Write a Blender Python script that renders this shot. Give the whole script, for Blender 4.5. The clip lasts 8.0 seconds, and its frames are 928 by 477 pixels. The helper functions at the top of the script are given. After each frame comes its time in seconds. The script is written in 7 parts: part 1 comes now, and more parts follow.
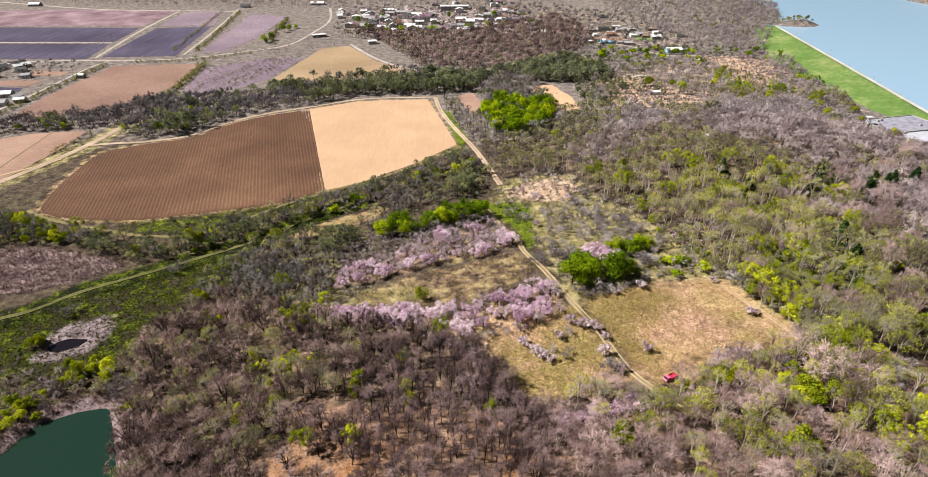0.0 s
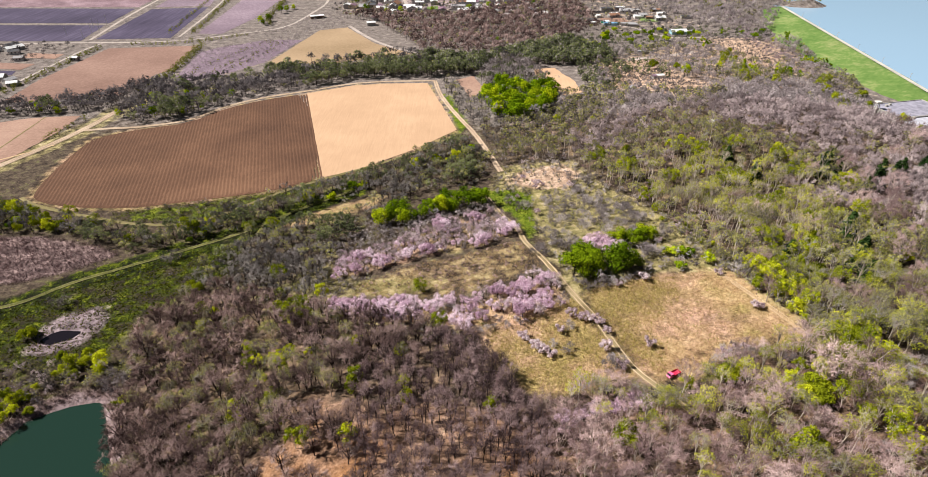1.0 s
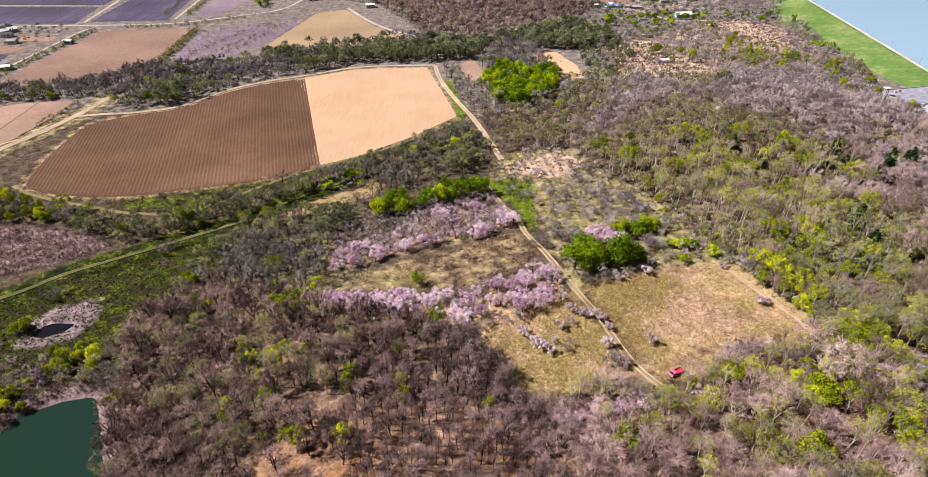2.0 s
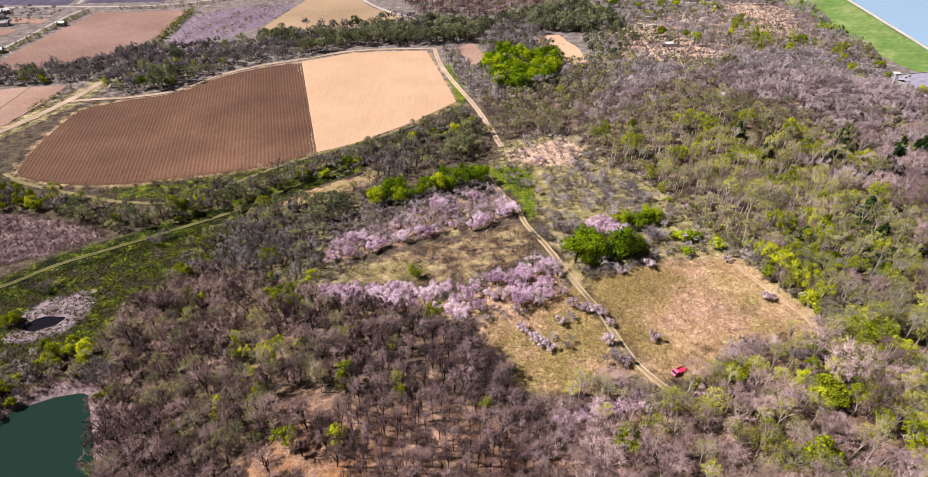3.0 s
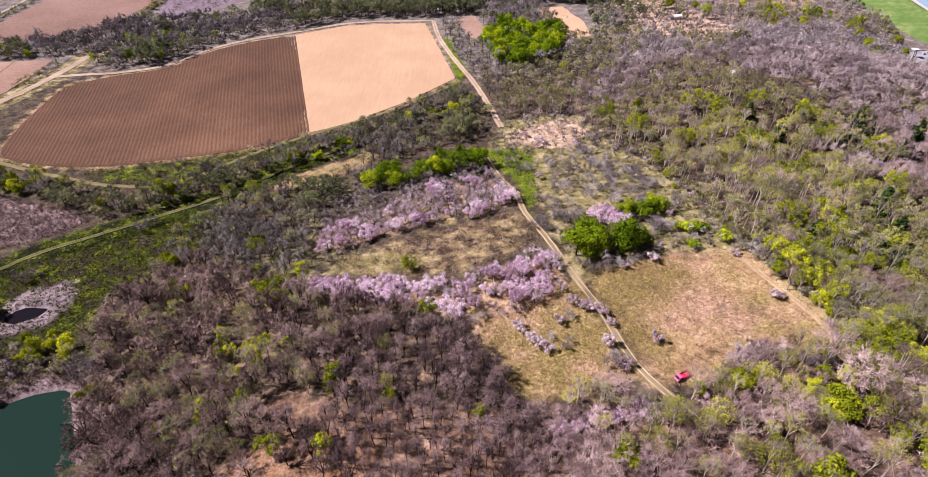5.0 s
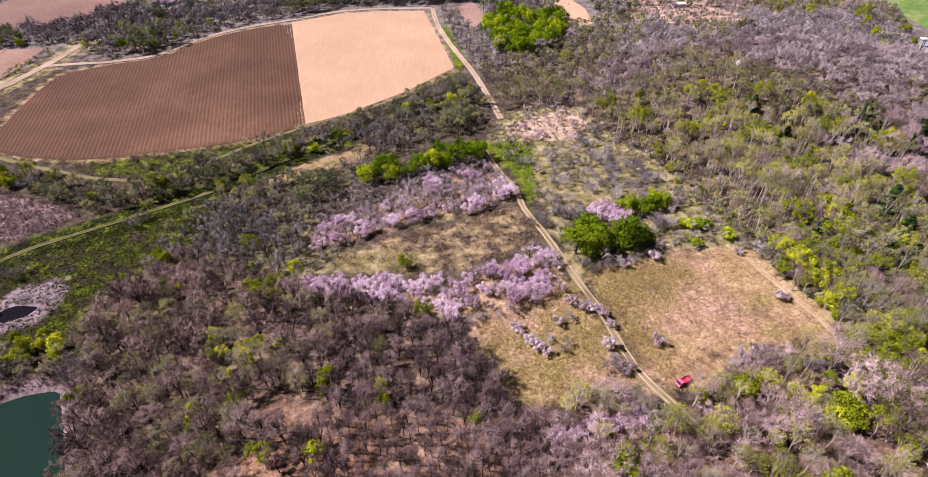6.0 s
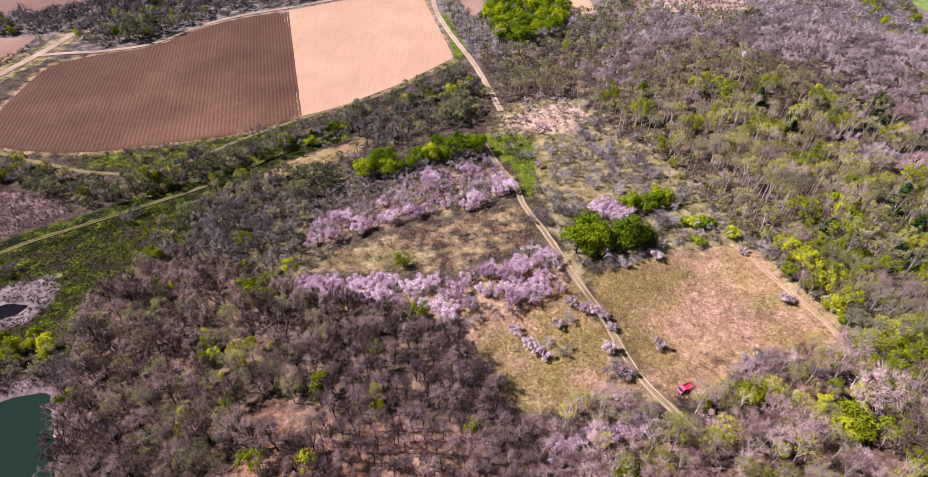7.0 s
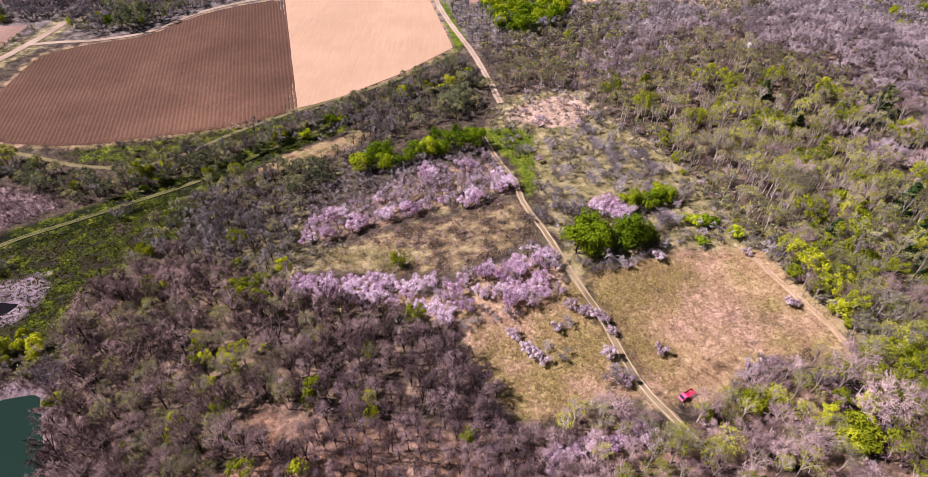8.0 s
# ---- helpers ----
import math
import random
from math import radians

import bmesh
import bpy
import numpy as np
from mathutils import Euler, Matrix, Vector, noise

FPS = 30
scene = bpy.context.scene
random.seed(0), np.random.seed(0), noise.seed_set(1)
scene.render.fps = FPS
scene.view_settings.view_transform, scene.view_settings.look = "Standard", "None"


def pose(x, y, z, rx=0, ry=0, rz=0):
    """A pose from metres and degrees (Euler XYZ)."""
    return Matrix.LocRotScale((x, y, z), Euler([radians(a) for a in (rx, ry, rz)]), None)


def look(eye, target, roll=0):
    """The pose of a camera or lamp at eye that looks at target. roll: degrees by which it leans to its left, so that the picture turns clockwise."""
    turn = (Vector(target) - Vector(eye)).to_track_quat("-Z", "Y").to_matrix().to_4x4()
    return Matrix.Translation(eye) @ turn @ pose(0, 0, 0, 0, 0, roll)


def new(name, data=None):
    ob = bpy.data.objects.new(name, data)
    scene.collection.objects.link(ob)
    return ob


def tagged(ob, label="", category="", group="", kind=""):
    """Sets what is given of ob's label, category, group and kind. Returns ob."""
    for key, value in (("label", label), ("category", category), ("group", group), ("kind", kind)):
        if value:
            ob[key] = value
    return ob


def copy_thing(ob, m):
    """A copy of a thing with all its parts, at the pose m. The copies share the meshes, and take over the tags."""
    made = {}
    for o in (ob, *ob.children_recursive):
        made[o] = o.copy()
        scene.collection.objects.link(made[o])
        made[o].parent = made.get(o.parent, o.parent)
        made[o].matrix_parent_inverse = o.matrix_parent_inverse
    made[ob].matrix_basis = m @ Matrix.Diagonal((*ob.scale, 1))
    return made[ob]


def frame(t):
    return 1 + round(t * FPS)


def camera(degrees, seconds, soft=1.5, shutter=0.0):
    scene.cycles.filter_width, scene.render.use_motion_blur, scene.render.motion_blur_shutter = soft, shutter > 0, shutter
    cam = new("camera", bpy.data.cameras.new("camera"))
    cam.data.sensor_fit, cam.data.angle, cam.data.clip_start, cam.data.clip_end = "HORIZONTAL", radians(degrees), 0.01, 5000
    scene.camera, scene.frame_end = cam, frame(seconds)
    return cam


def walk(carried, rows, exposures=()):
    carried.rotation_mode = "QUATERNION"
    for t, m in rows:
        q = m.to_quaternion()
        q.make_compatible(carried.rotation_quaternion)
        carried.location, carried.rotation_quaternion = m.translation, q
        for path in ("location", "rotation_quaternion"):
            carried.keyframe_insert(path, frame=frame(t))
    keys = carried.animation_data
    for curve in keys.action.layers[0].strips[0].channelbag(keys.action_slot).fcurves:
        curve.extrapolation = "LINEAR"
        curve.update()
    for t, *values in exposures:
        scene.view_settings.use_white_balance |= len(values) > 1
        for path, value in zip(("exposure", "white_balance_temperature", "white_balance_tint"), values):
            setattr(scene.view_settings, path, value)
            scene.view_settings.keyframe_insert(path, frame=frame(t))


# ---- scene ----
cam = camera(76.7, 8.0, soft=0.4)
METRES, EYE, TILT, LEAN, TURN = 50.0, 157.0, -31.0, 0.0, 0.0
ROWS = [
    (0.0, 0.0, 0.0, 0.0, 0.0, 0.0, -0.0),
    (0.5, 0.006, 0.0489, 0.0311, 0.05, -0.8, -0.02),
    (1.0, 0.0145, 0.1041, 0.0657, 0.11, -1.73, -0.03),
    (1.5, 0.0215, 0.1527, 0.0967, 0.16, -2.52, -0.08),
    (3.0, 0.0512, 0.3149, 0.1987, 0.34, -5.09, -0.2),
    (3.5, 0.062, 0.3636, 0.2287, 0.39, -5.83, -0.24),
    (4.0, 0.0731, 0.4159, 0.2626, 0.45, -6.56, -0.3),
    (4.5, 0.0865, 0.4685, 0.2951, 0.55, -7.27, -0.35),
    (6.0, 0.1205, 0.6239, 0.3946, 0.68, -9.29, -0.42),
    (6.5, 0.131, 0.6761, 0.4277, 0.77, -9.94, -0.5),
    (7.0, 0.1412, 0.7282, 0.4607, 0.82, -10.59, -0.53),
    (7.5, 0.1523, 0.7807, 0.4943, 0.89, -11.24, -0.6),
    (8.0, 0.1628, 0.8331, 0.5279, 0.93, -11.91, -0.61),
]
walk(cam, [(t, pose(0, 0, EYE, TILT, LEAN, TURN) @ pose(METRES * x, METRES * y, METRES * z, 90 + pitch, roll, yaw)) for t, x, y, z, yaw, pitch, roll in ROWS],
     exposures=[(0.0, 0.71, 6500, 8), (4.0, 0.68, 6240, 22), (8.0, 0.62, 6060, 31)])

# ---- world, sun, exposure ----
SUN_FROM, SUN_UP = (-1.0, 0.12), 46.0
world = bpy.data.worlds.new("sky")
scene.world = world
world.use_nodes = True
wt = world.node_tree
sky = wt.nodes.new("ShaderNodeTexSky")
sky.sky_type, sky.sun_disc = "NISHITA", False
sky.sun_elevation = radians(SUN_UP)
sky.sun_rotation = math.atan2(SUN_FROM[0], SUN_FROM[1])
wt.links.new(sky.outputs[0], wt.nodes["Background"].inputs[0])
wt.nodes["Background"].inputs[1].default_value = 0.0145
lamp = bpy.data.lights.new("sun", "SUN")
lamp.energy, lamp.angle, lamp.color = 5.0, radians(0.53), (1.0, 0.945, 0.87)
sun = new("sun", lamp)
flat = Vector((SUN_FROM[0], SUN_FROM[1], 0)).normalized() * math.cos(radians(SUN_UP))
sun.matrix_world = look((flat.x * 400, flat.y * 400, math.sin(radians(SUN_UP)) * 400), (0, 0, 0))


# ---- materials ----
def blank(name, rough=0.9):
    m = bpy.data.materials.new(name)
    m.use_nodes = True
    b = m.node_tree.nodes["Principled BSDF"]
    b.inputs["Roughness"].default_value = rough
    b.inputs["Specular IOR Level"].default_value = 0.25
    return m, m.node_tree, b


def node(nt, kind, **values):
    n = nt.nodes.new(kind)
    for key, value in values.items():
        n.inputs[key.replace("_", " ")].default_value = value
    return n


def noise_of(nt, vec, scale, detail=4.0, rough=0.6, distort=0.0):
    n = node(nt, "ShaderNodeTexNoise", Scale=scale, Detail=detail, Roughness=rough, Distortion=distort)
    nt.links.new(vec, n.inputs["Vector"])
    return n.outputs[0]


def ramp(nt, fac, stops):
    n = nt.nodes.new("ShaderNodeValToRGB")
    while len(n.color_ramp.elements) < len(stops):
        n.color_ramp.elements.new(0.5)
    for e, (p, c) in zip(n.color_ramp.elements, stops):
        e.position, e.color = p, (*c, 1)
    nt.links.new(fac, n.inputs[0])
    return n.outputs[0]


def mix(nt, fac, a, b, blend="MIX"):
    n = nt.nodes.new("ShaderNodeMix")
    n.data_type, n.blend_type = "RGBA", blend
    for value, slot in ((fac, n.inputs[0]), (a, n.inputs[6]), (b, n.inputs[7])):
        if isinstance(value, (int, float)):
            slot.default_value = value
        elif isinstance(value, tuple):
            slot.default_value = (*value, 1)
        else:
            nt.links.new(value, slot)
    return n.outputs[2]


def maths(nt, op, a, b=0.0, clamp=False):
    n = nt.nodes.new("ShaderNodeMath")
    n.operation, n.use_clamp = op, clamp
    for value, slot in ((a, n.inputs[0]), (b, n.inputs[1])):
        if isinstance(value, (int, float)):
            slot.default_value = value
        else:
            nt.links.new(value, slot)
    return n.outputs[0]


def bumped(nt, bsdf, height, strength, distance):
    n = node(nt, "ShaderNodeBump", Strength=strength, Distance=distance)
    nt.links.new(height, n.inputs["Height"])
    nt.links.new(n.outputs[0], bsdf.inputs["Normal"])


def earth(name, low, mid, high, big=0.03, small=0.8, rough=0.95, bump=0.5, distance=0.3, stretch=None):
    """Soil, straw or gravel: two scales of colour and a fine relief, in metres of the world."""
    m, nt, b = blank(name, rough)
    pos = nt.nodes.new("ShaderNodeNewGeometry").outputs["Position"]
    if stretch:
        mp = nt.nodes.new("ShaderNodeMapping")
        mp.inputs["Rotation"].default_value = (0, 0, radians(stretch[0]))
        mp.inputs["Scale"].default_value = (1, stretch[1], 1)
        nt.links.new(pos, mp.inputs["Vector"])
        fine_vec = mp.outputs[0]
    else:
        fine_vec = pos
    a = noise_of(nt, pos, big, 5)
    f = noise_of(nt, fine_vec, small, 6, 0.7)
    both = maths(nt, "ADD", maths(nt, "MULTIPLY", a, 0.55), maths(nt, "MULTIPLY", f, 0.45))
    nt.links.new(ramp(nt, both, [(0.36, low), (0.5, mid), (0.64, high)]), b.inputs["Base Color"])
    bumped(nt, b, f, bump, distance)
    return m


def plant(name, stops, shine=0.0, through_light=0.3, rough=0.7, spread=0.36):
    """Leaves, petals or twigs: colour by plant and by single leaf."""
    m = bpy.data.materials.new(name)
    m.use_nodes = True
    nt = m.node_tree
    nt.nodes.remove(nt.nodes["Principled BSDF"])
    tint = nt.nodes.new("ShaderNodeAttribute")
    tint.attribute_name = "tint"
    info = nt.nodes.new("ShaderNodeObjectInfo")
    own = maths(nt, "FRACT", maths(nt, "ADD", tint.outputs["Fac"], info.outputs["Random"]))
    isle = nt.nodes.new("ShaderNodeNewGeometry").outputs["Random Per Island"]
    t = maths(nt, "ADD", maths(nt, "MULTIPLY", own, 1 - spread), maths(nt, "MULTIPLY", isle, spread))
    colour = ramp(nt, t, stops)
    d = nt.nodes.new("ShaderNodeBsdfDiffuse")
    nt.links.new(colour, d.inputs[0])
    last = d.outputs[0]
    if through_light:
        tr = nt.nodes.new("ShaderNodeBsdfTranslucent")
        nt.links.new(colour, tr.inputs[0])
        ms = node(nt, "ShaderNodeMixShader", Fac=through_light)
        nt.links.new(last, ms.inputs[1])
        nt.links.new(tr.outputs[0], ms.inputs[2])
        last = ms.outputs[0]
    nt.links.new(last, nt.nodes["Material Output"].inputs["Surface"])
    return m


def paint(name, colour, rough=0.5, metal=0.0, wear=0.25, scale=2.0):
    m, nt, b = blank(name, rough)
    pos = nt.nodes.new("ShaderNodeNewGeometry").outputs["Position"]
    n = noise_of(nt, pos, scale, 5)
    dark = tuple(c * (1 - wear) for c in colour)
    light = tuple(min(1.0, c * (1 + 0.6 * wear)) for c in colour)
    nt.links.new(ramp(nt, n, [(0.35, dark), (0.65, light)]), b.inputs["Base Color"])
    b.inputs["Metallic"].default_value = metal
    return m


def water(name, colour, rough, ripple):
    m, nt, b = blank(name, rough)
    b.inputs["Base Color"].default_value = (*colour, 1)
    b.inputs["Specular IOR Level"].default_value = 0.5
    b.inputs["IOR"].default_value = 1.33
    pos = nt.nodes.new("ShaderNodeNewGeometry").outputs["Position"]
    bumped(nt, b, noise_of(nt, pos, 0.7, 4), ripple, 0.15)
    return m


M_BROWN = earth("ploughed_soil", (0.058, 0.028, 0.018), (0.110, 0.054, 0.032), (0.193, 0.100, 0.060), 0.012, 0.9, stretch=(-16, 0.06))
M_RIDGE = earth("ridge_soil", (0.069, 0.034, 0.022), (0.130, 0.066, 0.040), (0.215, 0.115, 0.069), 0.012, 1.4)
M_TAN = earth("harrowed_soil", (0.46, 0.295, 0.185), (0.505, 0.327, 0.208), (0.56, 0.37, 0.238), 0.03, 0.8, stretch=(-16, 0.08))
M_TANRIDGE = earth("harrowed_ridge", (0.43, 0.265, 0.15), (0.52, 0.33, 0.20), (0.59, 0.39, 0.245), 0.03, 0.9)
M_PINKSOIL = earth("pinkish_soil", (0.23, 0.138, 0.105), (0.32, 0.20, 0.155), (0.41, 0.27, 0.21), 0.02, 0.5)
M_REDSOIL = earth("red_brown_soil", (0.17, 0.098, 0.078), (0.245, 0.148, 0.119), (0.33, 0.21, 0.17), 0.012, 0.4)
M_OCHRE = earth("ochre_soil", (0.26, 0.18, 0.105), (0.335, 0.235, 0.145), (0.42, 0.30, 0.19), 0.012, 0.4)
# The next three far soils lean blue-mauve: bluish haze put into their colour
M_DARK = earth("dark_ploughed_soil", (0.036, 0.028, 0.055), (0.066, 0.053, 0.096), (0.125, 0.104, 0.165), 0.008, 0.3, stretch=(-4, 0.05))
M_MAUVE = earth("hazed_mauve_soil", (0.14, 0.100, 0.130), (0.22, 0.162, 0.205), (0.34, 0.262, 0.315), 0.008, 0.3)
M_REED = earth("dead_reed_bed", (0.10, 0.058, 0.072), (0.23, 0.148, 0.175), (0.42, 0.30, 0.34), 0.03, 0.7, bump=0.9, distance=0.6)
M_ROAD = earth("dirt_road", (0.26, 0.188, 0.13), (0.38, 0.285, 0.21), (0.51, 0.40, 0.31), 0.05, 1.2)
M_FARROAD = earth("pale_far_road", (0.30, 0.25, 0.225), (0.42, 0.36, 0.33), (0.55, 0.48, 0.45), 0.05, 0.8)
M_RUT = earth("worn_rut", (0.44, 0.32, 0.22), (0.54, 0.40, 0.285), (0.64, 0.49, 0.36), 0.05, 1.5)
M_TRACK = earth("grassy_track", (0.13, 0.115, 0.04), (0.20, 0.165, 0.07), (0.29, 0.23, 0.115), 0.05, 1.0)
M_FIELDPATH = earth("faint_path", (0.36, 0.245, 0.14), (0.48, 0.33, 0.195), (0.60, 0.43, 0.27), 0.12, 1.0)
M_PATH = earth("orchard_path_soil", (0.14, 0.105, 0.05), (0.24, 0.185, 0.10), (0.38, 0.295, 0.175), 0.08, 1.2)
M_PATHRUT = earth("orchard_rut", (0.36, 0.26, 0.165), (0.50, 0.37, 0.245), (0.62, 0.48, 0.335), 0.1, 1.5)
M_FADED = earth("faded_track", (0.05, 0.055, 0.010), (0.10, 0.105, 0.020), (0.18, 0.17, 0.05), 0.05, 1.0)
M_GRASSRUT = earth("rut_in_grass", (0.10, 0.09, 0.038), (0.19, 0.165, 0.082), (0.32, 0.275, 0.155), 0.05, 1.2)
M_LAWN = earth("dam_grass", (0.075, 0.150, 0.030), (0.125, 0.200, 0.050), (0.28, 0.30, 0.125), 0.03, 0.22)
M_CONCRETE = earth("concrete_strip", (0.28, 0.27, 0.24), (0.36, 0.345, 0.31), (0.44, 0.42, 0.38), 0.05, 0.8)
M_POND = water("pond_water", (0.012, 0.031, 0.023), 0.09, 0.03)
M_POOL = water("pool_water", (0.010, 0.008, 0.011), 0.06, 0.03)
# Sky's pale blue put into the base colour; the dim sky reflects little
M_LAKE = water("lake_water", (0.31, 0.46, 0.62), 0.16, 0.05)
M_BARK = plant("grey_brown_bark", [(0.0, (0.022, 0.015, 0.014)), (0.5, (0.042, 0.030, 0.027)), (1.0, (0.085, 0.064, 0.056))], through_light=0)
M_LILACBARK = plant("lilac_grey_bark", [(0.0, (0.13, 0.096, 0.10)), (0.5, (0.26, 0.20, 0.21)), (1.0, (0.48, 0.39, 0.40))], through_light=0)
M_PALEBARK = plant("pale_bark", [(0.0, (0.30, 0.245, 0.205)), (0.5, (0.47, 0.395, 0.34)), (1.0, (0.70, 0.615, 0.54))], through_light=0)
M_TWIG = plant("bare_twigs", [(0, (0.216, 0.172, 0.182)), (0.35, (0.360, 0.291, 0.302)), (0.65, (0.504, 0.416, 0.426)), (1, (0.683, 0.576, 0.581))], through_light=0.2, spread=0.12)
M_KNOLLTWIG = plant("brown_twigs", [(0, (0.066, 0.044, 0.042)), (0.35, (0.172, 0.116, 0.110)), (0.65, (0.305, 0.213, 0.200)), (1, (0.49, 0.36, 0.335))], through_light=0, spread=0.12)
# Darker, mauver copy of brown_twigs: the knoll's shaded right flank put into colour
M_SHADEDTWIG = plant("shaded_mauve_twigs", [(0, (0.050, 0.034, 0.036)), (0.35, (0.132, 0.088, 0.091)), (0.65, (0.235, 0.162, 0.165)), (1, (0.39, 0.28, 0.28))], through_light=0, spread=0.12)
M_PALETWIG = plant("pale_mauve_twigs", [(0, (0.117, 0.074, 0.075)), (0.35, (0.276, 0.185, 0.184)), (0.65, (0.445, 0.316, 0.311)), (1, (0.700, 0.519, 0.498))], through_light=0, spread=0.12)
M_GREYTWIG = plant("grey_twigs", [(0, (0.085, 0.076, 0.074)), (0.4, (0.185, 0.166, 0.162)), (0.7, (0.285, 0.258, 0.25)), (1, (0.42, 0.382, 0.365))], through_light=0, spread=0.12)
M_BUD = plant("budding_leaves", [(0.0, (0.15, 0.145, 0.048)), (0.5, (0.35, 0.342, 0.098)), (1.0, (0.61, 0.59, 0.155))], through_light=0.24, spread=0.2)
M_BUDBRIGHT = plant("bright_budding_leaves", [(0.0, (0.140, 0.151, 0.018)), (0.5, (0.356, 0.367, 0.041)), (1.0, (0.670, 0.648, 0.092))], through_light=0.22, spread=0.2)
M_GREEN = plant("young_green_leaves", [(0.0, (0.055, 0.105, 0.004)), (0.5, (0.18, 0.275, 0.006)), (1.0, (0.54, 0.60, 0.014))], through_light=0.16, spread=0.2)
M_YELLOW = plant("yellow_green_leaves", [(0.0, (0.115, 0.145, 0.008)), (0.5, (0.28, 0.315, 0.012)), (1.0, (0.62, 0.64, 0.026))], through_light=0.18, spread=0.2)
M_MIDGREEN = plant("mid_green_leaves", [(0.0, (0.085, 0.150, 0.005)), (0.5, (0.19, 0.27, 0.007)), (1.0, (0.44, 0.49, 0.012))], through_light=0.14, spread=0.2)
M_PINK = plant("pink_blossom", [(0.0, (0.30, 0.165, 0.25)), (0.4, (0.70, 0.49, 0.63)), (0.8, (0.93, 0.78, 0.885)), (1.0, (0.98, 0.88, 0.95))], through_light=0.18)
M_WHITE = plant("pale_blossom", [(0.0, (0.36, 0.26, 0.30)), (0.5, (0.60, 0.475, 0.535)), (1.0, (0.88, 0.78, 0.82))], through_light=0.2)
M_NEEDLE = plant("dark_needles", [(0.0, (0.020, 0.045, 0.014)), (1.0, (0.05, 0.085, 0.022))], through_light=0)
M_DKGREEN = plant("hedge_leaves", [(0.0, (0.075, 0.088, 0.045)), (0.5, (0.165, 0.188, 0.086)), (1.0, (0.30, 0.325, 0.135))], through_light=0.38, spread=0.2)
M_BELTTWIG = plant("belt_twigs", [(0.0, (0.08, 0.070, 0.075)), (0.35, (0.14, 0.123, 0.129)), (0.65, (0.19, 0.168, 0.175)), (1.0, (0.26, 0.233, 0.24))], through_light=0.35, spread=0.12)
M_SHRUB = plant("mauve_grey_twigs", [(0, (0.120, 0.100, 0.105)), (0.35, (0.230, 0.197, 0.201)), (0.65, (0.360, 0.315, 0.318)), (1, (0.560, 0.505, 0.500))], through_light=0, spread=0.12)
M_HEDGE = plant("budding_hedge", [(0.0, (0.12, 0.125, 0.03)), (0.5, (0.20, 0.205, 0.05)), (1.0, (0.32, 0.32, 0.07))], through_light=0.3)
M_DARKREED = plant("dark_reed_stubble", [(0.0, (0.05, 0.032, 0.034)), (0.5, (0.21, 0.142, 0.143)), (1.0, (0.56, 0.42, 0.415))], through_light=0)
M_STRAW = plant("dry_grass_blades", [(0.0, (0.26, 0.155, 0.07)), (0.5, (0.50, 0.355, 0.19)), (1.0, (0.76, 0.58, 0.36))], through_light=0.2)
M_OLIVE = plant("olive_grass_blades", [(0.0, (0.11, 0.09, 0.02)), (0.5, (0.36, 0.30, 0.075)), (1.0, (0.72, 0.60, 0.21))], through_light=0.2)
M_REEDBLADE = plant("dead_reed_blades", [(0.0, (0.10, 0.068, 0.062)), (0.5, (0.27, 0.195, 0.18)), (1.0, (0.62, 0.50, 0.47))], through_light=0.2)
# Distant mauve twigs, paled and flattened: air haze put into their colour
M_HAZEDTWIG = plant("hazed_mauve_twigs", [(0, (0.254, 0.217, 0.225)), (0.35, (0.355, 0.305, 0.313)), (0.65, (0.440, 0.382, 0.389)), (1, (0.551, 0.488, 0.493))], through_light=0.4, spread=0.12)
M_LILAC = plant("lilac_brush", [(0.0, (0.16, 0.115, 0.145)), (0.5, (0.31, 0.235, 0.28)), (1.0, (0.48, 0.385, 0.435))], through_light=0)
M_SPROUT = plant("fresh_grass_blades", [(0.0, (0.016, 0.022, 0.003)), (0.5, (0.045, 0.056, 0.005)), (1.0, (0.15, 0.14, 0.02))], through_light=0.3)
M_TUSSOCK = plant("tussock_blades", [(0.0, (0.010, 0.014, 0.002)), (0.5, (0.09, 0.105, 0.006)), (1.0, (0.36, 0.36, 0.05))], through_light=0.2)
M_RED = paint("red_lacquer", (0.50, 0.010, 0.040), 0.35)
M_PINKRED = paint("faded_pink_lacquer", (0.78, 0.14, 0.30), 0.35)
M_GLASS = paint("dark_window_glass", (0.03, 0.035, 0.045), 0.08)
M_TYRE = paint("tyre_rubber", (0.025, 0.025, 0.025), 0.9)
M_WALLS = [paint("white_render", (0.66, 0.64, 0.62), 0.85), paint("cream_render", (0.55, 0.47, 0.36), 0.85), paint("grey_block", (0.36, 0.34, 0.33), 0.9), paint("pale_blue_boards", (0.34, 0.56, 0.66), 0.7), paint("brown_boards", (0.17, 0.11, 0.075), 0.8)]
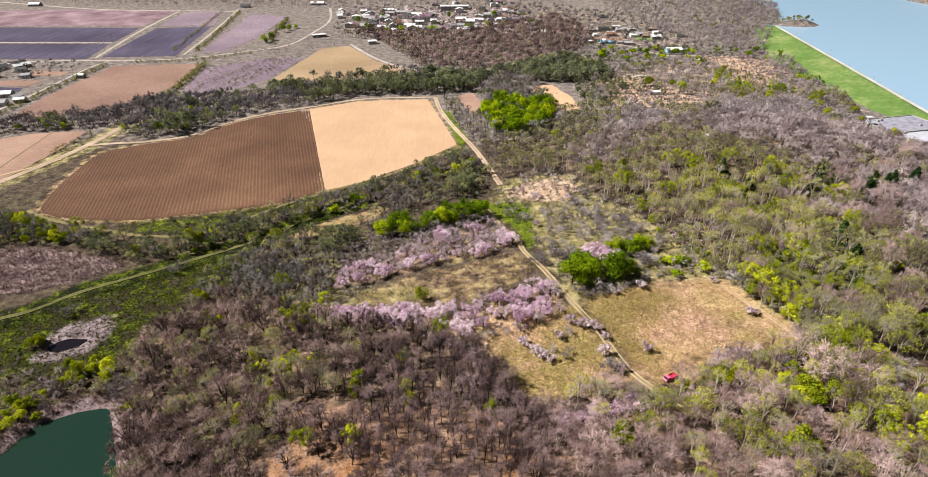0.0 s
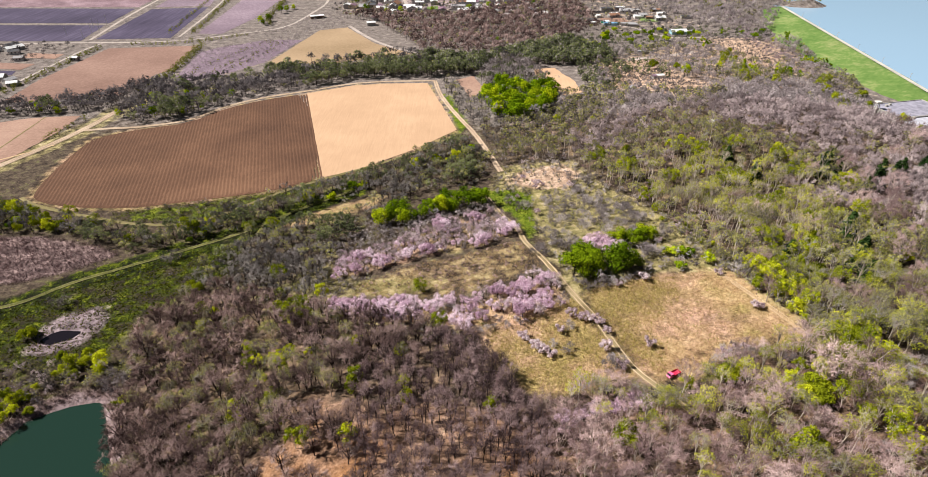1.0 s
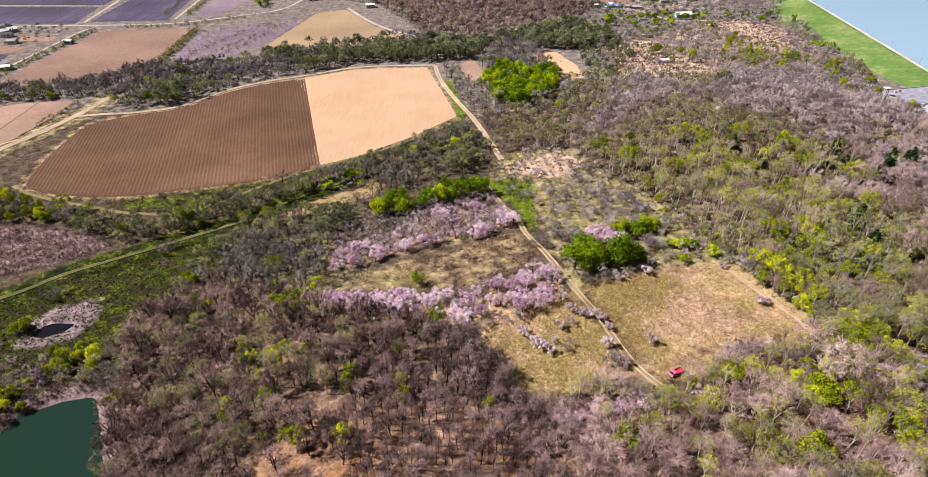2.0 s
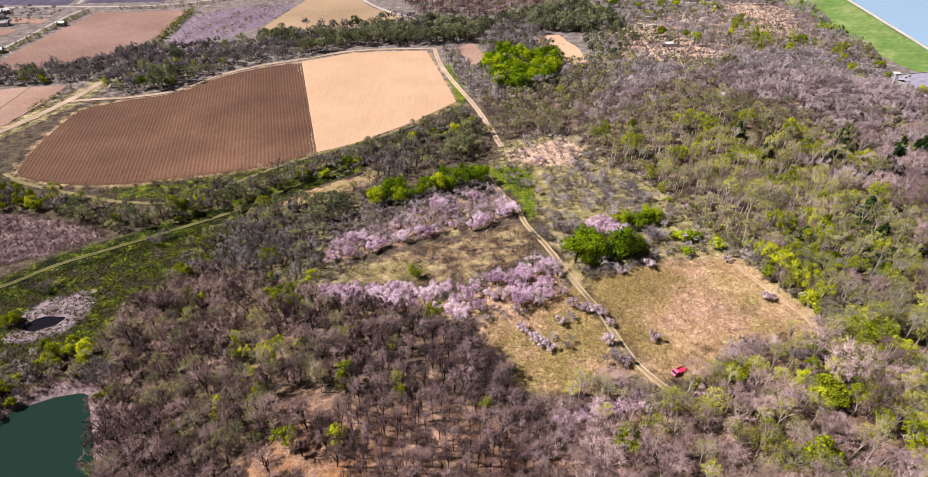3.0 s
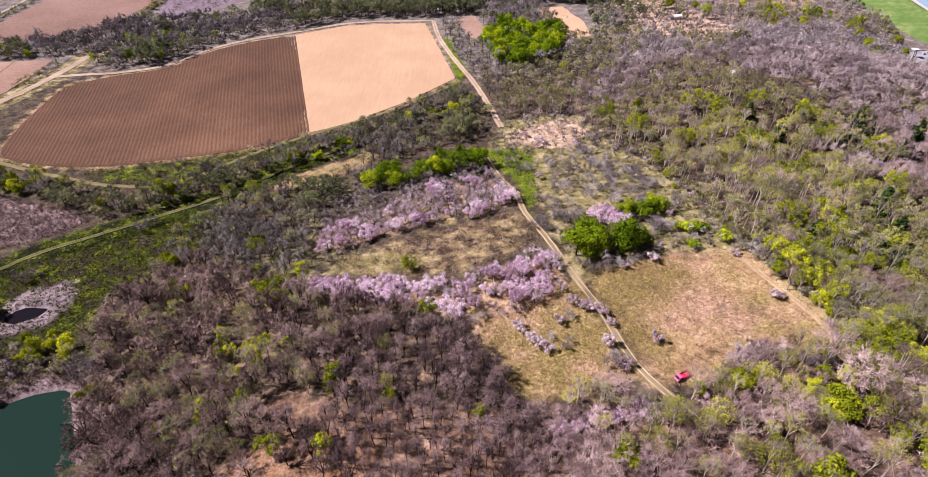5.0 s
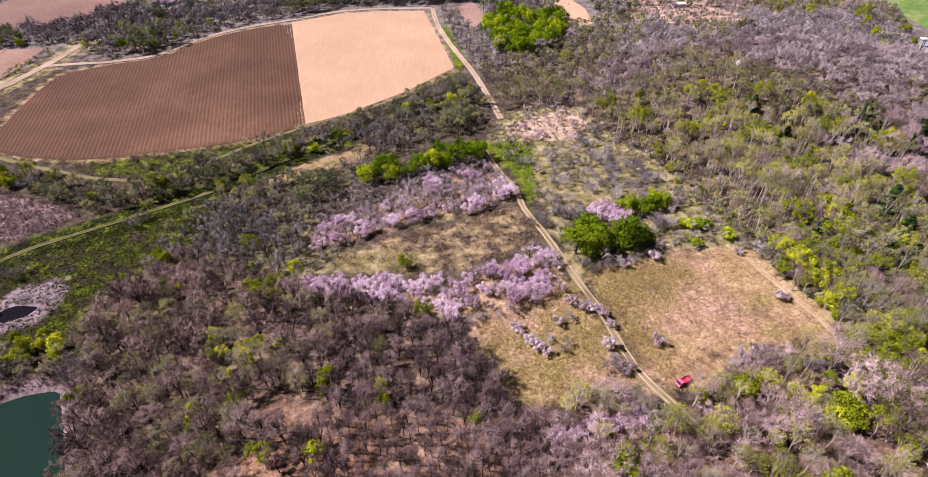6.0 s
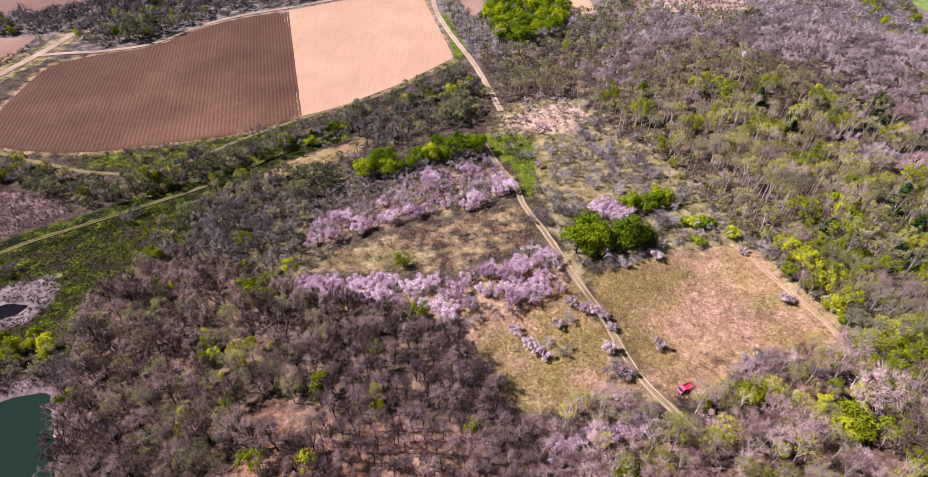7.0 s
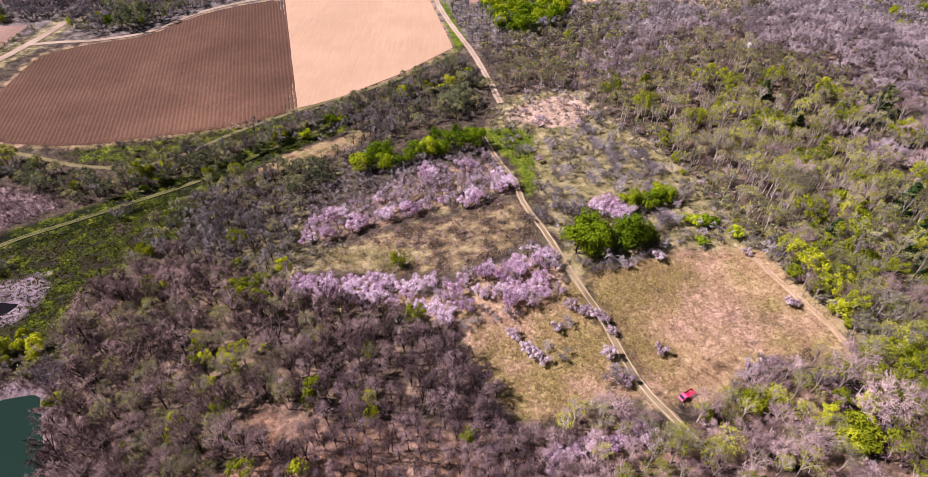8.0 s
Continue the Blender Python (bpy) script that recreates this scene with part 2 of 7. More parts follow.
M_ROOFS = [paint("white_sheet_roof", (0.76, 0.76, 0.78), 0.5), paint("grey_slate_roof", (0.36, 0.35, 0.37), 0.8), paint("purple_sheet_roof", (0.24, 0.15, 0.20), 0.5), paint("dark_felt_roof", (0.075, 0.075, 0.085), 0.8), paint("rusty_sheet_roof", (0.28, 0.15, 0.10), 0.7), paint("blue_sheet_roof", (0.20, 0.42, 0.66), 0.5)]
M_FLATROOF = paint("grey_bitumen_roof", (0.30, 0.29, 0.36), 0.8, wear=0.3, scale=0.25)
M_FLATROOF2 = paint("pale_concrete_roof", (0.47, 0.47, 0.54), 0.85, wear=0.2, scale=0.3)
M_POLE = paint("grey_pole", (0.50, 0.48, 0.46), 0.8)


# ---- terrain ----
HILLS = [(85, 95, 70, 70, 14.7), (10, 150, 70, 60, 8.1), (135, 180, 65, 75, 12.9), (170, 345, 85, 80, 22.1), (35, 205, 60, 60, 12.7), (-30, 100, 55, 55, 10.5), (-65, 175, 45, 50, 7.6), (260, 140, 120, 120, 51.2), (290, 330, 90, 90, 8.2), (60, 10, 130, 80, 41.2), (190, 470, 120, 90, 8.0),
         (330, 900, 105, 120, 24), (790, 980, 95, 130, 30), (424, 772, 26, 17, 11), (60, 960, 150, 120, 8)]
POND = [(-150, 124), (-146, 138), (-136, 144), (-126, 147), (-117, 134), (-108, 119), (-104, 106), (-108, 90), (-140, 78), (-195, 84), (-205, 118), (-172, 124)]
POOL = [(-164, 174), (-165.5, 179), (-163, 183), (-156, 184), (-151, 183), (-153, 178), (-157, 176), (-161, 174)]
DAM_A, DAM_B, DAM_Z, LAKE_Z = (352.0, 425.0), (383.0, 745.0), 9.0, 7.4


def smooth(v):
    v = np.clip(v, 0, 1)
    return v * v * (3 - 2 * v)


def signed(poly, X, Y):
    """Distance to the outline, negative inside."""
    X, Y = np.asarray(X, float), np.asarray(Y, float)
    best, inside = np.full(X.shape, 1e9), np.zeros(X.shape, bool)
    for (x0, y0), (x1, y1) in zip(poly, poly[1:] + poly[:1]):
        dx, dy = x1 - x0, y1 - y0
        s = np.clip(((X - x0) * dx + (Y - y0) * dy) / (dx * dx + dy * dy + 1e-9), 0, 1)
        best = np.minimum(best, np.hypot(X - x0 - s * dx, Y - y0 - s * dy))
        if dy:
            inside ^= ((y0 > Y) != (y1 > Y)) & (X < x0 + (Y - y0) * dx / dy)
    return np.where(inside, -best, best)


def line_gap(line, X, Y):
    best = np.full(np.shape(X), 1e9)
    for (x0, y0), (x1, y1) in zip(line, line[1:]):
        dx, dy = x1 - x0, y1 - y0
        s = np.clip(((X - x0) * dx + (Y - y0) * dy) / (dx * dx + dy * dy + 1e-9), 0, 1)
        best = np.minimum(best, np.hypot(X - x0 - s * dx, Y - y0 - s * dy))
    return best


def height(x, y):
    x, y = np.asarray(x, float), np.asarray(y, float)
    z = np.zeros(np.broadcast(x, y).shape)
    for cx, cy, rx, ry, k in HILLS:
        z = z + k * np.exp(-((x - cx) / rx) ** 2 - ((y - cy) / ry) ** 2)
    wild = smooth(z / 6)
    z = z + wild * (0.5 * np.sin(x * 0.13 + 1.3 * np.sin(y * 0.07)) * np.sin(y * 0.11 + 0.6) + 0.25 * np.sin(x * 0.31 + y * 0.23))
    w = smooth((8 - signed(POND, x, y)) / 12)
    z = z * (1 - w) - 3.0 * w
    w = smooth((2.0 - signed(POOL, x, y)) / 4)
    return z * (1 - w) - 0.9 * w


def mesh_of(name, V, F, tint=None, mats=(), slots=None, shade=False):
    V, F = np.asarray(V, np.float32), np.asarray(F, np.int32)
    me = bpy.data.meshes.new(name)
    me.vertices.add(len(V))
    me.vertices.foreach_set("co", V.ravel())
    me.loops.add(F.size)
    me.loops.foreach_set("vertex_index", F.ravel())
    me.polygons.add(len(F))
    me.polygons.foreach_set("loop_start", np.arange(len(F), dtype=np.int32) * F.shape[1])
    if slots is not None:
        me.polygons.foreach_set("material_index", np.asarray(slots, np.int32))
    if tint is not None:
        me.attributes.new("tint", "FLOAT", "POINT").data.foreach_set("value", np.asarray(tint, np.float32))
    for m in mats:
        me.materials.append(m)
    me.update(calc_edges=True)
    if shade:
        me.shade_smooth()
    return me


def thing(name, x, y, z=0.0, rz=0.0, label="", category="", group="", kind=""):
    ob = new(name)
    ob.matrix_world = pose(x, y, z, 0, 0, rz)
    ob.empty_display_size = 0.2
    return tagged(ob, label, category, group, kind)


def part(name, bm, material, parent, label=""):
    """Links a bmesh as one mesh object under a thing or a part."""
    me = bpy.data.meshes.new(name)
    bm.to_mesh(me)
    bm.free()
    me.materials.append(material)
    ob = new(name, me)
    ob.parent = parent
    return tagged(ob, label)


def box(bm, x0, y0, z0, x1, y1, z1, bevel=0.0):
    made = bmesh.ops.create_cube(bm, size=1.0, matrix=Matrix.LocRotScale(((x0 + x1) / 2, (y0 + y1) / 2, (z0 + z1) / 2), None, (x1 - x0, y1 - y0, z1 - z0)))
    if bevel:
        edges = {e for v in made["verts"] for e in v.link_edges}
        bmesh.ops.bevel(bm, geom=list(edges), offset=bevel, segments=2, affect="EDGES")
    return bm


def dense(line, step, closed=False):
    out = []
    pts = line + line[:1] if closed else line
    for (x0, y0), (x1, y1) in zip(pts, pts[1:]):
        n = max(1, round(math.hypot(x1 - x0, y1 - y0) / step))
        out += [(x0 + (x1 - x0) * k / n, y0 + (y1 - y0) * k / n) for k in range(n)]
    return out if closed else out + [line[-1]]


def rounded(line, closed=False, times=2):
    for _ in range(times):
        pts = line + line[:1] if closed else line
        out = [] if closed else [line[0]]
        for (x0, y0), (x1, y1) in zip(pts, pts[1:]):
            out += [(x0 * 0.75 + x1 * 0.25, y0 * 0.75 + y1 * 0.25), (x0 * 0.25 + x1 * 0.75, y0 * 0.25 + y1 * 0.75)]
        line = out if closed else out + [line[-1]]
    return line


def patch(name, outline, material, lift=0.12, wobble=0.6, label="", step=14.0, soft_corners=1):
    """A field or clearing: its outline laid over the land as one skin."""
    pts = dense(rounded(outline, True, soft_corners), 3.0, True)
    rnd = random.Random(name)
    pts = [(x + rnd.uniform(-wobble, wobble), y + rnd.uniform(-wobble, wobble)) for x, y in pts]
    bm = bmesh.new()
    vs = [bm.verts.new((x, y, 0)) for x, y in pts]
    bmesh.ops.triangle_fill(bm, use_beauty=True, edges=[bm.edges.new((a, b)) for a, b in zip(vs, vs[1:] + vs[:1])])
    xs, ys = [p[0] for p in pts], [p[1] for p in pts]
    for axis, low, high in (((1, 0, 0), min(xs), max(xs)), ((0, 1, 0), min(ys), max(ys))):
        at = low + step
        while at < high:
            bmesh.ops.bisect_plane(bm, geom=bm.verts[:] + bm.edges[:] + bm.faces[:], plane_co=(at * axis[0], at * axis[1], 0), plane_no=axis)
            at += step
    co = np.array([v.co[:2] for v in bm.verts])
    for v, z in zip(bm.verts, height(co[:, 0], co[:, 1])):
        v.co.z = z + lift
    bmesh.ops.recalc_face_normals(bm, faces=bm.faces)
    if bm.faces and sum(f.normal.z for f in bm.faces) < 0:
        bmesh.ops.reverse_faces(bm, faces=bm.faces)
    me = bpy.data.meshes.new(name)
    bm.to_mesh(me)
    bm.free()
    me.materials.append(material)
    return tagged(new(name, me), label, "", "", "structure")


def ribbon(line, width, lift, wobble=0.25, step=3.0, offset=0.0, seed=1):
    """Vertices and faces of a strip that follows the land."""
    pts = np.array(dense(rounded(line), step))
    d = np.gradient(pts, axis=0)
    d /= np.linalg.norm(d, axis=1)[:, None] + 1e-9
    side = np.c_[d[:, 1], -d[:, 0]]
    rnd = np.random.default_rng(seed)
    V, cols = [], np.linspace(-0.5, 0.5, 3)
    for c in cols:
        w = width * c + (rnd.uniform(-wobble, wobble, len(pts)) if abs(c) == 0.5 else 0) + offset
        p = pts + side * np.reshape(w, (-1, 1))
        V.append(np.c_[p, height(p[:, 0], p[:, 1]) + lift + (0.03 if c == 0 else 0)])
    n = len(pts)
    F = [(k * n + i, k * n + i + 1, (k + 1) * n + i + 1, (k + 1) * n + i) for k in range(2) for i in range(n - 1)]
    V = np.concatenate(V)
    if np.cross(V[F[0][1]] - V[F[0][0]], V[F[0][2]] - V[F[0][0]])[2] < 0:
        F = [f[::-1] for f in F]
    return V, np.array(F)


def road(name, line, width, material, lift=0.2, ruts=0.0, label=""):
    V, F = ribbon(line, width, lift)
    ob = tagged(new(name, mesh_of(name, V, F, mats=[material])), label, "", "", "structure")
    if ruts:
        for k, side in enumerate((-ruts, ruts)):
            V, F = ribbon(line, 0.5 if material == M_ROAD else 0.34, lift + 0.07, 0.12, offset=side, seed=k + 5)
            r = new("rut", mesh_of("rut", V, F, mats=[M_RUT if material == M_ROAD else M_PATHRUT if material in (M_PATH, M_FIELDPATH) else M_GRASSRUT]))
            r.parent = ob
    return ob


# land-use outlines, metres
F_BROWN = [(-242, 295), (-248, 327), (-251, 374), (-229, 390), (-196, 403), (-182, 431), (-156, 452), (-125.8, 466), (-83, 316), (-108, 300), (-150, 288), (-180, 280), (-212, 281), (-233, 287)]
F_TAN = [(-126.8, 466), (-93, 486), (-63, 491), (-31, 492), (-5, 389), (-33, 356), (-67, 325.5), (-84.5, 316.5)]
F_PINK = [(-420, 385), (-335, 402), (-317, 412), (-282, 417), (-280, 392), (-283, 364), (-286, 341), (-292, 325), (-400, 300)]
F_RED = [(-359, 443), (-364, 499), (-356, 602), (-270, 612), (-263, 528), (-271, 516), (-273, 462)]
F_OCHRE = [(-183, 549), (-167, 637), (-160, 676), (-132, 690), (-92, 621), (-50, 582), (-71, 576), (-123, 549)]
F_DARK_A = [(-700, 702), (-411, 700), (-400, 630), (-700, 628)]
F_DARK_B = [(-740, 794), (-418, 790), (-411, 710), (-740, 712)]
F_DARK_C = [(-396, 787), (-329, 799), (-311, 643), (-388, 637)]
F_REED = [(-760, 903), (-543, 925), (-420, 905), (-420, 800), (-760, 800)]
F_MAUVE_A = [(-405, 897), (-350, 899), (-330, 808), (-397, 799)]
F_MAUVE_B = [(-303, 885), (-249, 868), (-250, 739), (-263, 661), (-290, 661)]
F_STRIP = [(-259, 588), (-245, 606), (-208, 634), (-170, 635), (-186, 553), (-205, 524), (-233, 499), (-250, 505)]
F_SMALLTAN = [(58, 526), (80, 528), (91, 483), (92, 453), (77, 449), (69, 478)]
F_SMALLBROWN = [(-7, 500), (8, 510), (17, 472), (5, 454)]
F_BARE = [(23, 308), (35, 323), (60, 327), (68, 311), (58, 294), (39, 296)]
F_REED_B = [(-300, 250), (-211, 252), (-172, 241), (-164, 236), (-180, 223), (-198, 214), (-300, 205)]
F_POOLRIM = [(-167, 170), (-168, 182), (-167, 190), (-160, 194), (-152, 197), (-145, 190), (-145, 181), (-148, 173), (-153, 170), (-160, 168)]
GRASS_A = [(10, 296), (27, 298), (37, 290), (35, 262), (34, 240), (31, 222), (28, 240), (27, 257), (18, 280)]
GRASS_B = [(-187, 276), (-150, 286), (-107, 300), (-82, 315), (-81, 307), (-101, 291), (-122, 273), (-144, 265), (-173, 266)]
MARSH = [(-260, 180), (-191, 193), (-182, 198), (-150, 224), (-123, 240), (-109, 244), (-103, 225), (-118, 206), (-130, 188), (-134, 165), (-180, 160), (-260, 150)]
GRASS_C = [(-19, 466), (-11, 459), (4, 395), (-3, 383)]
ORCH_A = [(-42, 200), (-25, 212), (0, 218), (26, 226), (31, 200), (20, 193), (0, 184), (-30, 188), (-44, 192)]
ORCH_B = [(8, 160), (21, 167), (40, 175), (52, 134), (40, 131), (22, 126), (12, 138), (8, 152)]
ORCH_C = [(45, 178), (60, 186), (78, 192), (98, 186), (109, 146), (86, 141), (67, 129), (55, 129)]
KNOLL = [(-100, 104), (-114, 128), (-113, 145), (-126, 171), (-122, 192), (-107, 204), (-82, 194), (-51, 177), (-21, 168), (0, 157), (12, 144), (19, 124), (24, 107), (24, 86), (-100, 86)]
SCRUB_W = [(-119, 206), (-111, 236), (-108, 254), (-73, 280), (-47, 309), (-16, 334), (6, 347), (17, 334), (11, 305), (-22, 298), (-46, 268), (-60, 230), (-54, 189), (-67, 186), (-92, 201)]
STRIP = [(-300, 290), (-258, 284), (-232, 274), (-196, 260), (-147, 254), (-117, 276), (-78, 304), (-32, 342), (-2, 370), (16, 338), (-16, 336), (-47, 311), (-74, 288), (-108, 260), (-133, 245), (-160, 236), (-171, 243), (-206, 254), (-300, 256)]
ROW_A = [(-57, 206), (-49, 207), (-34, 213), (-15, 221), (9, 225), (23, 232), (24, 250), (14, 270), (-12, 258), (-32, 240), (-56, 230)]
ROW_B = [(-50, 182), (-47, 173), (-27, 168), (-10, 167), (4, 157), (9, 157), (20, 160), (29, 165), (38, 173), (36, 191), (24, 190), (16, 185), (5, 179), (-10, 179), (-30, 184)]
SCRUB_R = [(40, 293), (58, 291), (91, 256), (92, 225), (57, 220), (41, 220), (40, 246)]
FOREST = [(21, 331), (65, 331), (76, 298), (94, 256), (101, 189), (108, 150), (109, 143), (150, 120), (330, 330), (297, 404), (276, 455), (187, 440), (102, 446), (75, 446), (64, 405), (28, 400)]
FRONT = [(20, 124), (40, 129), (56, 124), (77, 133), (89, 140), (109, 144), (150, 120), (135, 84), (24, 84)]
BELT = [(-430, 400), (-430, 425), (-353, 426), (-332, 435), (-280, 456), (-272, 480), (-230, 491), (-174, 507), (-171, 530), (-126, 547), (-49, 578), (9, 561), (110, 630), (137, 552), (97, 530), (56, 545), (14, 522), (8, 514), (-23, 510), (-94, 503), (-130, 478), (-160, 464), (-186, 443), (-200, 412), (-233, 403), (-252, 408), (-256, 430), (-283, 422), (-318, 416)]
GROVE = [(11, 500), (22, 538), (48, 549), (70, 537), (73, 466), (63, 410), (40, 402), (18, 409), (14, 457)]
FARWOOD = [(-148, 740), (-101, 708), (-52, 614), (-44, 590), (10, 570), (108, 636), (150, 684), (150, 790), (132, 840), (60, 800), (-17, 740), (-107, 752)]
FARWOOD_R = [(190, 1150), (520, 1150), (430, 850), (375, 745), (335, 665), (267, 684), (239, 760), (205, 850)]
R_SCRUB = [(121, 555), (252, 640), (340, 640), (325, 540), (322, 478), (300, 430), (276, 455), (187, 440), (102, 450)]
BACKWOOD = [(-720, 985), (-480, 945), (-300, 935), (-130, 915), (40, 920), (200, 960), (200, 1025), (-720, 1025)]
EDGE = [(36, 222), (37, 182), (45, 178), (60, 186), (78, 192), (100, 190), (104, 200), (97, 256), (78, 298), (66, 331), (22, 331), (14, 300), (27, 262), (33, 240)]
LANE_SIDE = [(-20, 494), (8, 508), (14, 457), (20, 410), (36, 402), (66, 405), (78, 446), (66, 470), (62, 420), (28, 398), (21, 333), (12, 380), (-6, 425)]
VILLAGE = [(-165, 760), (-107, 755), (-17, 745), (60, 805), (140, 850), (130, 690), (220, 650), (270, 690), (240, 790), (215, 850), (90, 920), (-165, 915)]
VILLAGE_CORE = [(-120, 800), (-70, 786), (10, 775), (80, 800), (92, 860), (40, 905), (-60, 930), (-130, 900)]
HEDGES = [([(-372, 445), (-370, 500), (-368, 560), (-364, 606)], 2.2, 0.5), ([(-262, 470), (-258, 520), (-262, 570), (-264, 605)], 2.4, 0.7), ([(-340, 616), (-300, 618), (-268, 632), (-235, 655)], 2.6, 0.45), ([(-296, 662), (-306, 762), (-326, 900)], 3, 0.5), ([(-322, 662), (-334, 762), (-352, 900)], 3.5, 0.4)]
HEDGES += [([(-225, 700), (-235, 760), (-240, 840)], 3, 0.8), ([(-276, 412), (-278, 392), (-281, 372)], 3.5, 0.5), ([(-240, 520), (-230, 560), (-215, 600), (-200, 626)], 4, 0.4), ([(-228, 512), (-215, 550), (-200, 590), (-186, 626)], 4, 0.4), ([(-214, 520), (-200, 560), (-188, 600)], 4, 0.4)]
CLAY_B = [(125, 552), (158, 545), (186, 438), (157, 413), (133, 452), (119, 510)]
CLAY_C = [(262, 648), (306, 640), (300, 560), (277, 528), (255, 540), (248, 600)]
CLAY = [(118, 470), (142, 505), (190, 440), (185, 418), (158, 408)]
WORKS = [(270, 345), (335, 345), (335, 415), (270, 408)]
FOREST_EDGE = [(100, 192), (104, 176), (110, 148), (118, 140), (122, 150), (114, 178), (108, 200), (100, 240), (96, 256), (93, 240)]
GREEN_SIDE = [(100, 655), (142, 610), (140, 500), (112, 442), (96, 470), (97, 560)]
SETTLE = [(110, 632), (137, 554), (252, 642), (323, 628), (335, 665), (267, 684), (160, 684)]
ORCH_GAP = [(-62, 232), (-57, 218), (-44, 206), (-33, 203), (-8, 197), (-20, 189), (-50, 192), (-44, 178), (-10, 168), (8, 159), (2, 153), (-30, 163), (-60, 178), (-72, 200)]
BANK = [(-160, 127), (-151, 128), (-146, 142), (-136, 148), (-125, 151), (-113, 136), (-103, 119), (-99, 104), (-94, 104), (-97, 121), (-107, 139), (-121, 156), (-138, 153), (-152, 147), (-162, 134)]
FALLOW_N = [(-233, 667), (-199, 689), (-188, 760), (-150, 760), (-110, 752), (-148, 740), (-132, 692), (-160, 680), (-170, 637), (-208, 634)]
WILLOW_GAP = [(-60, 232), (-46, 264), (-10, 272), (12, 284), (14, 270), (-12, 258), (-32, 240), (-56, 230)]
GLADE = [(-52, 131), (-45, 133), (-36, 128), (-29, 119), (-25, 104), (-44, 104), (-46, 122)]
TALL_STAND = [(94, 262), (97, 290), (120, 300), (145, 292), (158, 258), (156, 240), (152, 215), (134, 194), (118, 206), (108, 235)]
POLES = [(-36, 138), (-25, 144), (-12, 140), (2, 124), (10, 112), (17, 100), (14, 86), (-20, 86), (-25, 102), (-33, 119)]
UPRIGHT = [(-14, 154), (2, 153), (12, 143), (19, 124), (23, 108), (21, 92), (14, 98), (9, 112), (0, 124), (-10, 140)]
SWARD = [(43, 184), (66, 186), (82, 189), (76, 172), (63, 160), (64, 148), (60, 134), (52, 134), (44, 165)]
BANK_STRIP = [(-96, 267), (-93, 259), (-72, 265), (-50, 279), (-42, 293), (-47, 298), (-60, 289), (-76, 279)]
KNOLL_FLOOR = [(-62, 86), (-58, 108), (-40, 122), (-10, 124), (14, 118), (22, 100), (22, 86)]
POND_SIDE = [(-215, 126), (-172, 128), (-150, 134), (-140, 150), (-118, 152), (-112, 165), (-126, 172), (-134, 166), (-175, 160), (-215, 150)]
SUNNY = [(110, 152), (116, 134), (150, 124), (168, 170), (142, 215), (108, 205)]

MAIN_ROAD = [(-600, 585), (-480, 605), (-449, 622), (-375, 623), (-314, 626), (-276, 640), (-233, 667), (-199, 689), (-188, 760), (-179, 830), (-200, 930)]
FIELD_ROAD = [(-384, 420), (-380, 465), (-378, 507), (-378, 553), (-378, 595), (-372, 620)]
FAR_ROAD = [(-800, 1010), (-590, 933), (-509, 913), (-422, 910), (-330, 905)]
BANK_ROAD = [(-392, 634), (-411, 780), (-416, 905)]
DITCH_ROAD = [(-304, 648), (-314, 762), (-335, 920)]
FIELD_BALK = [(-700, 707), (-560, 706), (-411, 705)]
GRAVEL_SPUR = [(-295, 310), (-277, 352), (-268, 379), (-262, 407), (-260, 428), (-252, 450)]
HEADLAND_TRACK = [(-268, 388), (-246, 393), (-230, 394), (-197, 407), (-183, 436), (-157, 458), (-127, 472), (-94, 492), (-64, 497), (-25, 498)]
LANE = [(-25, 498), (-19, 459), (-4, 412), (7, 383), (18, 340), (22, 322)]
OCHRE_TRACK = [(-131, 697), (-105, 648), (-75, 606), (-46, 584)]
VALLEY_TRACK = [(-4, 382), (-32, 351), (-50, 337), (-82, 315), (-103, 299), (-116, 286), (-128, 273), (-143, 263), (-168, 263), (-186, 268), (-213, 276), (-235, 284), (-246, 292)]
MARSH_TRACK = [(-300, 165), (-230, 182), (-196, 195), (-185, 201), (-174, 214), (-153, 227), (-132, 241), (-115, 252), (-103, 263), (-86, 281), (-63, 300)]
ORCHARD_PATH = [(13, 288), (16, 276), (25, 248), (28, 219), (35, 198), (41, 178), (46, 163), (50, 146), (54, 134), (58, 126), (61, 120), (64, 114)]
SETTLE_ROAD = [(128, 708), (139, 706), (170, 703), (195, 682), (205, 655), (222, 640), (262, 645)]
YARD_STRIP = [(150, 552), (166, 554), (191, 565), (223, 582)]
VILLAGE_ROAD = [(-86, 940), (-86, 911), (-83, 850), (-72, 795), (-78, 770)]
EDGE_PATH = [(97, 192), (99, 184), (103, 167), (107, 155), (109, 145)]
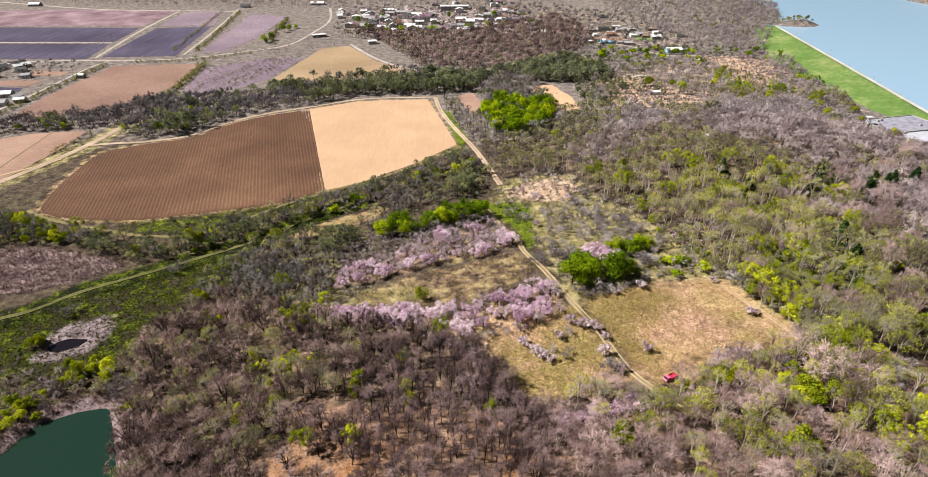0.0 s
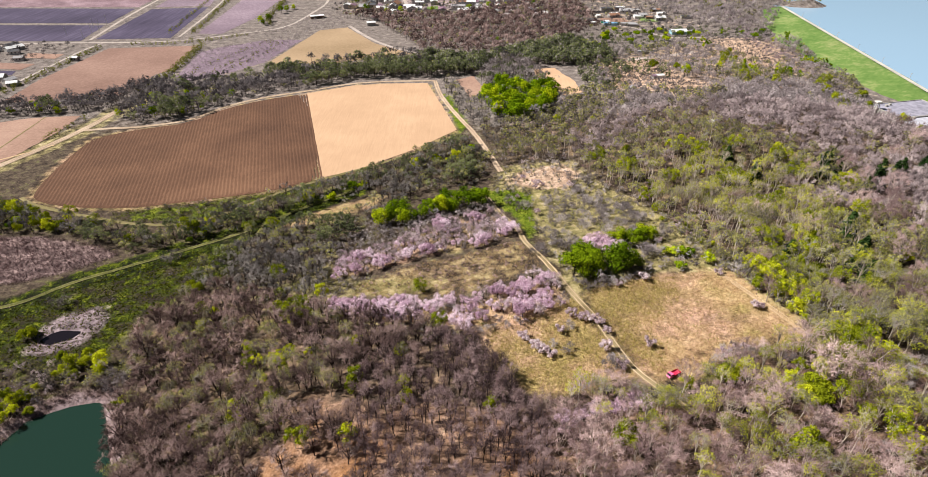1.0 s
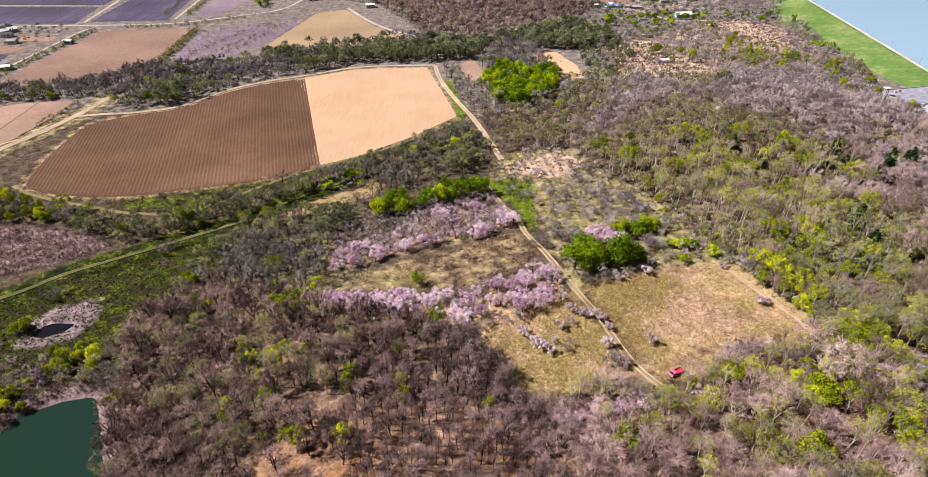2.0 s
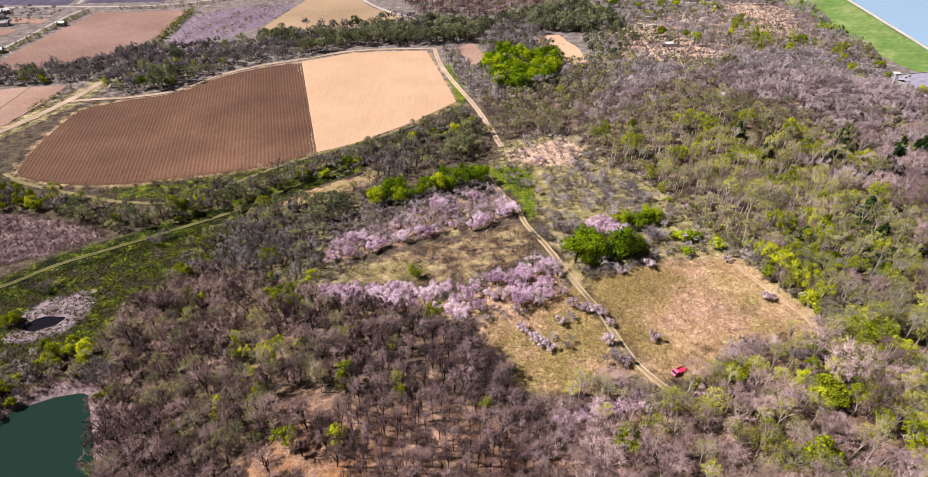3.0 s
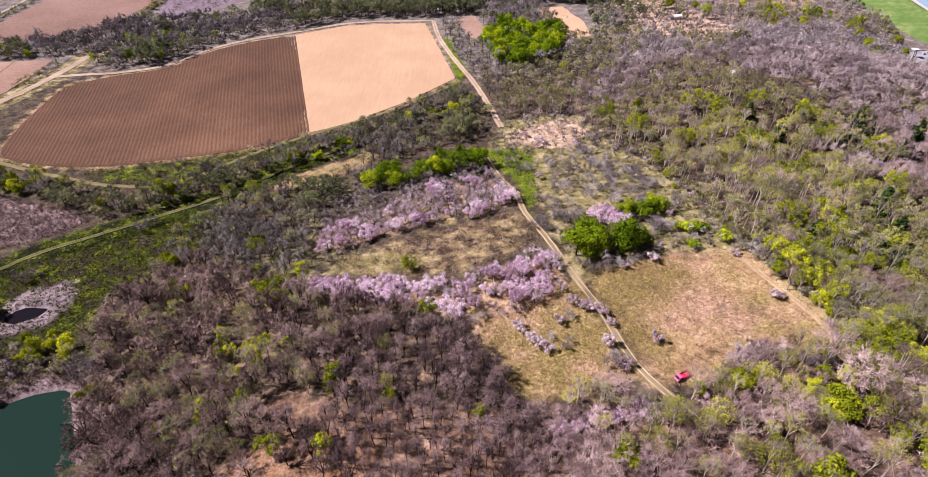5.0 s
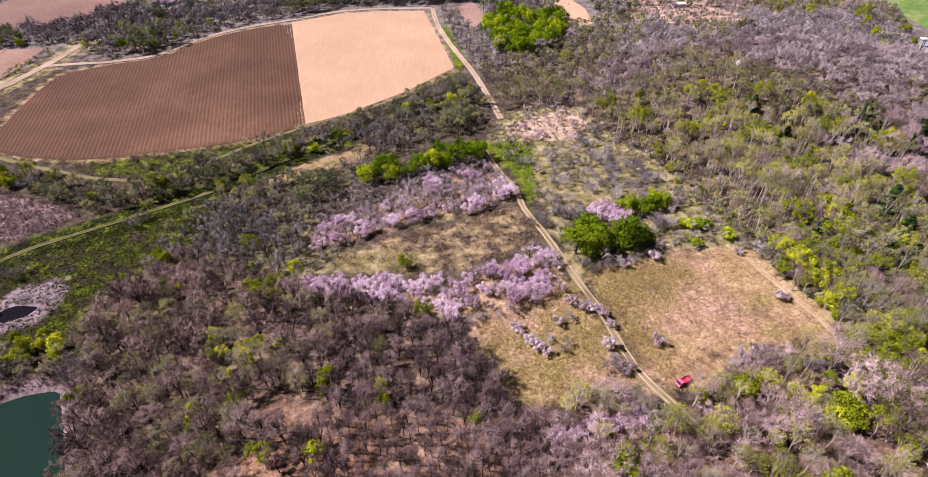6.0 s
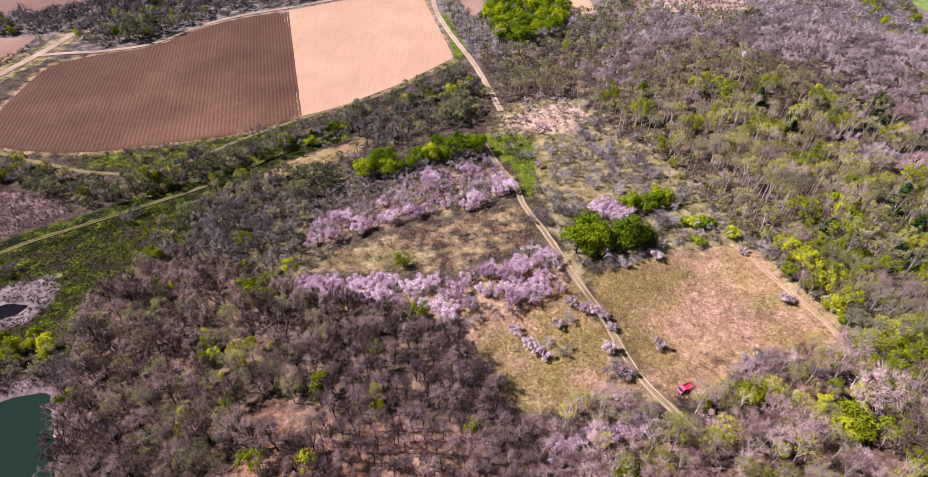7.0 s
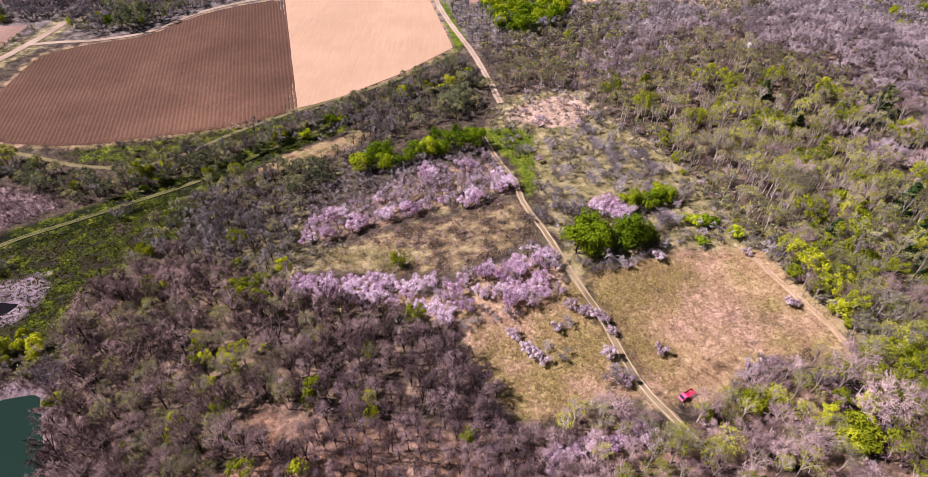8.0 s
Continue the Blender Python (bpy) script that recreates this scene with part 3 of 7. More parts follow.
ROADS = [
    ("main_road", MAIN_ROAD, 3.4, 0),
    ("field_road", FIELD_ROAD, 2.8, 0),
    ("far_road", FAR_ROAD, 5.0, 0),
    ("bank_road", BANK_ROAD, 3.4, 0),
    ("ditch_road", DITCH_ROAD, 2.8, 0),
    ("field_balk", FIELD_BALK, 2.6, 0),
    ("gravel_spur", GRAVEL_SPUR, 5.5, 1.0),
    ("headland_track", HEADLAND_TRACK, 3.4, 0.9),
    ("lane", LANE, 3.6, 0.9),
    ("ochre_track", OCHRE_TRACK, 4.0, 0),
    ("valley_track", VALLEY_TRACK, 2.4, 0.7),
    ("marsh_track", MARSH_TRACK, 1.2, 0.85),
    ("orchard_path", ORCHARD_PATH, 2.7, 0.8),
    ("edge_path", EDGE_PATH, 0.5, 0.65),
    ("field_path", [(-330, 310), (-293, 338), (-278, 354), (-270, 364)], 1.6, 0),
    ("field_furrow", [(-300, 335), (-303, 365), (-304, 384), (-306, 414)], 0.9, 0),
    ("settlement_road", SETTLE_ROAD, 4.0, 0),
    ("yard_strip", YARD_STRIP, 7.0, 0),
    ("village_road", VILLAGE_ROAD, 4.5, 0),
]


def any_near(X, Y, gap):
    """Where a road, a field or water leaves no room for a tree."""
    blocked = np.zeros(np.shape(X), bool)
    for name, line, width, ruts in ROADS:
        blocked |= line_gap(line, X, Y) < width / 2 + gap
    for poly in (F_BROWN, F_TAN, F_PINK, F_RED, F_OCHRE, F_DARK_A, F_DARK_B, F_DARK_C, F_MAUVE_A, F_MAUVE_B, F_SMALLTAN, F_SMALLBROWN, POND, POOL, WORKS):
        blocked |= signed(poly, X, Y) < gap
    return blocked


def ground():
    xs = np.concatenate([-np.geomspace(4500, 460, 22), np.arange(-440, -330, 8.0), np.arange(-330, 250, 3.6), np.arange(250, 480, 6.0), np.geomspace(490, 4500, 22)])
    ys = np.concatenate([-np.geomspace(3500, 40, 14), np.arange(0, 84, 12.0), np.arange(84, 350, 3.6), np.arange(350, 700, 7.0), np.arange(700, 1040, 14.0), np.geomspace(1060, 4800, 18)])
    X, Y = np.meshgrid(xs, ys)
    V = np.stack([X, Y, height(X, Y)], -1).reshape(-1, 3)
    n, m = len(ys), len(xs)
    i = (np.arange(n - 1)[:, None] * m + np.arange(m - 1)).ravel()
    me = mesh_of("ground", V, np.stack([i, i + 1, i + m + 1, i + m], 1), shade=True)

    def cover(key, values):
        me.attributes.new(key, "FLOAT", "POINT").data.foreach_set("value", values.astype(np.float32).ravel())

    def soft(poly, w):
        return smooth(0.5 - signed(poly, X, Y) / (2 * w))
    cover("fresh", np.clip(0.66 * soft(MARSH, 6) + 0.95 * smooth((10 - line_gap(ROADS[11][1], X, Y)) / 5) + 0.6 * soft(GRASS_B, 4) + 0.4 * soft(STRIP, 8) + 0.3 * soft(SCRUB_W, 8) + 0.4 * soft(POND_SIDE, 6), 0, 1))
    cover("lush", np.clip(soft(GRASS_A, 3) + 0.42 * soft(GRASS_B, 4) + soft(GRASS_C, 3), 0, 1))
    cover("straw", np.clip(0.3 * soft(EDGE, 5) + 0.25 * soft(VILLAGE, 20) + 0.42 * soft(R_SCRUB, 20) + 0.55 * smooth((6 - np.minimum(np.abs(signed(F_BROWN, X, Y)), np.abs(signed(F_TAN, X, Y)))) / 4) + 0.42 * soft(ORCH_A, 4) + soft(ORCH_B, 4) + 0.8 * soft(ORCH_C, 4) + 0.5 * soft(ROW_A, 5) + 0.7 * soft(ROW_B, 4) + 0.5 * soft(SCRUB_R, 6) + 0.6 * soft(F_STRIP, 6) + 0.75 * smooth((9 - line_gap(EDGE_PATH, X, Y)) / 4) + 0.7 * soft(BANK_STRIP, 3), 0, 1))
    cover("bent", np.clip(0.75 * soft(EDGE, 5) + 0.45 * soft(SCRUB_R, 5) + 0.28 * soft(SCRUB_W, 8) + 0.32 * soft(STRIP, 8) + 0.6 * soft(ORCH_GAP, 4) + 0.4 * soft(ORCH_A, 4) + 0.6 * smooth((14 - line_gap(ROADS[6][1], X, Y)) / 6) + 0.6 * soft(FOREST_EDGE, 4), 0, 1))
    cover("sward", np.clip(0.66 * soft(SWARD, 13) + 0.45 * soft(SCRUB_R, 8) + 0.62 * soft(ORCH_B, 4) + 0.3 * soft(ORCH_A, 4), 0, 1))
    cover("rust", np.clip(soft(KNOLL_FLOOR, 8) + soft(GLADE, 6), 0, 1))
    cover("litter", np.clip(0.8 * soft(KNOLL_FLOOR, 8) + 0.4 * soft(GLADE, 6) + 0.36 * soft(KNOLL, 6) + 0.5 * soft(FRONT, 6) + 0.3 * soft(FOREST, 10), 0, 1))
    cover("reed", np.clip(soft(F_REED_B, 4) + 0.9 * smooth((6 - np.abs(signed(POND, X, Y) - 2)) / 4), 0, 1))
    cover("rush", np.clip(soft(F_POOLRIM, 3) + 0.55 * soft(VILLAGE_CORE, 12) + 0.42 * smooth((5 - np.abs(signed(POND, X, Y) - 2)) / 3), 0, 1))
    # fallow pales the far ground beyond y 350: distance haze put into its colour
    cover("fallow", smooth((Y - 350) / 90) * 0.9)
    cover("clay", np.clip(soft(F_BARE, 6) + 0.55 * soft(CLAY, 22) + 0.45 * soft(CLAY_B, 18) + 0.4 * soft(CLAY_C, 18) + 0.44 * soft(R_SCRUB, 30) + 0.25 * soft(VILLAGE, 20), 0, 1))
    m_ = bpy.data.materials.new("wild_ground")
    m_.use_nodes = True
    nt = m_.node_tree
    b = nt.nodes["Principled BSDF"]
    b.inputs["Roughness"].default_value = 0.95
    b.inputs["Specular IOR Level"].default_value = 0.15
    pos = nt.nodes.new("ShaderNodeNewGeometry").outputs["Position"]
    big, mid, fine = noise_of(nt, pos, 0.03, 5), noise_of(nt, pos, 0.16, 6, 0.65), noise_of(nt, pos, 1.1, 6, 0.72, 0.6)

    def blend(a, f):
        return maths(nt, "ADD", maths(nt, "MULTIPLY", a, 0.5), maths(nt, "MULTIPLY", f, 0.5))

    def mask(key):
        at = nt.nodes.new("ShaderNodeAttribute")
        at.attribute_name = key
        rough_edge = maths(nt, "ADD", at.outputs["Fac"], maths(nt, "MULTIPLY", maths(nt, "SUBTRACT", mid, 0.5), 1.7))
        return maths(nt, "MULTIPLY", maths(nt, "SUBTRACT", rough_edge, 0.30), 2.2, True)
    thatch = noise_of(nt, pos, 0.55, 8, 0.78, 1.2)
    # Bare earth tone, low stops near black: shade between trees put into the colour
    base = ramp(nt, blend(mid, thatch), [(0.38, (0.022, 0.015, 0.011)), (0.47, (0.068, 0.049, 0.036)), (0.55, (0.145, 0.108, 0.080)), (0.64, (0.31, 0.24, 0.185))])
    base = mix(nt, maths(nt, "MULTIPLY", maths(nt, "SUBTRACT", mid, 0.53), 5.0, True), base, ramp(nt, fine, [(0.35, (0.06, 0.07, 0.016)), (0.65, (0.16, 0.165, 0.04))]))
    straw = ramp(nt, blend(mid, thatch), [(0.37, (0.20, 0.115, 0.058)), (0.45, (0.46, 0.29, 0.16)), (0.53, (0.60, 0.425, 0.235)), (0.62, (0.80, 0.61, 0.38))])
    olive = ramp(nt, thatch, [(0.38, (0.13, 0.098, 0.034)), (0.5, (0.345, 0.266, 0.10)), (0.62, (0.66, 0.51, 0.22))])
    rosy = ramp(nt, thatch, [(0.38, (0.36, 0.20, 0.14)), (0.62, (0.86, 0.58, 0.43))])
    straw = mix(nt, maths(nt, "MULTIPLY", maths(nt, "SUBTRACT", noise_of(nt, pos, 0.055, 6, 0.65), 0.445), 6.0, True), straw, olive)
    straw = mix(nt, mask("sward"), straw, olive)
    straw = mix(nt, maths(nt, "MULTIPLY", maths(nt, "SUBTRACT", big, 0.485), 7.0, True), straw, rosy)
    straw = mix(nt, 0.75, straw, ramp(nt, noise_of(nt, pos, 0.9, 7, 0.8, 0.8), [(0.40, (0.42, 0.40, 0.36)), (0.52, (0.95, 0.95, 0.95)), (0.64, (1.0, 1.0, 1.0))]), "MULTIPLY")
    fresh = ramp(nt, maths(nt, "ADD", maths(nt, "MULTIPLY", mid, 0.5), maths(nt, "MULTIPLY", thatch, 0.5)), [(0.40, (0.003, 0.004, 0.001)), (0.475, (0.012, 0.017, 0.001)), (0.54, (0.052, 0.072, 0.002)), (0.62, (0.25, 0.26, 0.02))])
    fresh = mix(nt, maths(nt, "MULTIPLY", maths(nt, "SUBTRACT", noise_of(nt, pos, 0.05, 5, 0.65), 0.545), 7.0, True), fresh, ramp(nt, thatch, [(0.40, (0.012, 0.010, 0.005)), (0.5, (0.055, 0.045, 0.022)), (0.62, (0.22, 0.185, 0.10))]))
    lush = ramp(nt, blend(mid, thatch), [(0.38, (0.028, 0.050, 0.004)), (0.5, (0.115, 0.165, 0.009)), (0.62, (0.30, 0.31, 0.04))])
    rust = nt.nodes.new("ShaderNodeAttribute")
    rust.attribute_name = "rust"
    litter = ramp(nt, blend(mid, fine), [(0.36, (0.07, 0.040, 0.028)), (0.5, (0.25, 0.152, 0.105)), (0.64, (0.54, 0.35, 0.255))])
    litter = mix(nt, maths(nt, "MULTIPLY", maths(nt, "MULTIPLY", maths(nt, "SUBTRACT", big, 0.47), 6.0, True), rust.outputs["Fac"]), litter, ramp(nt, blend(mid, fine), [(0.36, (0.10, 0.047, 0.019)), (0.5, (0.35, 0.163, 0.066)), (0.64, (0.60, 0.325, 0.155))]))
    reed = ramp(nt, blend(mid, fine), [(0.38, (0.05, 0.033, 0.034)), (0.5, (0.18, 0.122, 0.12)), (0.62, (0.48, 0.35, 0.335))])
    clay = ramp(nt, blend(mid, fine), [(0.38, (0.20, 0.125, 0.088)), (0.5, (0.48, 0.335, 0.245)), (0.62, (0.80, 0.60, 0.47))])
    # pale grey-mauve tone of far ground, with the haze painted in
    fallow = ramp(nt, blend(mid, fine), [(0.36, (0.080, 0.066, 0.062)), (0.5, (0.195, 0.164, 0.152)), (0.64, (0.40, 0.342, 0.312))])
    col = mix(nt, mask("fallow"), base, fallow)
    col = mix(nt, mask("litter"), col, litter)
    bent = ramp(nt, blend(mid, thatch), [(0.39, (0.07, 0.062, 0.022)), (0.46, (0.20, 0.175, 0.07)), (0.54, (0.36, 0.30, 0.145)), (0.62, (0.62, 0.50, 0.31))])
    col = mix(nt, mask("straw"), col, straw)
    col = mix(nt, mask("bent"), col, bent)
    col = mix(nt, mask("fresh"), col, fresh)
    col = mix(nt, mask("lush"), col, lush)
    col = mix(nt, mask("reed"), col, reed)
    rush = ramp(nt, blend(mid, thatch), [(0.38, (0.17, 0.128, 0.142)), (0.5, (0.31, 0.242, 0.264)), (0.62, (0.48, 0.385, 0.412))])
    col = mix(nt, mask("rush"), col, rush)
    col = mix(nt, mask("clay"), col, clay)
    nt.links.new(col, b.inputs["Base Color"])
    bumped(nt, b, thatch, 1.0, 0.8)
    me.materials.append(m_)
    tagged(new("ground", me), "rolling spring ground of dry grass, leaf litter and marsh", "", "", "structure")


ground()
patch("ploughed_field", F_BROWN, M_BROWN, 0.15, 0.2, "freshly ploughed brown field with long furrows", soft_corners=1)
patch("harrowed_field", F_TAN, M_TAN, 0.2, 0.12, "pale tan harrowed field beside the ploughed one", soft_corners=0)
patch("pinkish_field", F_PINK, M_PINKSOIL, 0.15, 0.5, "pinkish bare field beside a gravel track", soft_corners=0)
patch("red_brown_field", F_RED, M_REDSOIL, 0.15, 0.5, "red-brown bare field behind the tree belt", soft_corners=0)
patch("ochre_field", F_OCHRE, M_OCHRE, 0.15, 0.5, "ochre bare field beside bare woods", soft_corners=0)
for outline in (F_DARK_A, F_DARK_B, F_DARK_C):
    patch("dark_field", outline, M_DARK, 0.15, 0.5, "dark damp ploughed field in the far plain", 40.0, 0)
patch("reed_meadow", F_REED, M_REED, 0.15, 1.5, "reddish dead reed meadow in the far plain", 40.0, 0)
for outline in (F_MAUVE_A, F_MAUVE_B):
    patch("mauve_field", outline, M_MAUVE, 0.15, 0.5, "mauve fallow field in the far plain", 40.0, 0)
patch("fallow_strip", F_STRIP, M_MAUVE, 0.15, 0.8, "fallow strip with rows of pale shrubs", soft_corners=0)
patch("small_tan_field", F_SMALLTAN, M_TAN, 0.2, 0.5, "small tan field among trees", soft_corners=0)
patch("small_brown_plot", F_SMALLBROWN, M_PINKSOIL, 0.2, 0.5, "small brown plot beside a lane", soft_corners=0)


def ridges(field, outline, way, gap, tall, wide, material):
    """Plough ridges, clipped to their field, as one skin."""
    ux, uy = way
    length = math.hypot(ux, uy)
    ux, uy = ux / length, uy / length
    px, py = uy, -ux
    P = np.array(outline)
    s = P @ np.array((px, py))
    rnd = np.random.default_rng(7)
    V, F = [], []
    for off in np.arange(s.min() + gap, s.max() - gap / 2, gap):
        cuts = []
        for a, b in zip(P, np.roll(P, -1, 0)):
            sa, sb = a @ np.array((px, py)) - off, b @ np.array((px, py)) - off
            if (sa > 0) != (sb > 0):
                q = a + (b - a) * sa / (sa - sb)
                cuts.append(q @ np.array((ux, uy)))
        cuts.sort()
        for c0, c1 in zip(cuts[::2], cuts[1::2]):
            if c1 - c0 < 8:
                continue
            ts = np.linspace(c0 + 2.0, c1 - 2.0, max(3, int((c1 - c0) / 9)))
            o = off + rnd.normal(0, 0.06, len(ts))
            w = wide * rnd.uniform(0.94, 1.06, len(ts))
            h = tall * rnd.uniform(0.85, 1.15, len(ts))
            start = len(V)
            for t, oo, ww, hh in zip(ts, o, w, h):
                for k, up in ((-0.5, 0.0), (0.0, 1.0), (0.5, 0.0)):
                    x, y = ux * t + px * (oo + k * ww), uy * t + py * (oo + k * ww)
                    V.append((x, y, 0.16 + hh * up))
            for i in range(len(ts) - 1):
                a = start + 3 * i
                F += [(a, a + 1, a + 4, a + 3), (a + 1, a + 2, a + 5, a + 4)]
    V = np.array(V)
    V[:, 2] += height(V[:, 0], V[:, 1])
    F = np.array(F)
    if np.cross(V[F[0][1]] - V[F[0][0]], V[F[0][2]] - V[F[0][0]])[2] < 0:
        F = F[:, ::-1]
    ob = new("plough_ridges", mesh_of("plough_ridges", V, F, mats=[material]))
    ob.parent = bpy.data.objects[field]
    return tagged(ob, kind="stuff")


ridges("ploughed_field", F_BROWN, (-43, 149), 2.05, 0.19, 1.35, M_RIDGE)
ridges("harrowed_field", F_TAN, (-43, 149), 2.8, 0.035, 1.0, M_TANRIDGE)
for name, line, width, ruts in ROADS:
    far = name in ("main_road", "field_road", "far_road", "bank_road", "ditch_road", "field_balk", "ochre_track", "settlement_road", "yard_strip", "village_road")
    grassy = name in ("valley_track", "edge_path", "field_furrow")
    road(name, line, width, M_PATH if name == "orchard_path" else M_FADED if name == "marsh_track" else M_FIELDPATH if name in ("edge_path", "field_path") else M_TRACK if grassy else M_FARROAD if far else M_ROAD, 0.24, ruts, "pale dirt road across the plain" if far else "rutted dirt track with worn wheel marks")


def sheet(name, outline, z, material, label):
    bm = bmesh.new()
    bm.faces.new([bm.verts.new((x, y, z)) for x, y in outline])
    bmesh.ops.triangulate(bm, faces=bm.faces)
    bmesh.ops.recalc_face_normals(bm, faces=bm.faces)
    if bm.faces[:][0].normal.z < 0:
        bmesh.ops.reverse_faces(bm, faces=bm.faces)
    me = bpy.data.meshes.new(name)
    bm.to_mesh(me)
    bm.free()
    me.materials.append(material)
    tagged(new(name, me), label, "", "", "structure")


sheet("pond", [(-215, 70), (-95, 70), (-95, 152), (-215, 152)], -1.5, M_POND, "still dark green pond with a reedy bank")
sheet("pool", [(-170, 171), (-147, 171), (-147, 187), (-170, 187)], -0.45, M_POOL, "small dark pool in pale reeds")


def dam():
    """Grass embankment: crest with a road, long downstream face, short stone face to the lake."""
    a, b = Vector(DAM_A), Vector(DAM_B)
    u = (b - a).normalized()
    side = Vector((-u.y, u.x))
    ts = np.linspace(-260, (b - a).length + 12, 60)
    prof = [(58, -1.0), (40, 0.6), (22, 4.6), (5, DAM_Z - 0.2), (3.2, DAM_Z), (-3.2, DAM_Z), (-14, 3.0)]
    V, F = [], []
    for t in ts:
        for o, z in prof:
            p = a + u * t + side * o
            V.append((p.x, p.y, z + 0.25 * math.sin(t * 0.09 + o)))
    n = len(prof)
    for i in range(len(ts) - 1):
        for k in range(n - 1):
            q = i * n + k
            F.append((q, q + 1, q + n + 1, q + n))
    V = np.array(V)
    F = np.array(F)
    if np.cross(V[F[0][1]] - V[F[0][0]], V[F[0][2]] - V[F[0][0]])[2] < 0:
        F = F[:, ::-1]
    ob = tagged(new("dam", mesh_of("dam", V, F, mats=[M_LAWN], shade=True)), "long grassy dam embankment beside a lake", "", "", "structure")
    line = [tuple(a + u * t) for t in ts]
    V, F = [], []
    for k, (x, y) in enumerate(line):
        for o, z in ((1.4, 0.32), (-1.7, 0.32), (-1.75, 0.62), (-2.0, 0.62), (-2.05, 0.1)):
            V.append((x + side.x * o, y + side.y * o, DAM_Z + z))
    for i in range(len(line) - 1):
        for k in range(4):
            q = i * 5 + k
            F.append((q, q + 1, q + 6, q + 5))
    V, F = np.array(V), np.array(F)
    if np.cross(V[F[0][1]] - V[F[0][0]], V[F[0][2]] - V[F[0][0]])[2] < 0:
        F = F[:, ::-1]
    tagged(new("crest_road", mesh_of("crest_road", V, F, mats=[M_CONCRETE])), "pale concrete road with a kerb on the dam crest", "", "", "structure")
    return a, u, side


DAM_O, DAM_U, DAM_S = dam()
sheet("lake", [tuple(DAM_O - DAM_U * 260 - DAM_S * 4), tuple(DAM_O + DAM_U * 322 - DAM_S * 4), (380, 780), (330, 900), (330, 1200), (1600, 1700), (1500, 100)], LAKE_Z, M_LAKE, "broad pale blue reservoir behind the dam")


# ---- plants ----
class Skin:
    """Vertices and triangles, gathered bit by bit."""

    def __init__(self):
        self.V, self.F, self.n = [], [], 0

    def add(self, V, F):
        self.V.append(np.asarray(V, float))
        self.F.append(np.asarray(F, int) + self.n)
        self.n += len(V)

    def arrays(self):
        return np.concatenate(self.V), np.concatenate(self.F)


def tube(skin, pts, radii, sides):
    """A tapered, bent limb."""
    pts, m = np.asarray(pts, float), len(pts)
    d = np.gradient(pts, axis=0)
    d /= np.linalg.norm(d, axis=1)[:, None] + 1e-9
    ref = np.array((0.31, 0.95, 0.05)) if abs(d[0][2]) > 0.8 else np.array((0.0, 0.0, 1.0))
    e1 = np.cross(d, ref)
    e1 /= np.linalg.norm(e1, axis=1)[:, None] + 1e-9
    e2 = np.cross(d, e1)
    ang = np.linspace(0, 2 * math.pi, sides, endpoint=False)
    ring = e1[:, None] * np.cos(ang)[None, :, None] + e2[:, None] * np.sin(ang)[None, :, None]
    V = (pts[:, None] + ring * np.reshape(radii, (-1, 1, 1))).reshape(-1, 3)
    F = []
    for i in range(m - 1):
        for k in range(sides):
            a, b = i * sides + k, i * sides + (k + 1) % sides
            F += [(a, b, b + sides), (a, b + sides, a + sides)]
    skin.add(V, F)


def slivers(skin, base, way, wide, rng, out=None):
    """Thin tapering triangles: twigs or blades, turned outwards where a direction is given."""
    base, way = np.asarray(base), np.asarray(way)
    n = len(base)
    s = np.cross(way, rng.normal(size=(n, 3)) if out is None else out + rng.normal(0, 0.3, (n, 3)))
    s *= (wide * rng.uniform(0.6, 1.4, n) / (np.linalg.norm(s, axis=1) + 1e-9))[:, None] * 0.5
    V = np.stack([base - s, base + s, base + way], 1).reshape(-1, 3)
    skin.add(V, np.arange(3 * n).reshape(-1, 3))


def leaves(skin, at, size, rng, out=None):
    """Small leaf-clump triangles with free tilt, a little turned outwards."""
    n = len(at)
    nrm = rng.normal(size=(n, 3))
    if out is not None:
        nrm = nrm * 0.38 + out
    nrm /= np.linalg.norm(nrm, axis=1)[:, None] + 1e-9
    a = np.cross(nrm, rng.normal(size=(n, 3)))
    a /= np.linalg.norm(a, axis=1)[:, None] + 1e-9
    b = np.cross(nrm, a)
    r = size * rng.uniform(0.6, 1.35, (n, 1))
    V = np.stack([at + a * r * 0.62, at - a * r * 0.42 + b * r * 0.5, at - a * r * 0.42 - b * r * 0.5], 1).reshape(-1, 3)
    skin.add(V, np.arange(3 * n).reshape(-1, 3))


def clumps(rng, n, reach, low, high, size):
    """Centres and radii of leaf masses inside a crown."""
    ang, u = rng.uniform(0, 2 * math.pi, n), rng.uniform(0, 1, n)
    z = low + (high - low) * u
    r = reach * np.sqrt(rng.uniform(0.05, 1, n)) * np.sqrt(np.clip(1 - ((z - (low + high) / 2) / ((high - low) / 2 + 0.3)) ** 2, 0.12, 1))
    return np.c_[r * np.cos(ang), r * np.sin(ang), z], size * rng.uniform(0.7, 1.3, n)


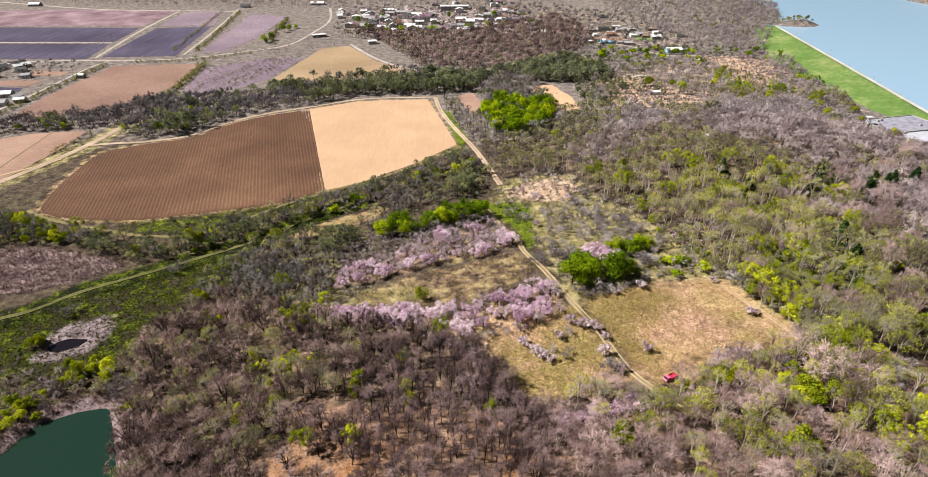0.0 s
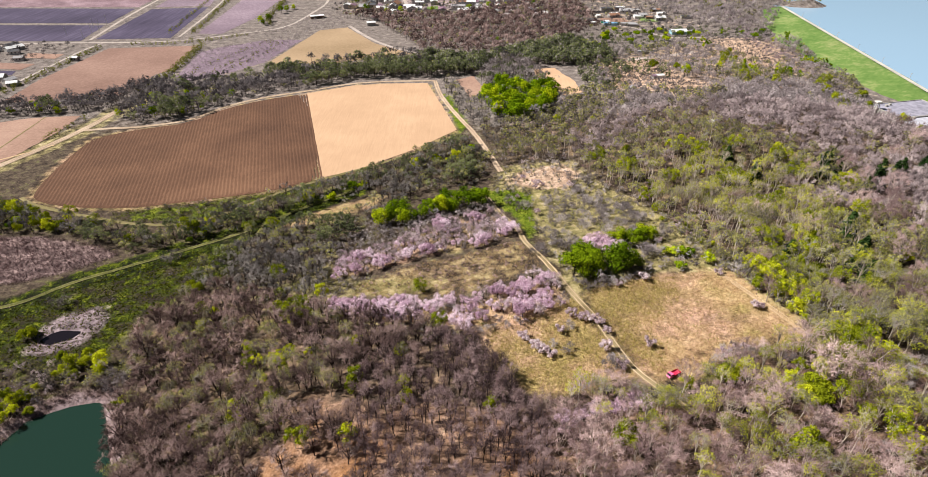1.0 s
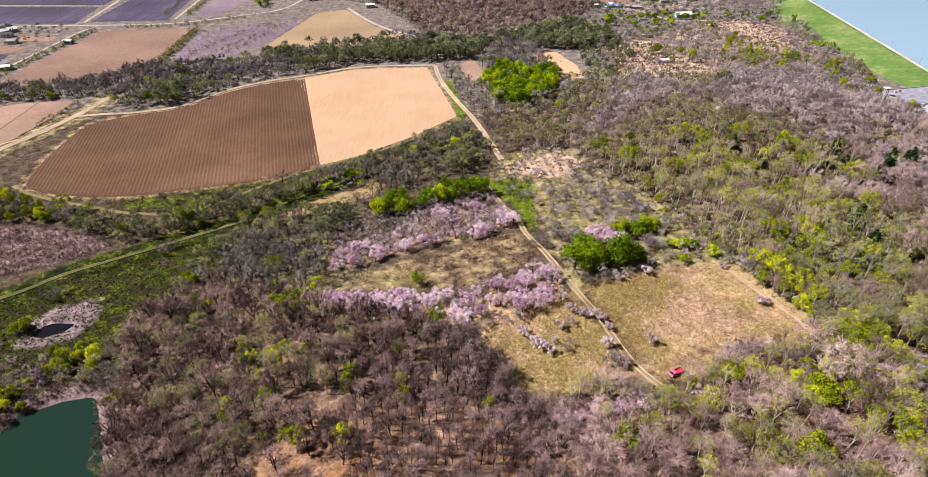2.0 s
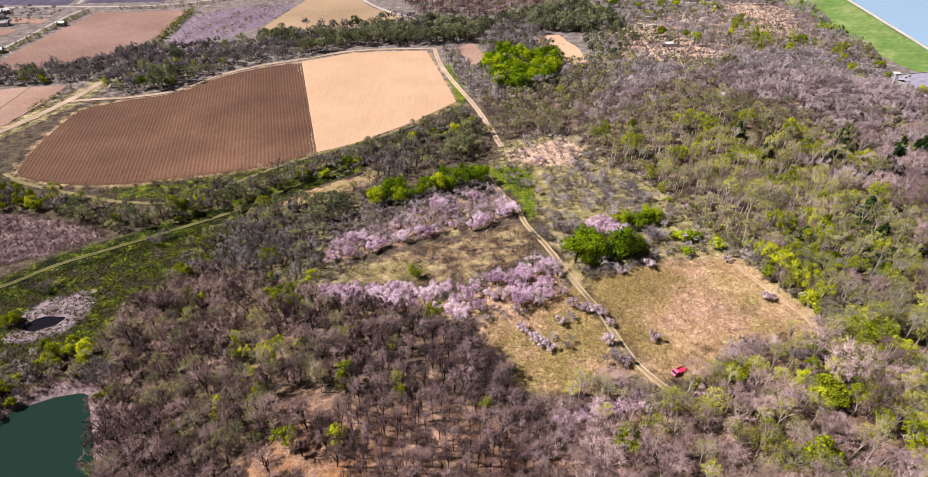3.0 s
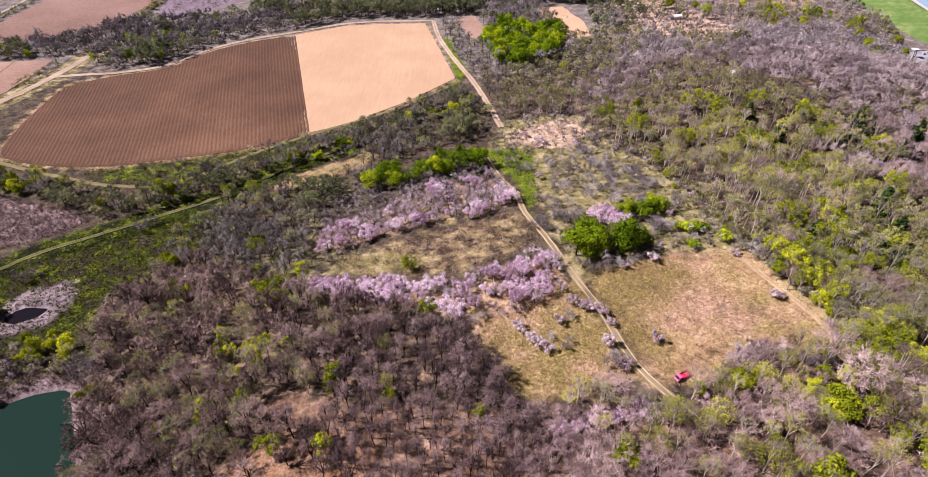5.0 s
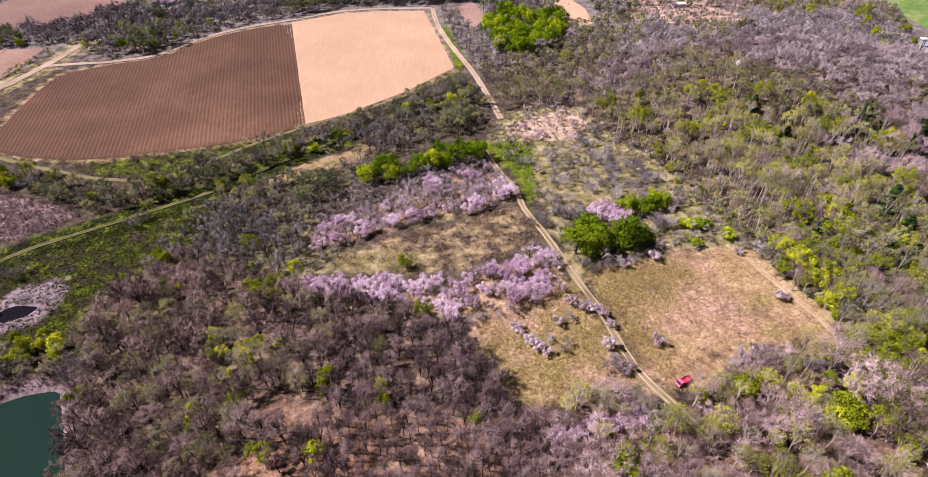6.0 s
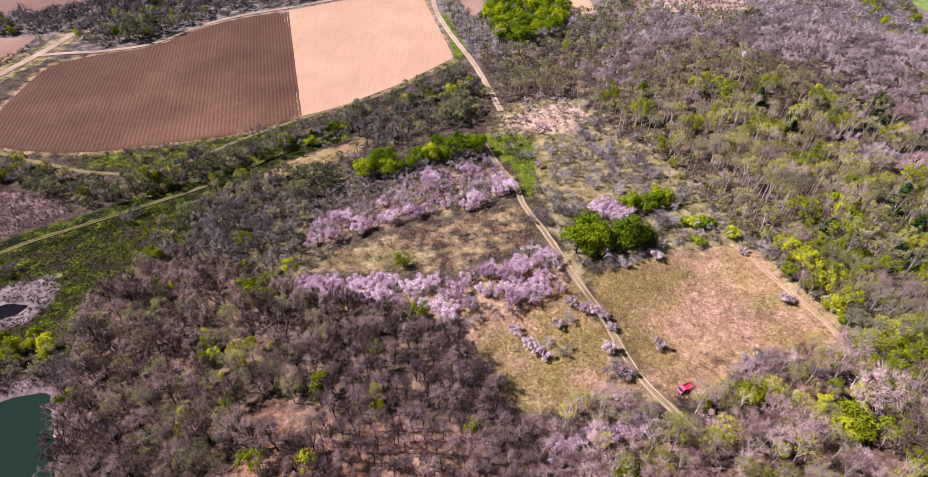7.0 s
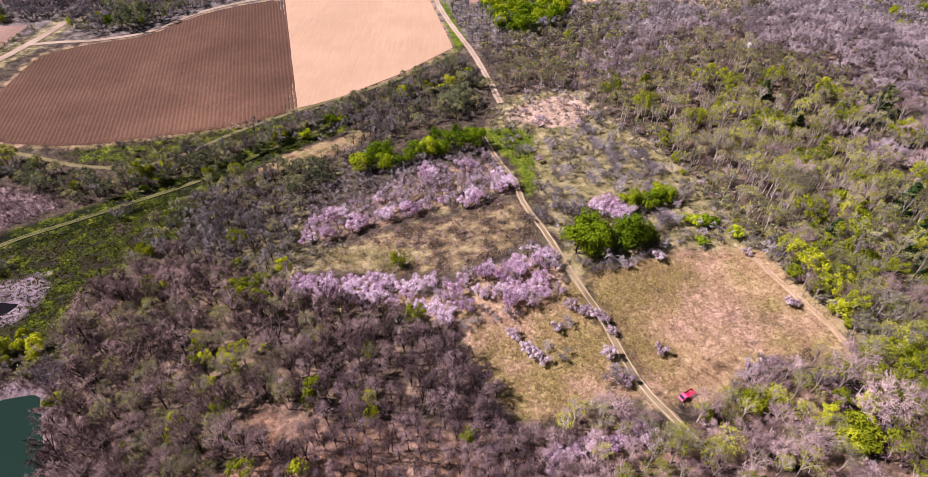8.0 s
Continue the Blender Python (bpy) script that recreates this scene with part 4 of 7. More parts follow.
def mass(skin, rng, centres, radii, count, size, hollow=0.55):
    pick = rng.choice(len(centres), count, p=radii ** 2 / np.sum(radii ** 2))
    d = rng.normal(size=(count, 3))
    d[:, 2] += 0.25
    d /= np.linalg.norm(d, axis=1)[:, None]
    at = centres[pick] + d * (radii[pick] * (hollow + (1 - hollow) * rng.uniform(0, 1, count) ** 0.5))[:, None] * np.array((1, 1, 0.8))
    leaves(skin, at, size, rng, d)


def skeleton_of(rng, h, reach, fork, limbs, subs, stem, sides=5, bush=False, wood=None, fine=None):
    """Trunk and limbs in one skin, branchlets in another; gives back where twigs can start and which way they go."""
    wood, fine = wood or Skin(), fine or Skin()
    lean = rng.normal(0, 0.05 * h, 2)
    top = np.array((lean[0], lean[1], h * (0.62 if not bush else 0.2)))
    if not bush:
        mid = top * np.array((0.35, 0.35, 0.5)) + np.array((*rng.normal(0, 0.02 * h, 2), 0))
        tube(wood, [(0, 0, -0.4), mid, top], [stem, stem * 0.75, stem * 0.42], sides)
    starts, ways = [], []
    for k in range(limbs):
        f = rng.uniform(fork, 1.0)
        p0 = top * f if not bush else np.array((*rng.normal(0, 0.25, 2), -0.2))
        ang = 2 * math.pi * (k + rng.uniform(-0.3, 0.3)) / limbs
        out = reach * rng.uniform(0.55, 1.0) * (1.15 - 0.5 * f if not bush else 1)
        tip = np.array((math.cos(ang) * out, math.sin(ang) * out, 0)) + np.array((p0[0], p0[1], min(h, p0[2] + (h - p0[2]) * rng.uniform(0.55, 1.0))))
        bend = (p0 + tip) / 2 + np.array((*rng.normal(0, 0.08 * reach, 2), -0.05 * h * rng.uniform(0, 1)))
        r0 = stem * (0.48 - 0.2 * f) + 0.02
        tube(wood, [p0, bend, tip], [r0, r0 * 0.6, r0 * 0.22], 3)
        for j in range(subs):
            g = rng.uniform(0.3, 0.95)
            q0 = p0 * (1 - g) ** 2 + bend * 2 * g * (1 - g) + tip * g * g
            dirn = (tip - p0) / np.linalg.norm(tip - p0) * 0.7 + rng.normal(0, 0.55, 3) + np.array((0, 0, 0.35))
            q1 = q0 + dirn * reach * rng.uniform(0.3, 0.5)
            tube(fine, [q0, q1], [r0 * 0.34, r0 * 0.1], 3)
            starts += [q0 + (q1 - q0) * w for w in (0.35, 0.7, 1.0)]
            ways += [dirn] * 3
        starts += [bend, tip, tip]
        ways += [tip - bend] * 3
    return wood, fine, np.array(starts), np.array(ways)


def dome(fine, rng, centres, radii, count, length, wide, fork=None):
    """Fine twigs that fill rounded masses and spread like fans from the fork."""
    pick = rng.choice(len(centres), count, p=radii ** 2 / np.sum(radii ** 2))
    d = rng.normal(size=(count, 3)) + np.array((0, 0, 0.35))
    d /= np.linalg.norm(d, axis=1)[:, None]
    base = centres[pick] + d * (radii[pick] * rng.uniform(0.2, 0.8, count))[:, None] * np.array((1, 1, 0.8))
    if fork is not None:
        d = base - np.array((0, 0, fork))
        d /= np.linalg.norm(d, axis=1)[:, None] + 1e-9
        way = d * 0.9 + rng.normal(0, 0.24, (count, 3)) + np.array((0, 0, 0.2))
    else:
        way = d * 0.8 + rng.normal(0, 0.38, (count, 3)) + np.array((0, 0, 0.25))
    way *= (length * rng.uniform(0.5, 1.3, count) / (np.linalg.norm(way, axis=1) + 1e-9))[:, None]
    slivers(fine, base - way * 0.35, way, wide, rng, d)


def shell(rng, n, h, reach, low, floor=-0.35):
    """Directions and points spread evenly over a crown's rounded outside."""
    k = np.arange(n) + rng.uniform(0, 1)
    up = floor + (1 - floor) * (np.arange(n) + 0.5) / n
    ang = k * 2.39996 + rng.normal(0, 0.25, n)
    flat_ = np.sqrt(1 - up ** 2)
    d = np.c_[flat_ * np.cos(ang), flat_ * np.sin(ang), up]
    mid = np.array((0, 0, h * (1 + low) / 2))
    half = np.array((reach, reach, h * (1 - low) / 2))
    return d, mid, half, mid + d * half * rng.uniform(0.7, 0.95, (n, 1))


def branching(rng, h, reach, low, fork, limbs, subs, stem, sides, thick=0.62, solid=True):
    """Trunk and crooked limbs in one skin, branchlets in another, under a rounded crown; gives back the branchlets."""
    wood, fine = Skin(), Skin()
    lean = rng.normal(0, 0.035 * h, 2)
    top = np.array((lean[0], lean[1], h * 0.8))
    knee = top * np.array((0.3, 0.3, 0.45)) + np.array((*rng.normal(0, 0.018 * h, 2), 0))
    tube(wood, [(0, 0, -0.5), knee, top], [stem, stem * 0.72, stem * 0.2], sides)
    d, mid, half, tips = shell(rng, limbs, h, reach, low, -0.1)
    Q0, Q1 = [], []
    for tip in tips:
        f = rng.uniform(fork, 0.5 + 0.5 * fork) * min(1.0, 0.55 + 0.5 * tip[2] / h)
        p0 = (knee * f / 0.5625) if f < 0.5625 else knee + (top - knee) * (f - 0.5625) / 0.4375
        p0 = p0 * np.array((1, 1, min(1.0, tip[2] * 0.85 / max(p0[2], 0.1))))
        reach_out = tip - p0
        b1 = p0 + reach_out * np.array((0.26, 0.26, 0.46)) + rng.normal(0, 0.07 * reach, 3) + np.array((0, 0, 0.02 * h))
        b2 = p0 + reach_out * np.array((0.62, 0.62, 0.8)) + rng.normal(0, 0.08 * reach, 3)
        r0 = stem * thick * (1 - 0.4 * f)
        if solid:
            tube(wood, [p0, b1, b2, tip], [r0, r0 * 0.72, r0 * 0.45, r0 * 0.14], 3)
        else:
            tube(wood, [p0, b2, tip], [r0, r0 * 0.5, r0 * 0.14], 3)
        for j in range(subs):
            g = rng.uniform(0.25, 0.95)
            q0 = b1 + (b2 - b1) * (g / 0.6) if g < 0.6 else b2 + (tip - b2) * (g - 0.6) / 0.4
            way = (tip - mid) / half + rng.normal(0, 0.42, 3)
            way /= np.linalg.norm(way) + 1e-9
            q1 = q0 + (mid + way * half * rng.uniform(0.82, 1.0) - q0) * rng.uniform(0.55, 1.0)
            q1[2] = max(q1[2], h * low * 0.85)
            if solid:
                tube(fine, [q0, q1], [r0 * 0.36, r0 * 0.1], 3)
            else:
                slivers(fine, [q0], [q1 - q0], r0 * 1.1, rng)
            Q0.append(q0), Q1.append(q1)
        Q0.append(b2), Q1.append(tip)
    return wood, fine, np.array(Q0), np.array(Q1), mid


def haze(fine, rng, Q0, Q1, mid, count, length, wide, loose=0.3):
    """Fine twigs along the branchlets, spreading outwards."""
    pick = rng.integers(0, len(Q0), count)
    way0 = Q1[pick] - Q0[pick]
    base = Q0[pick] + way0 * rng.uniform(0.2, 1.0, (count, 1)) + rng.normal(0, loose, (count, 3))
    way0 /= np.linalg.norm(way0, axis=1)[:, None] + 1e-9
    out = base - mid
    out /= np.linalg.norm(out, axis=1)[:, None] + 1e-9
    way = way0 * 0.5 + out * 0.15 + rng.normal(0, 0.55, (count, 3)) + np.array((0, 0, 0.12))
    way *= (length * rng.uniform(0.5, 1.35, count) / (np.linalg.norm(way, axis=1) + 1e-9))[:, None]
    slivers(fine, base - way * 0.15, way, wide, rng, out)


def bare(rng, h, reach, lod, stem=0.016, low=0.3, fork=0.3, twiggy=1.0, thick=0.62, fineness=1.0):
    """A leafless tree: crooked limbs and a rounded haze of twigs."""
    if lod == 2:
        wood, fine = Skin(), Skin()
        tube(wood, [(0, 0, -0.5), (0, 0, h * 0.6)], [stem * h, stem * h * 0.5], 3)
        d, mid, half, tips = shell(rng, 11, h, reach, low, -0.45)
        c, r = mid + (tips - mid) * 0.72, np.full(11, reach * 0.36)
        n = int(52 * twiggy)
        pick, v = rng.integers(0, 11, n), rng.normal(size=(n, 3))
        v[:, 2] += 0.2
        v /= np.linalg.norm(v, axis=1)[:, None]
        way = v * 0.5 + rng.normal(0, 0.6, (n, 3)) + np.array((0, 0, 0.25))
        way *= (1.35 * rng.uniform(0.6, 1.3, n) / (np.linalg.norm(way, axis=1) + 1e-9))[:, None]
        slivers(fine, c[pick] + v * r[pick][:, None] * rng.uniform(0.2, 0.95, (n, 1)) - way * 0.3, way, 0.5, rng, v + d[pick])
        n = int(24 * max(0.7, twiggy))
        pick, v = rng.integers(0, 11, n), rng.normal(size=(n, 3))
        v /= np.linalg.norm(v, axis=1)[:, None]
        leaves(fine, c[pick] + v * r[pick][:, None] * rng.uniform(0.05, 0.55, (n, 1)), 1.2, rng, v + d[pick] * 3.0)
        return wood, fine, c, r
    limbs, subs, n, ln, wd = ((9, 4, 960, 0.85, 0.082), (5, 3, 265, 1.05, 0.23))[lod]
    wood, fine, Q0, Q1, mid = branching(rng, h, reach, low, fork, limbs, subs, stem * h, 5 if lod == 0 else 3, thick, lod == 0)
    haze(fine, rng, Q0, Q1, mid, int(n * twiggy * fineness), ln, wd / fineness)
    return wood, fine, Q1, np.full(len(Q1), reach * 0.26)


def budding(rng, h, reach, lod, count=None, size=None):
    wood, fine, c, r = bare(rng, h, reach, lod, 0.0165, 0.28 if lod == 2 else 0.42, 0.45, 0.5, 0.5)
    leaf = Skin()
    n = count or (640, 220, 56)[lod]
    mass(leaf, rng, c, r * 1.1, n, size or (0.225, 0.40, 0.68)[lod], 0.1)
    return wood, fine, leaf


def leafing(rng, h, reach):
    """A slim tree whose young leaves hang in loose clots."""
    wood, fine, Q0, Q1, mid = branching(rng, h, reach, 0.25, 0.25, 7, 3, 0.016 * h, 4, 0.55, True)
    leaf = Skin()
    haze(fine, rng, Q0, Q1, mid, 90, 0.8, 0.06)
    mass(leaf, rng, Q1, np.full(len(Q1), reach * 0.3), 820, 0.29, 0.15)
    return *joined(wood, fine), leaf


def tall(rng, h, reach, count=420):
    """A tall pale tree with a clear trunk, a fan of rising limbs and tufts of young leaf."""
    wood, fine, Q0, Q1, mid = branching(rng, h, reach, 0.5, 0.4, 8, 3, 0.0155 * h, 4, 0.85, True)
    haze(fine, rng, Q0, Q1, mid, 150, 1.0, 0.085)
    leaf = Skin()
    if count:
        mass(leaf, rng, Q1, np.full(len(Q1), reach * 0.3), count, 0.29, 0.12)
    return *joined(wood, fine), leaf


def bushy(rng, h, reach):
    """A leafy hedge bush down to the ground."""
    leaf = Skin()
    c, r = clumps(rng, 7, reach * 0.8, h * 0.1, h * 0.8, reach * 0.42)
    mass(leaf, rng, c, r, 62, 0.72, 0.5)
    return Skin(), Skin(), leaf


def joined(wood, fine):
    wood.add(*fine.arrays())
    return wood, Skin()


def broadleaf(rng, h, reach, lod, size=None, blobs=None, count=None):
    wood, fine, s, w = skeleton_of(rng, h * 0.9, reach * 0.8, 0.3, (6, 4, 2)[lod], 0, 0.022 * h, 4)
    leaf = Skin()
    c, r = clumps(rng, blobs or (26, 14, 7)[lod], reach * 0.8, h * 0.28, h * 0.9, reach * 0.36)
    mass(leaf, rng, c, r, count or (2000, 330, 80)[lod], size or (0.37, 0.8, 1.5)[lod])
    return wood, fine, leaf


def hedge_tree(rng, h, reach, lod):
    """Crown half of twigs, half of small dull leaves."""
    wood, fine, c, r = bare(rng, h, reach, lod, low=0.08, twiggy=0.5)
    leaf = Skin()
    mass(leaf, rng, c, r * 1.1, (500, 230, 66)[lod], (0.4, 0.66, 1.15)[lod], 0.4)
    return wood, fine, leaf


def blossom(rng, h, reach, lod, full=1.0):
    wood, fine, s, w = skeleton_of(rng, h, reach, 0.25, 7, 2, 0.03 * h + 0.04, 4)
    c, r = clumps(rng, 13, reach * 0.8, h * 0.45, h * 0.92, reach * 0.30)
    dome(fine, rng, c, r, int(360 - 120 * full), 0.8, 0.07)
    leaf = Skin()
    lit = max(4, int(13 * min(1.0, 0.35 + 0.65 * full)))
    mass(leaf, rng, c[:lit], r[:lit], int(960 * full), 0.29, 0.35)
    return wood, fine, leaf


def shrub(rng, h, reach, lod, leafy=0):
    limbs, subs, n, blobs = ((8, 1, 300, 9), (4, 0, 110, 6), (1, 0, 26, 4))[lod]
    wood, fine, s, w = skeleton_of(rng, h, reach, 0.2, limbs, subs, 0.05, 3, bush=True)
    c, r = clumps(rng, blobs, reach * 0.75, h * 0.3, h * 0.8, reach * 0.42)
    dome(fine, rng, c, r, n, (0.62, 0.62, 0.8)[lod] * h / 2.6, (0.085, 0.14, 0.34)[lod])
    leaf = Skin()
    if leafy:
        mass(leaf, rng, c, r * 1.1, leafy, 0.32, 0.4)
    return wood, fine, leaf


def stems(made):
    """Stems and twigs of a shrub as one part."""
    made[1].add(*made[0].arrays())
    return Skin(), made[1]


def conifer(rng, h, reach):
    wood, fine, leaf = Skin(), Skin(), Skin()
    tube(wood, [(0, 0, -0.3), (0, 0, h * 0.5), (0, 0, h)], [0.2, 0.12, 0.02], 5)
    for z in np.linspace(h * 0.12, h * 0.97, 17):
        r = reach * (1 - z / h) ** 0.85 + 0.15
        for k in range(max(4, int(9 * (1 - z / h)) + 4)):
            a = rng.uniform(0, 2 * math.pi)
            tip = np.array((math.cos(a) * r, math.sin(a) * r, z - 0.22 * r))
            ts = rng.uniform(0.25, 1, 12)
            p = np.array((0, 0, z)) + (tip - np.array((0, 0, z))) * ts[:, None]
            leaves(leaf, p + rng.normal(0, 0.14, p.shape), 0.5, rng, np.tile((0, 0, 0.6), (12, 1)))
    return wood, fine, leaf


def proto(name, made, mats, label, category):
    """One plant with its parts, to be copied; leaves out parts that it lacks."""
    root = thing(name, 0, 0, 0, 0, label, category)
    names = ("trunk", "canopy", "foliage")
    for skin, m, nm in zip(made, mats, names):
        if skin.n:
            V, F = skin.arrays()
            p = new(nm, mesh_of(nm, V, F, mats=[m]))
            p.parent = root
    return root


def lump(made):
    """Joined arrays of one plant: vertices, faces, slot of each face."""
    V, F, S, n = [], [], [], 0
    for k, skin in enumerate(made):
        if skin.n:
            v, f = skin.arrays()
            V.append(v), F.append(f + n), S.append(np.full(len(f), k))
            n += len(v)
    return np.concatenate(V), np.concatenate(F), np.concatenate(S)


def scatter(poly, gap, seed, room=1.2, keep=1.0, clear=()):
    rng = np.random.default_rng(seed)
    P = np.array(poly)
    xs, ys = np.arange(P[:, 0].min(), P[:, 0].max(), gap), np.arange(P[:, 1].min(), P[:, 1].max(), gap)
    X, Y = np.meshgrid(xs, ys)
    X = X + (np.arange(len(ys)) % 2)[:, None] * gap / 2
    X, Y = (X + rng.uniform(-0.42, 0.42, X.shape) * gap).ravel(), (Y + rng.uniform(-0.42, 0.42, Y.shape) * gap).ravel()
    ok = (signed(poly, X, Y) < 0) & ~any_near(X, Y, room) & (rng.uniform(0, 1, X.shape) < keep)
    for c in clear:
        ok &= signed(c, X, Y) > 1.0
    return np.c_[X[ok], Y[ok]]


def wood_of(name, kinds, spots, mats, label, seed, low=0.75, high=1.25):
    """Many plants as one uncounted growth."""
    if len(spots) == 0:
        return
    rng = np.random.default_rng(seed)
    V, F, S, T, n = [], [], [], [], 0
    Z = height(spots[:, 0], spots[:, 1])
    for (x, y), z in zip(spots, Z):
        v, f, s = kinds[rng.integers(0, len(kinds))]
        a, k = rng.uniform(0, 2 * math.pi), rng.uniform(low, high)
        c, d = math.cos(a) * k, math.sin(a) * k
        V.append(np.c_[v[:, 0] * c - v[:, 1] * d + x, v[:, 0] * d + v[:, 1] * c + y, v[:, 2] * k * rng.uniform(0.9, 1.12) + z])
        F.append(f + n), S.append(s), T.append(np.full(len(v), rng.uniform(0, 1)))
        n += len(v)
    me = mesh_of(name, np.concatenate(V), np.concatenate(F), np.concatenate(T), mats, np.concatenate(S))
    tagged(new(name, me), label, "", "", "stuff")


def plant_out(protos, spots, seed, group, low=0.8, high=1.2):
    """Single plants that can be counted."""
    rng = np.random.default_rng(seed)
    Z = height(spots[:, 0], spots[:, 1]) if len(spots) else []
    for (x, y), z in zip(spots, Z):
        k = rng.uniform(low, high)
        ob = copy_thing(protos[rng.integers(0, len(protos))], pose(x, y, z, 0, 0, rng.uniform(0, 360)))
        ob.scale = (k, k, k * rng.uniform(0.92, 1.1))
        tagged(ob, group=group)


RG = np.random.default_rng(11)
BARE = [proto("bare_tree", bare(RG, h, r, 0, 0.02, thick=0.95)[:2], (M_BARK, M_KNOLLTWIG), "leafless grey-brown tree with a haze of fine twigs", "tree") for h, r in ((10.5, 4.2), (9.0, 3.9), (11.5, 4.0), (8.0, 3.5))]
PALE = [proto("pale_tree", bare(RG, h, r, 0, 0.016, 0.26, 0.22, 1.05, 0.6)[:2], (M_PALEBARK, M_PALETWIG), "leafless tree with pale bark and mauve twigs", "tree") for h, r in ((10.5, 4.6), (9.0, 4.3), (12.0, 4.4))]
SLIM = [proto("slim_tree", bare(RG, h, r, 0, 0.0135, 0.35, 0.35, 0.42, 0.6)[:2], (M_BARK, M_SHADEDTWIG), "slim leafless pole tree over leaf litter", "tree") for h, r in ((9.0, 2.0), (8.0, 2.1), (10.0, 2.0))]
UPRIGHTS = [proto("upright_tree", bare(RG, h, r, 0, 0.013, 0.28, 0.15, 0.68, 0.7)[:2], (M_BARK, M_SHADEDTWIG), "upright leafless tree with mauve twigs darkened for shade", "tree") for h, r in ((10.0, 2.5), (9.0, 2.7), (11.0, 2.6))]
BUD = [proto("budding_tree", budding(RG, h, r, 0), (M_PALEBARK, M_GREYTWIG, M_BUD), "pale-barked tree in thin yellow-green bud", "tree") for h, r in ((12.5, 3.9), (11.0, 4.1), (13.5, 3.8), (9.5, 4.0))]
LEAFY = [proto("leafing_tree", budding(RG, h, r, 0, 1000, 0.27), (M_PALEBARK, M_GREYTWIG, M_BUDBRIGHT), "broad pale-barked tree in yellow-green young leaf", "tree") for h, r in ((10.5, 4.4), (9.0, 4.0))]
TALL = [proto("tall_tree", tall(RG, h, r, n), (M_PALEBARK, M_GREYTWIG, M_BUDBRIGHT), "tall pale-trunked tree in thin yellow-green leaf", "tree") for h, r, n in ((13.5, 3.2, 340), (12.0, 2.8, 200), (14.5, 3.0, 520), (11.5, 3.0, 70))]
LIT = [proto("leafing_tree", leafing(RG, h, r), (M_PALEBARK, M_GREYTWIG, M_YELLOW), "tree in bright yellow-green young leaf", "tree") for h, r in ((8.5, 2.5), (7.0, 2.2))]
GREEN = [proto("green_tree", broadleaf(RG, h, r, 0, None, 15), (M_BARK, M_TWIG, M_MIDGREEN), "dense deep green broadleaved tree", "tree") for h, r in ((7.5, 4.2), (7.0, 3.5), (6.2, 3.8))]
WILLOW = [proto("willow", broadleaf(RG, h, r, 0, 0.36, 24, 1700), (M_BARK, M_TWIG, M_GREEN), "bright green willow in fresh leaf", "tree") for h, r in ((7.5, 3.5), (6.2, 3.6), (8.4, 3.3))]
GREEN_FAR = [proto("green_tree", broadleaf(RG, h, r, 1, 0.5, 20, 820), (M_BARK, M_TWIG, M_GREEN), "bright green broadleaved tree of a grove", "tree") for h, r in ((8.5, 3.6), (7.0, 3.2), (6.0, 3.4))]
BUSH = [proto("green_bush", broadleaf(RG, h, r, 1, 0.36, 12, 520), (M_BARK, M_TWIG, M_GREEN), "low rounded bright green bush", "bush") for h, r in ((3.0, 2.0), (2.4, 1.7))]
YBUSH = [proto("yellow_bush", broadleaf(RG, h, r, 1, 0.31, 20, 1150), (M_PALEBARK, M_GREYTWIG, M_YELLOW), "rounded bush in bright yellow-green leaf", "bush") for h, r in ((5.2, 2.5), (4.0, 2.0))]
PINK = [proto("blossom_tree", blossom(RG, h, r, 0, k), (M_BARK, M_TWIG, M_PINK), "low spreading fruit tree in pink blossom", "tree") for h, r, k in ((4.4, 3.2, 1.0), (3.8, 2.8, 0.8), (4.6, 3.2, 0.13), (3.6, 2.6, 0.04))]
WHITE = [proto("blossom_bush", blossom(RG, h, r, 0, k), (M_BARK, M_PALETWIG, M_WHITE), "small bush in pale pinkish white blossom", "bush") for h, r, k in ((3.6, 2.5, 0.75), (3.0, 2.2, 0.6))]
SHRUB = [proto("bare_shrub", stems(shrub(RG, h, r, 0)), (M_BARK, M_SHRUB), "leafless grey many-stemmed shrub", "shrub") for h, r in ((2.8, 2.0), (2.2, 1.8), (3.4, 2.2))]
PINE = [proto("conifer", conifer(RG, h, r), (M_BARK, M_TWIG, M_NEEDLE), "dark green conifer among bare trees", "tree") for h, r in ((8.5, 3.2), (7.0, 3.0))]
ALL_PROTO = TALL + LEAFY + WILLOW + SLIM + UPRIGHTS + BARE + PALE + BUD + LIT + GREEN + GREEN_FAR + BUSH + YBUSH + PINK + WHITE + SHRUB + PINE


def split(spots, limit, eye=(5, 40)):
    """The nearest to the valley's near rim first; the rest apart."""
    order = np.argsort(np.hypot(spots[:, 0] - eye[0], spots[:, 1] - eye[1]))
    return spots[order[:limit]], spots[order[limit:]]


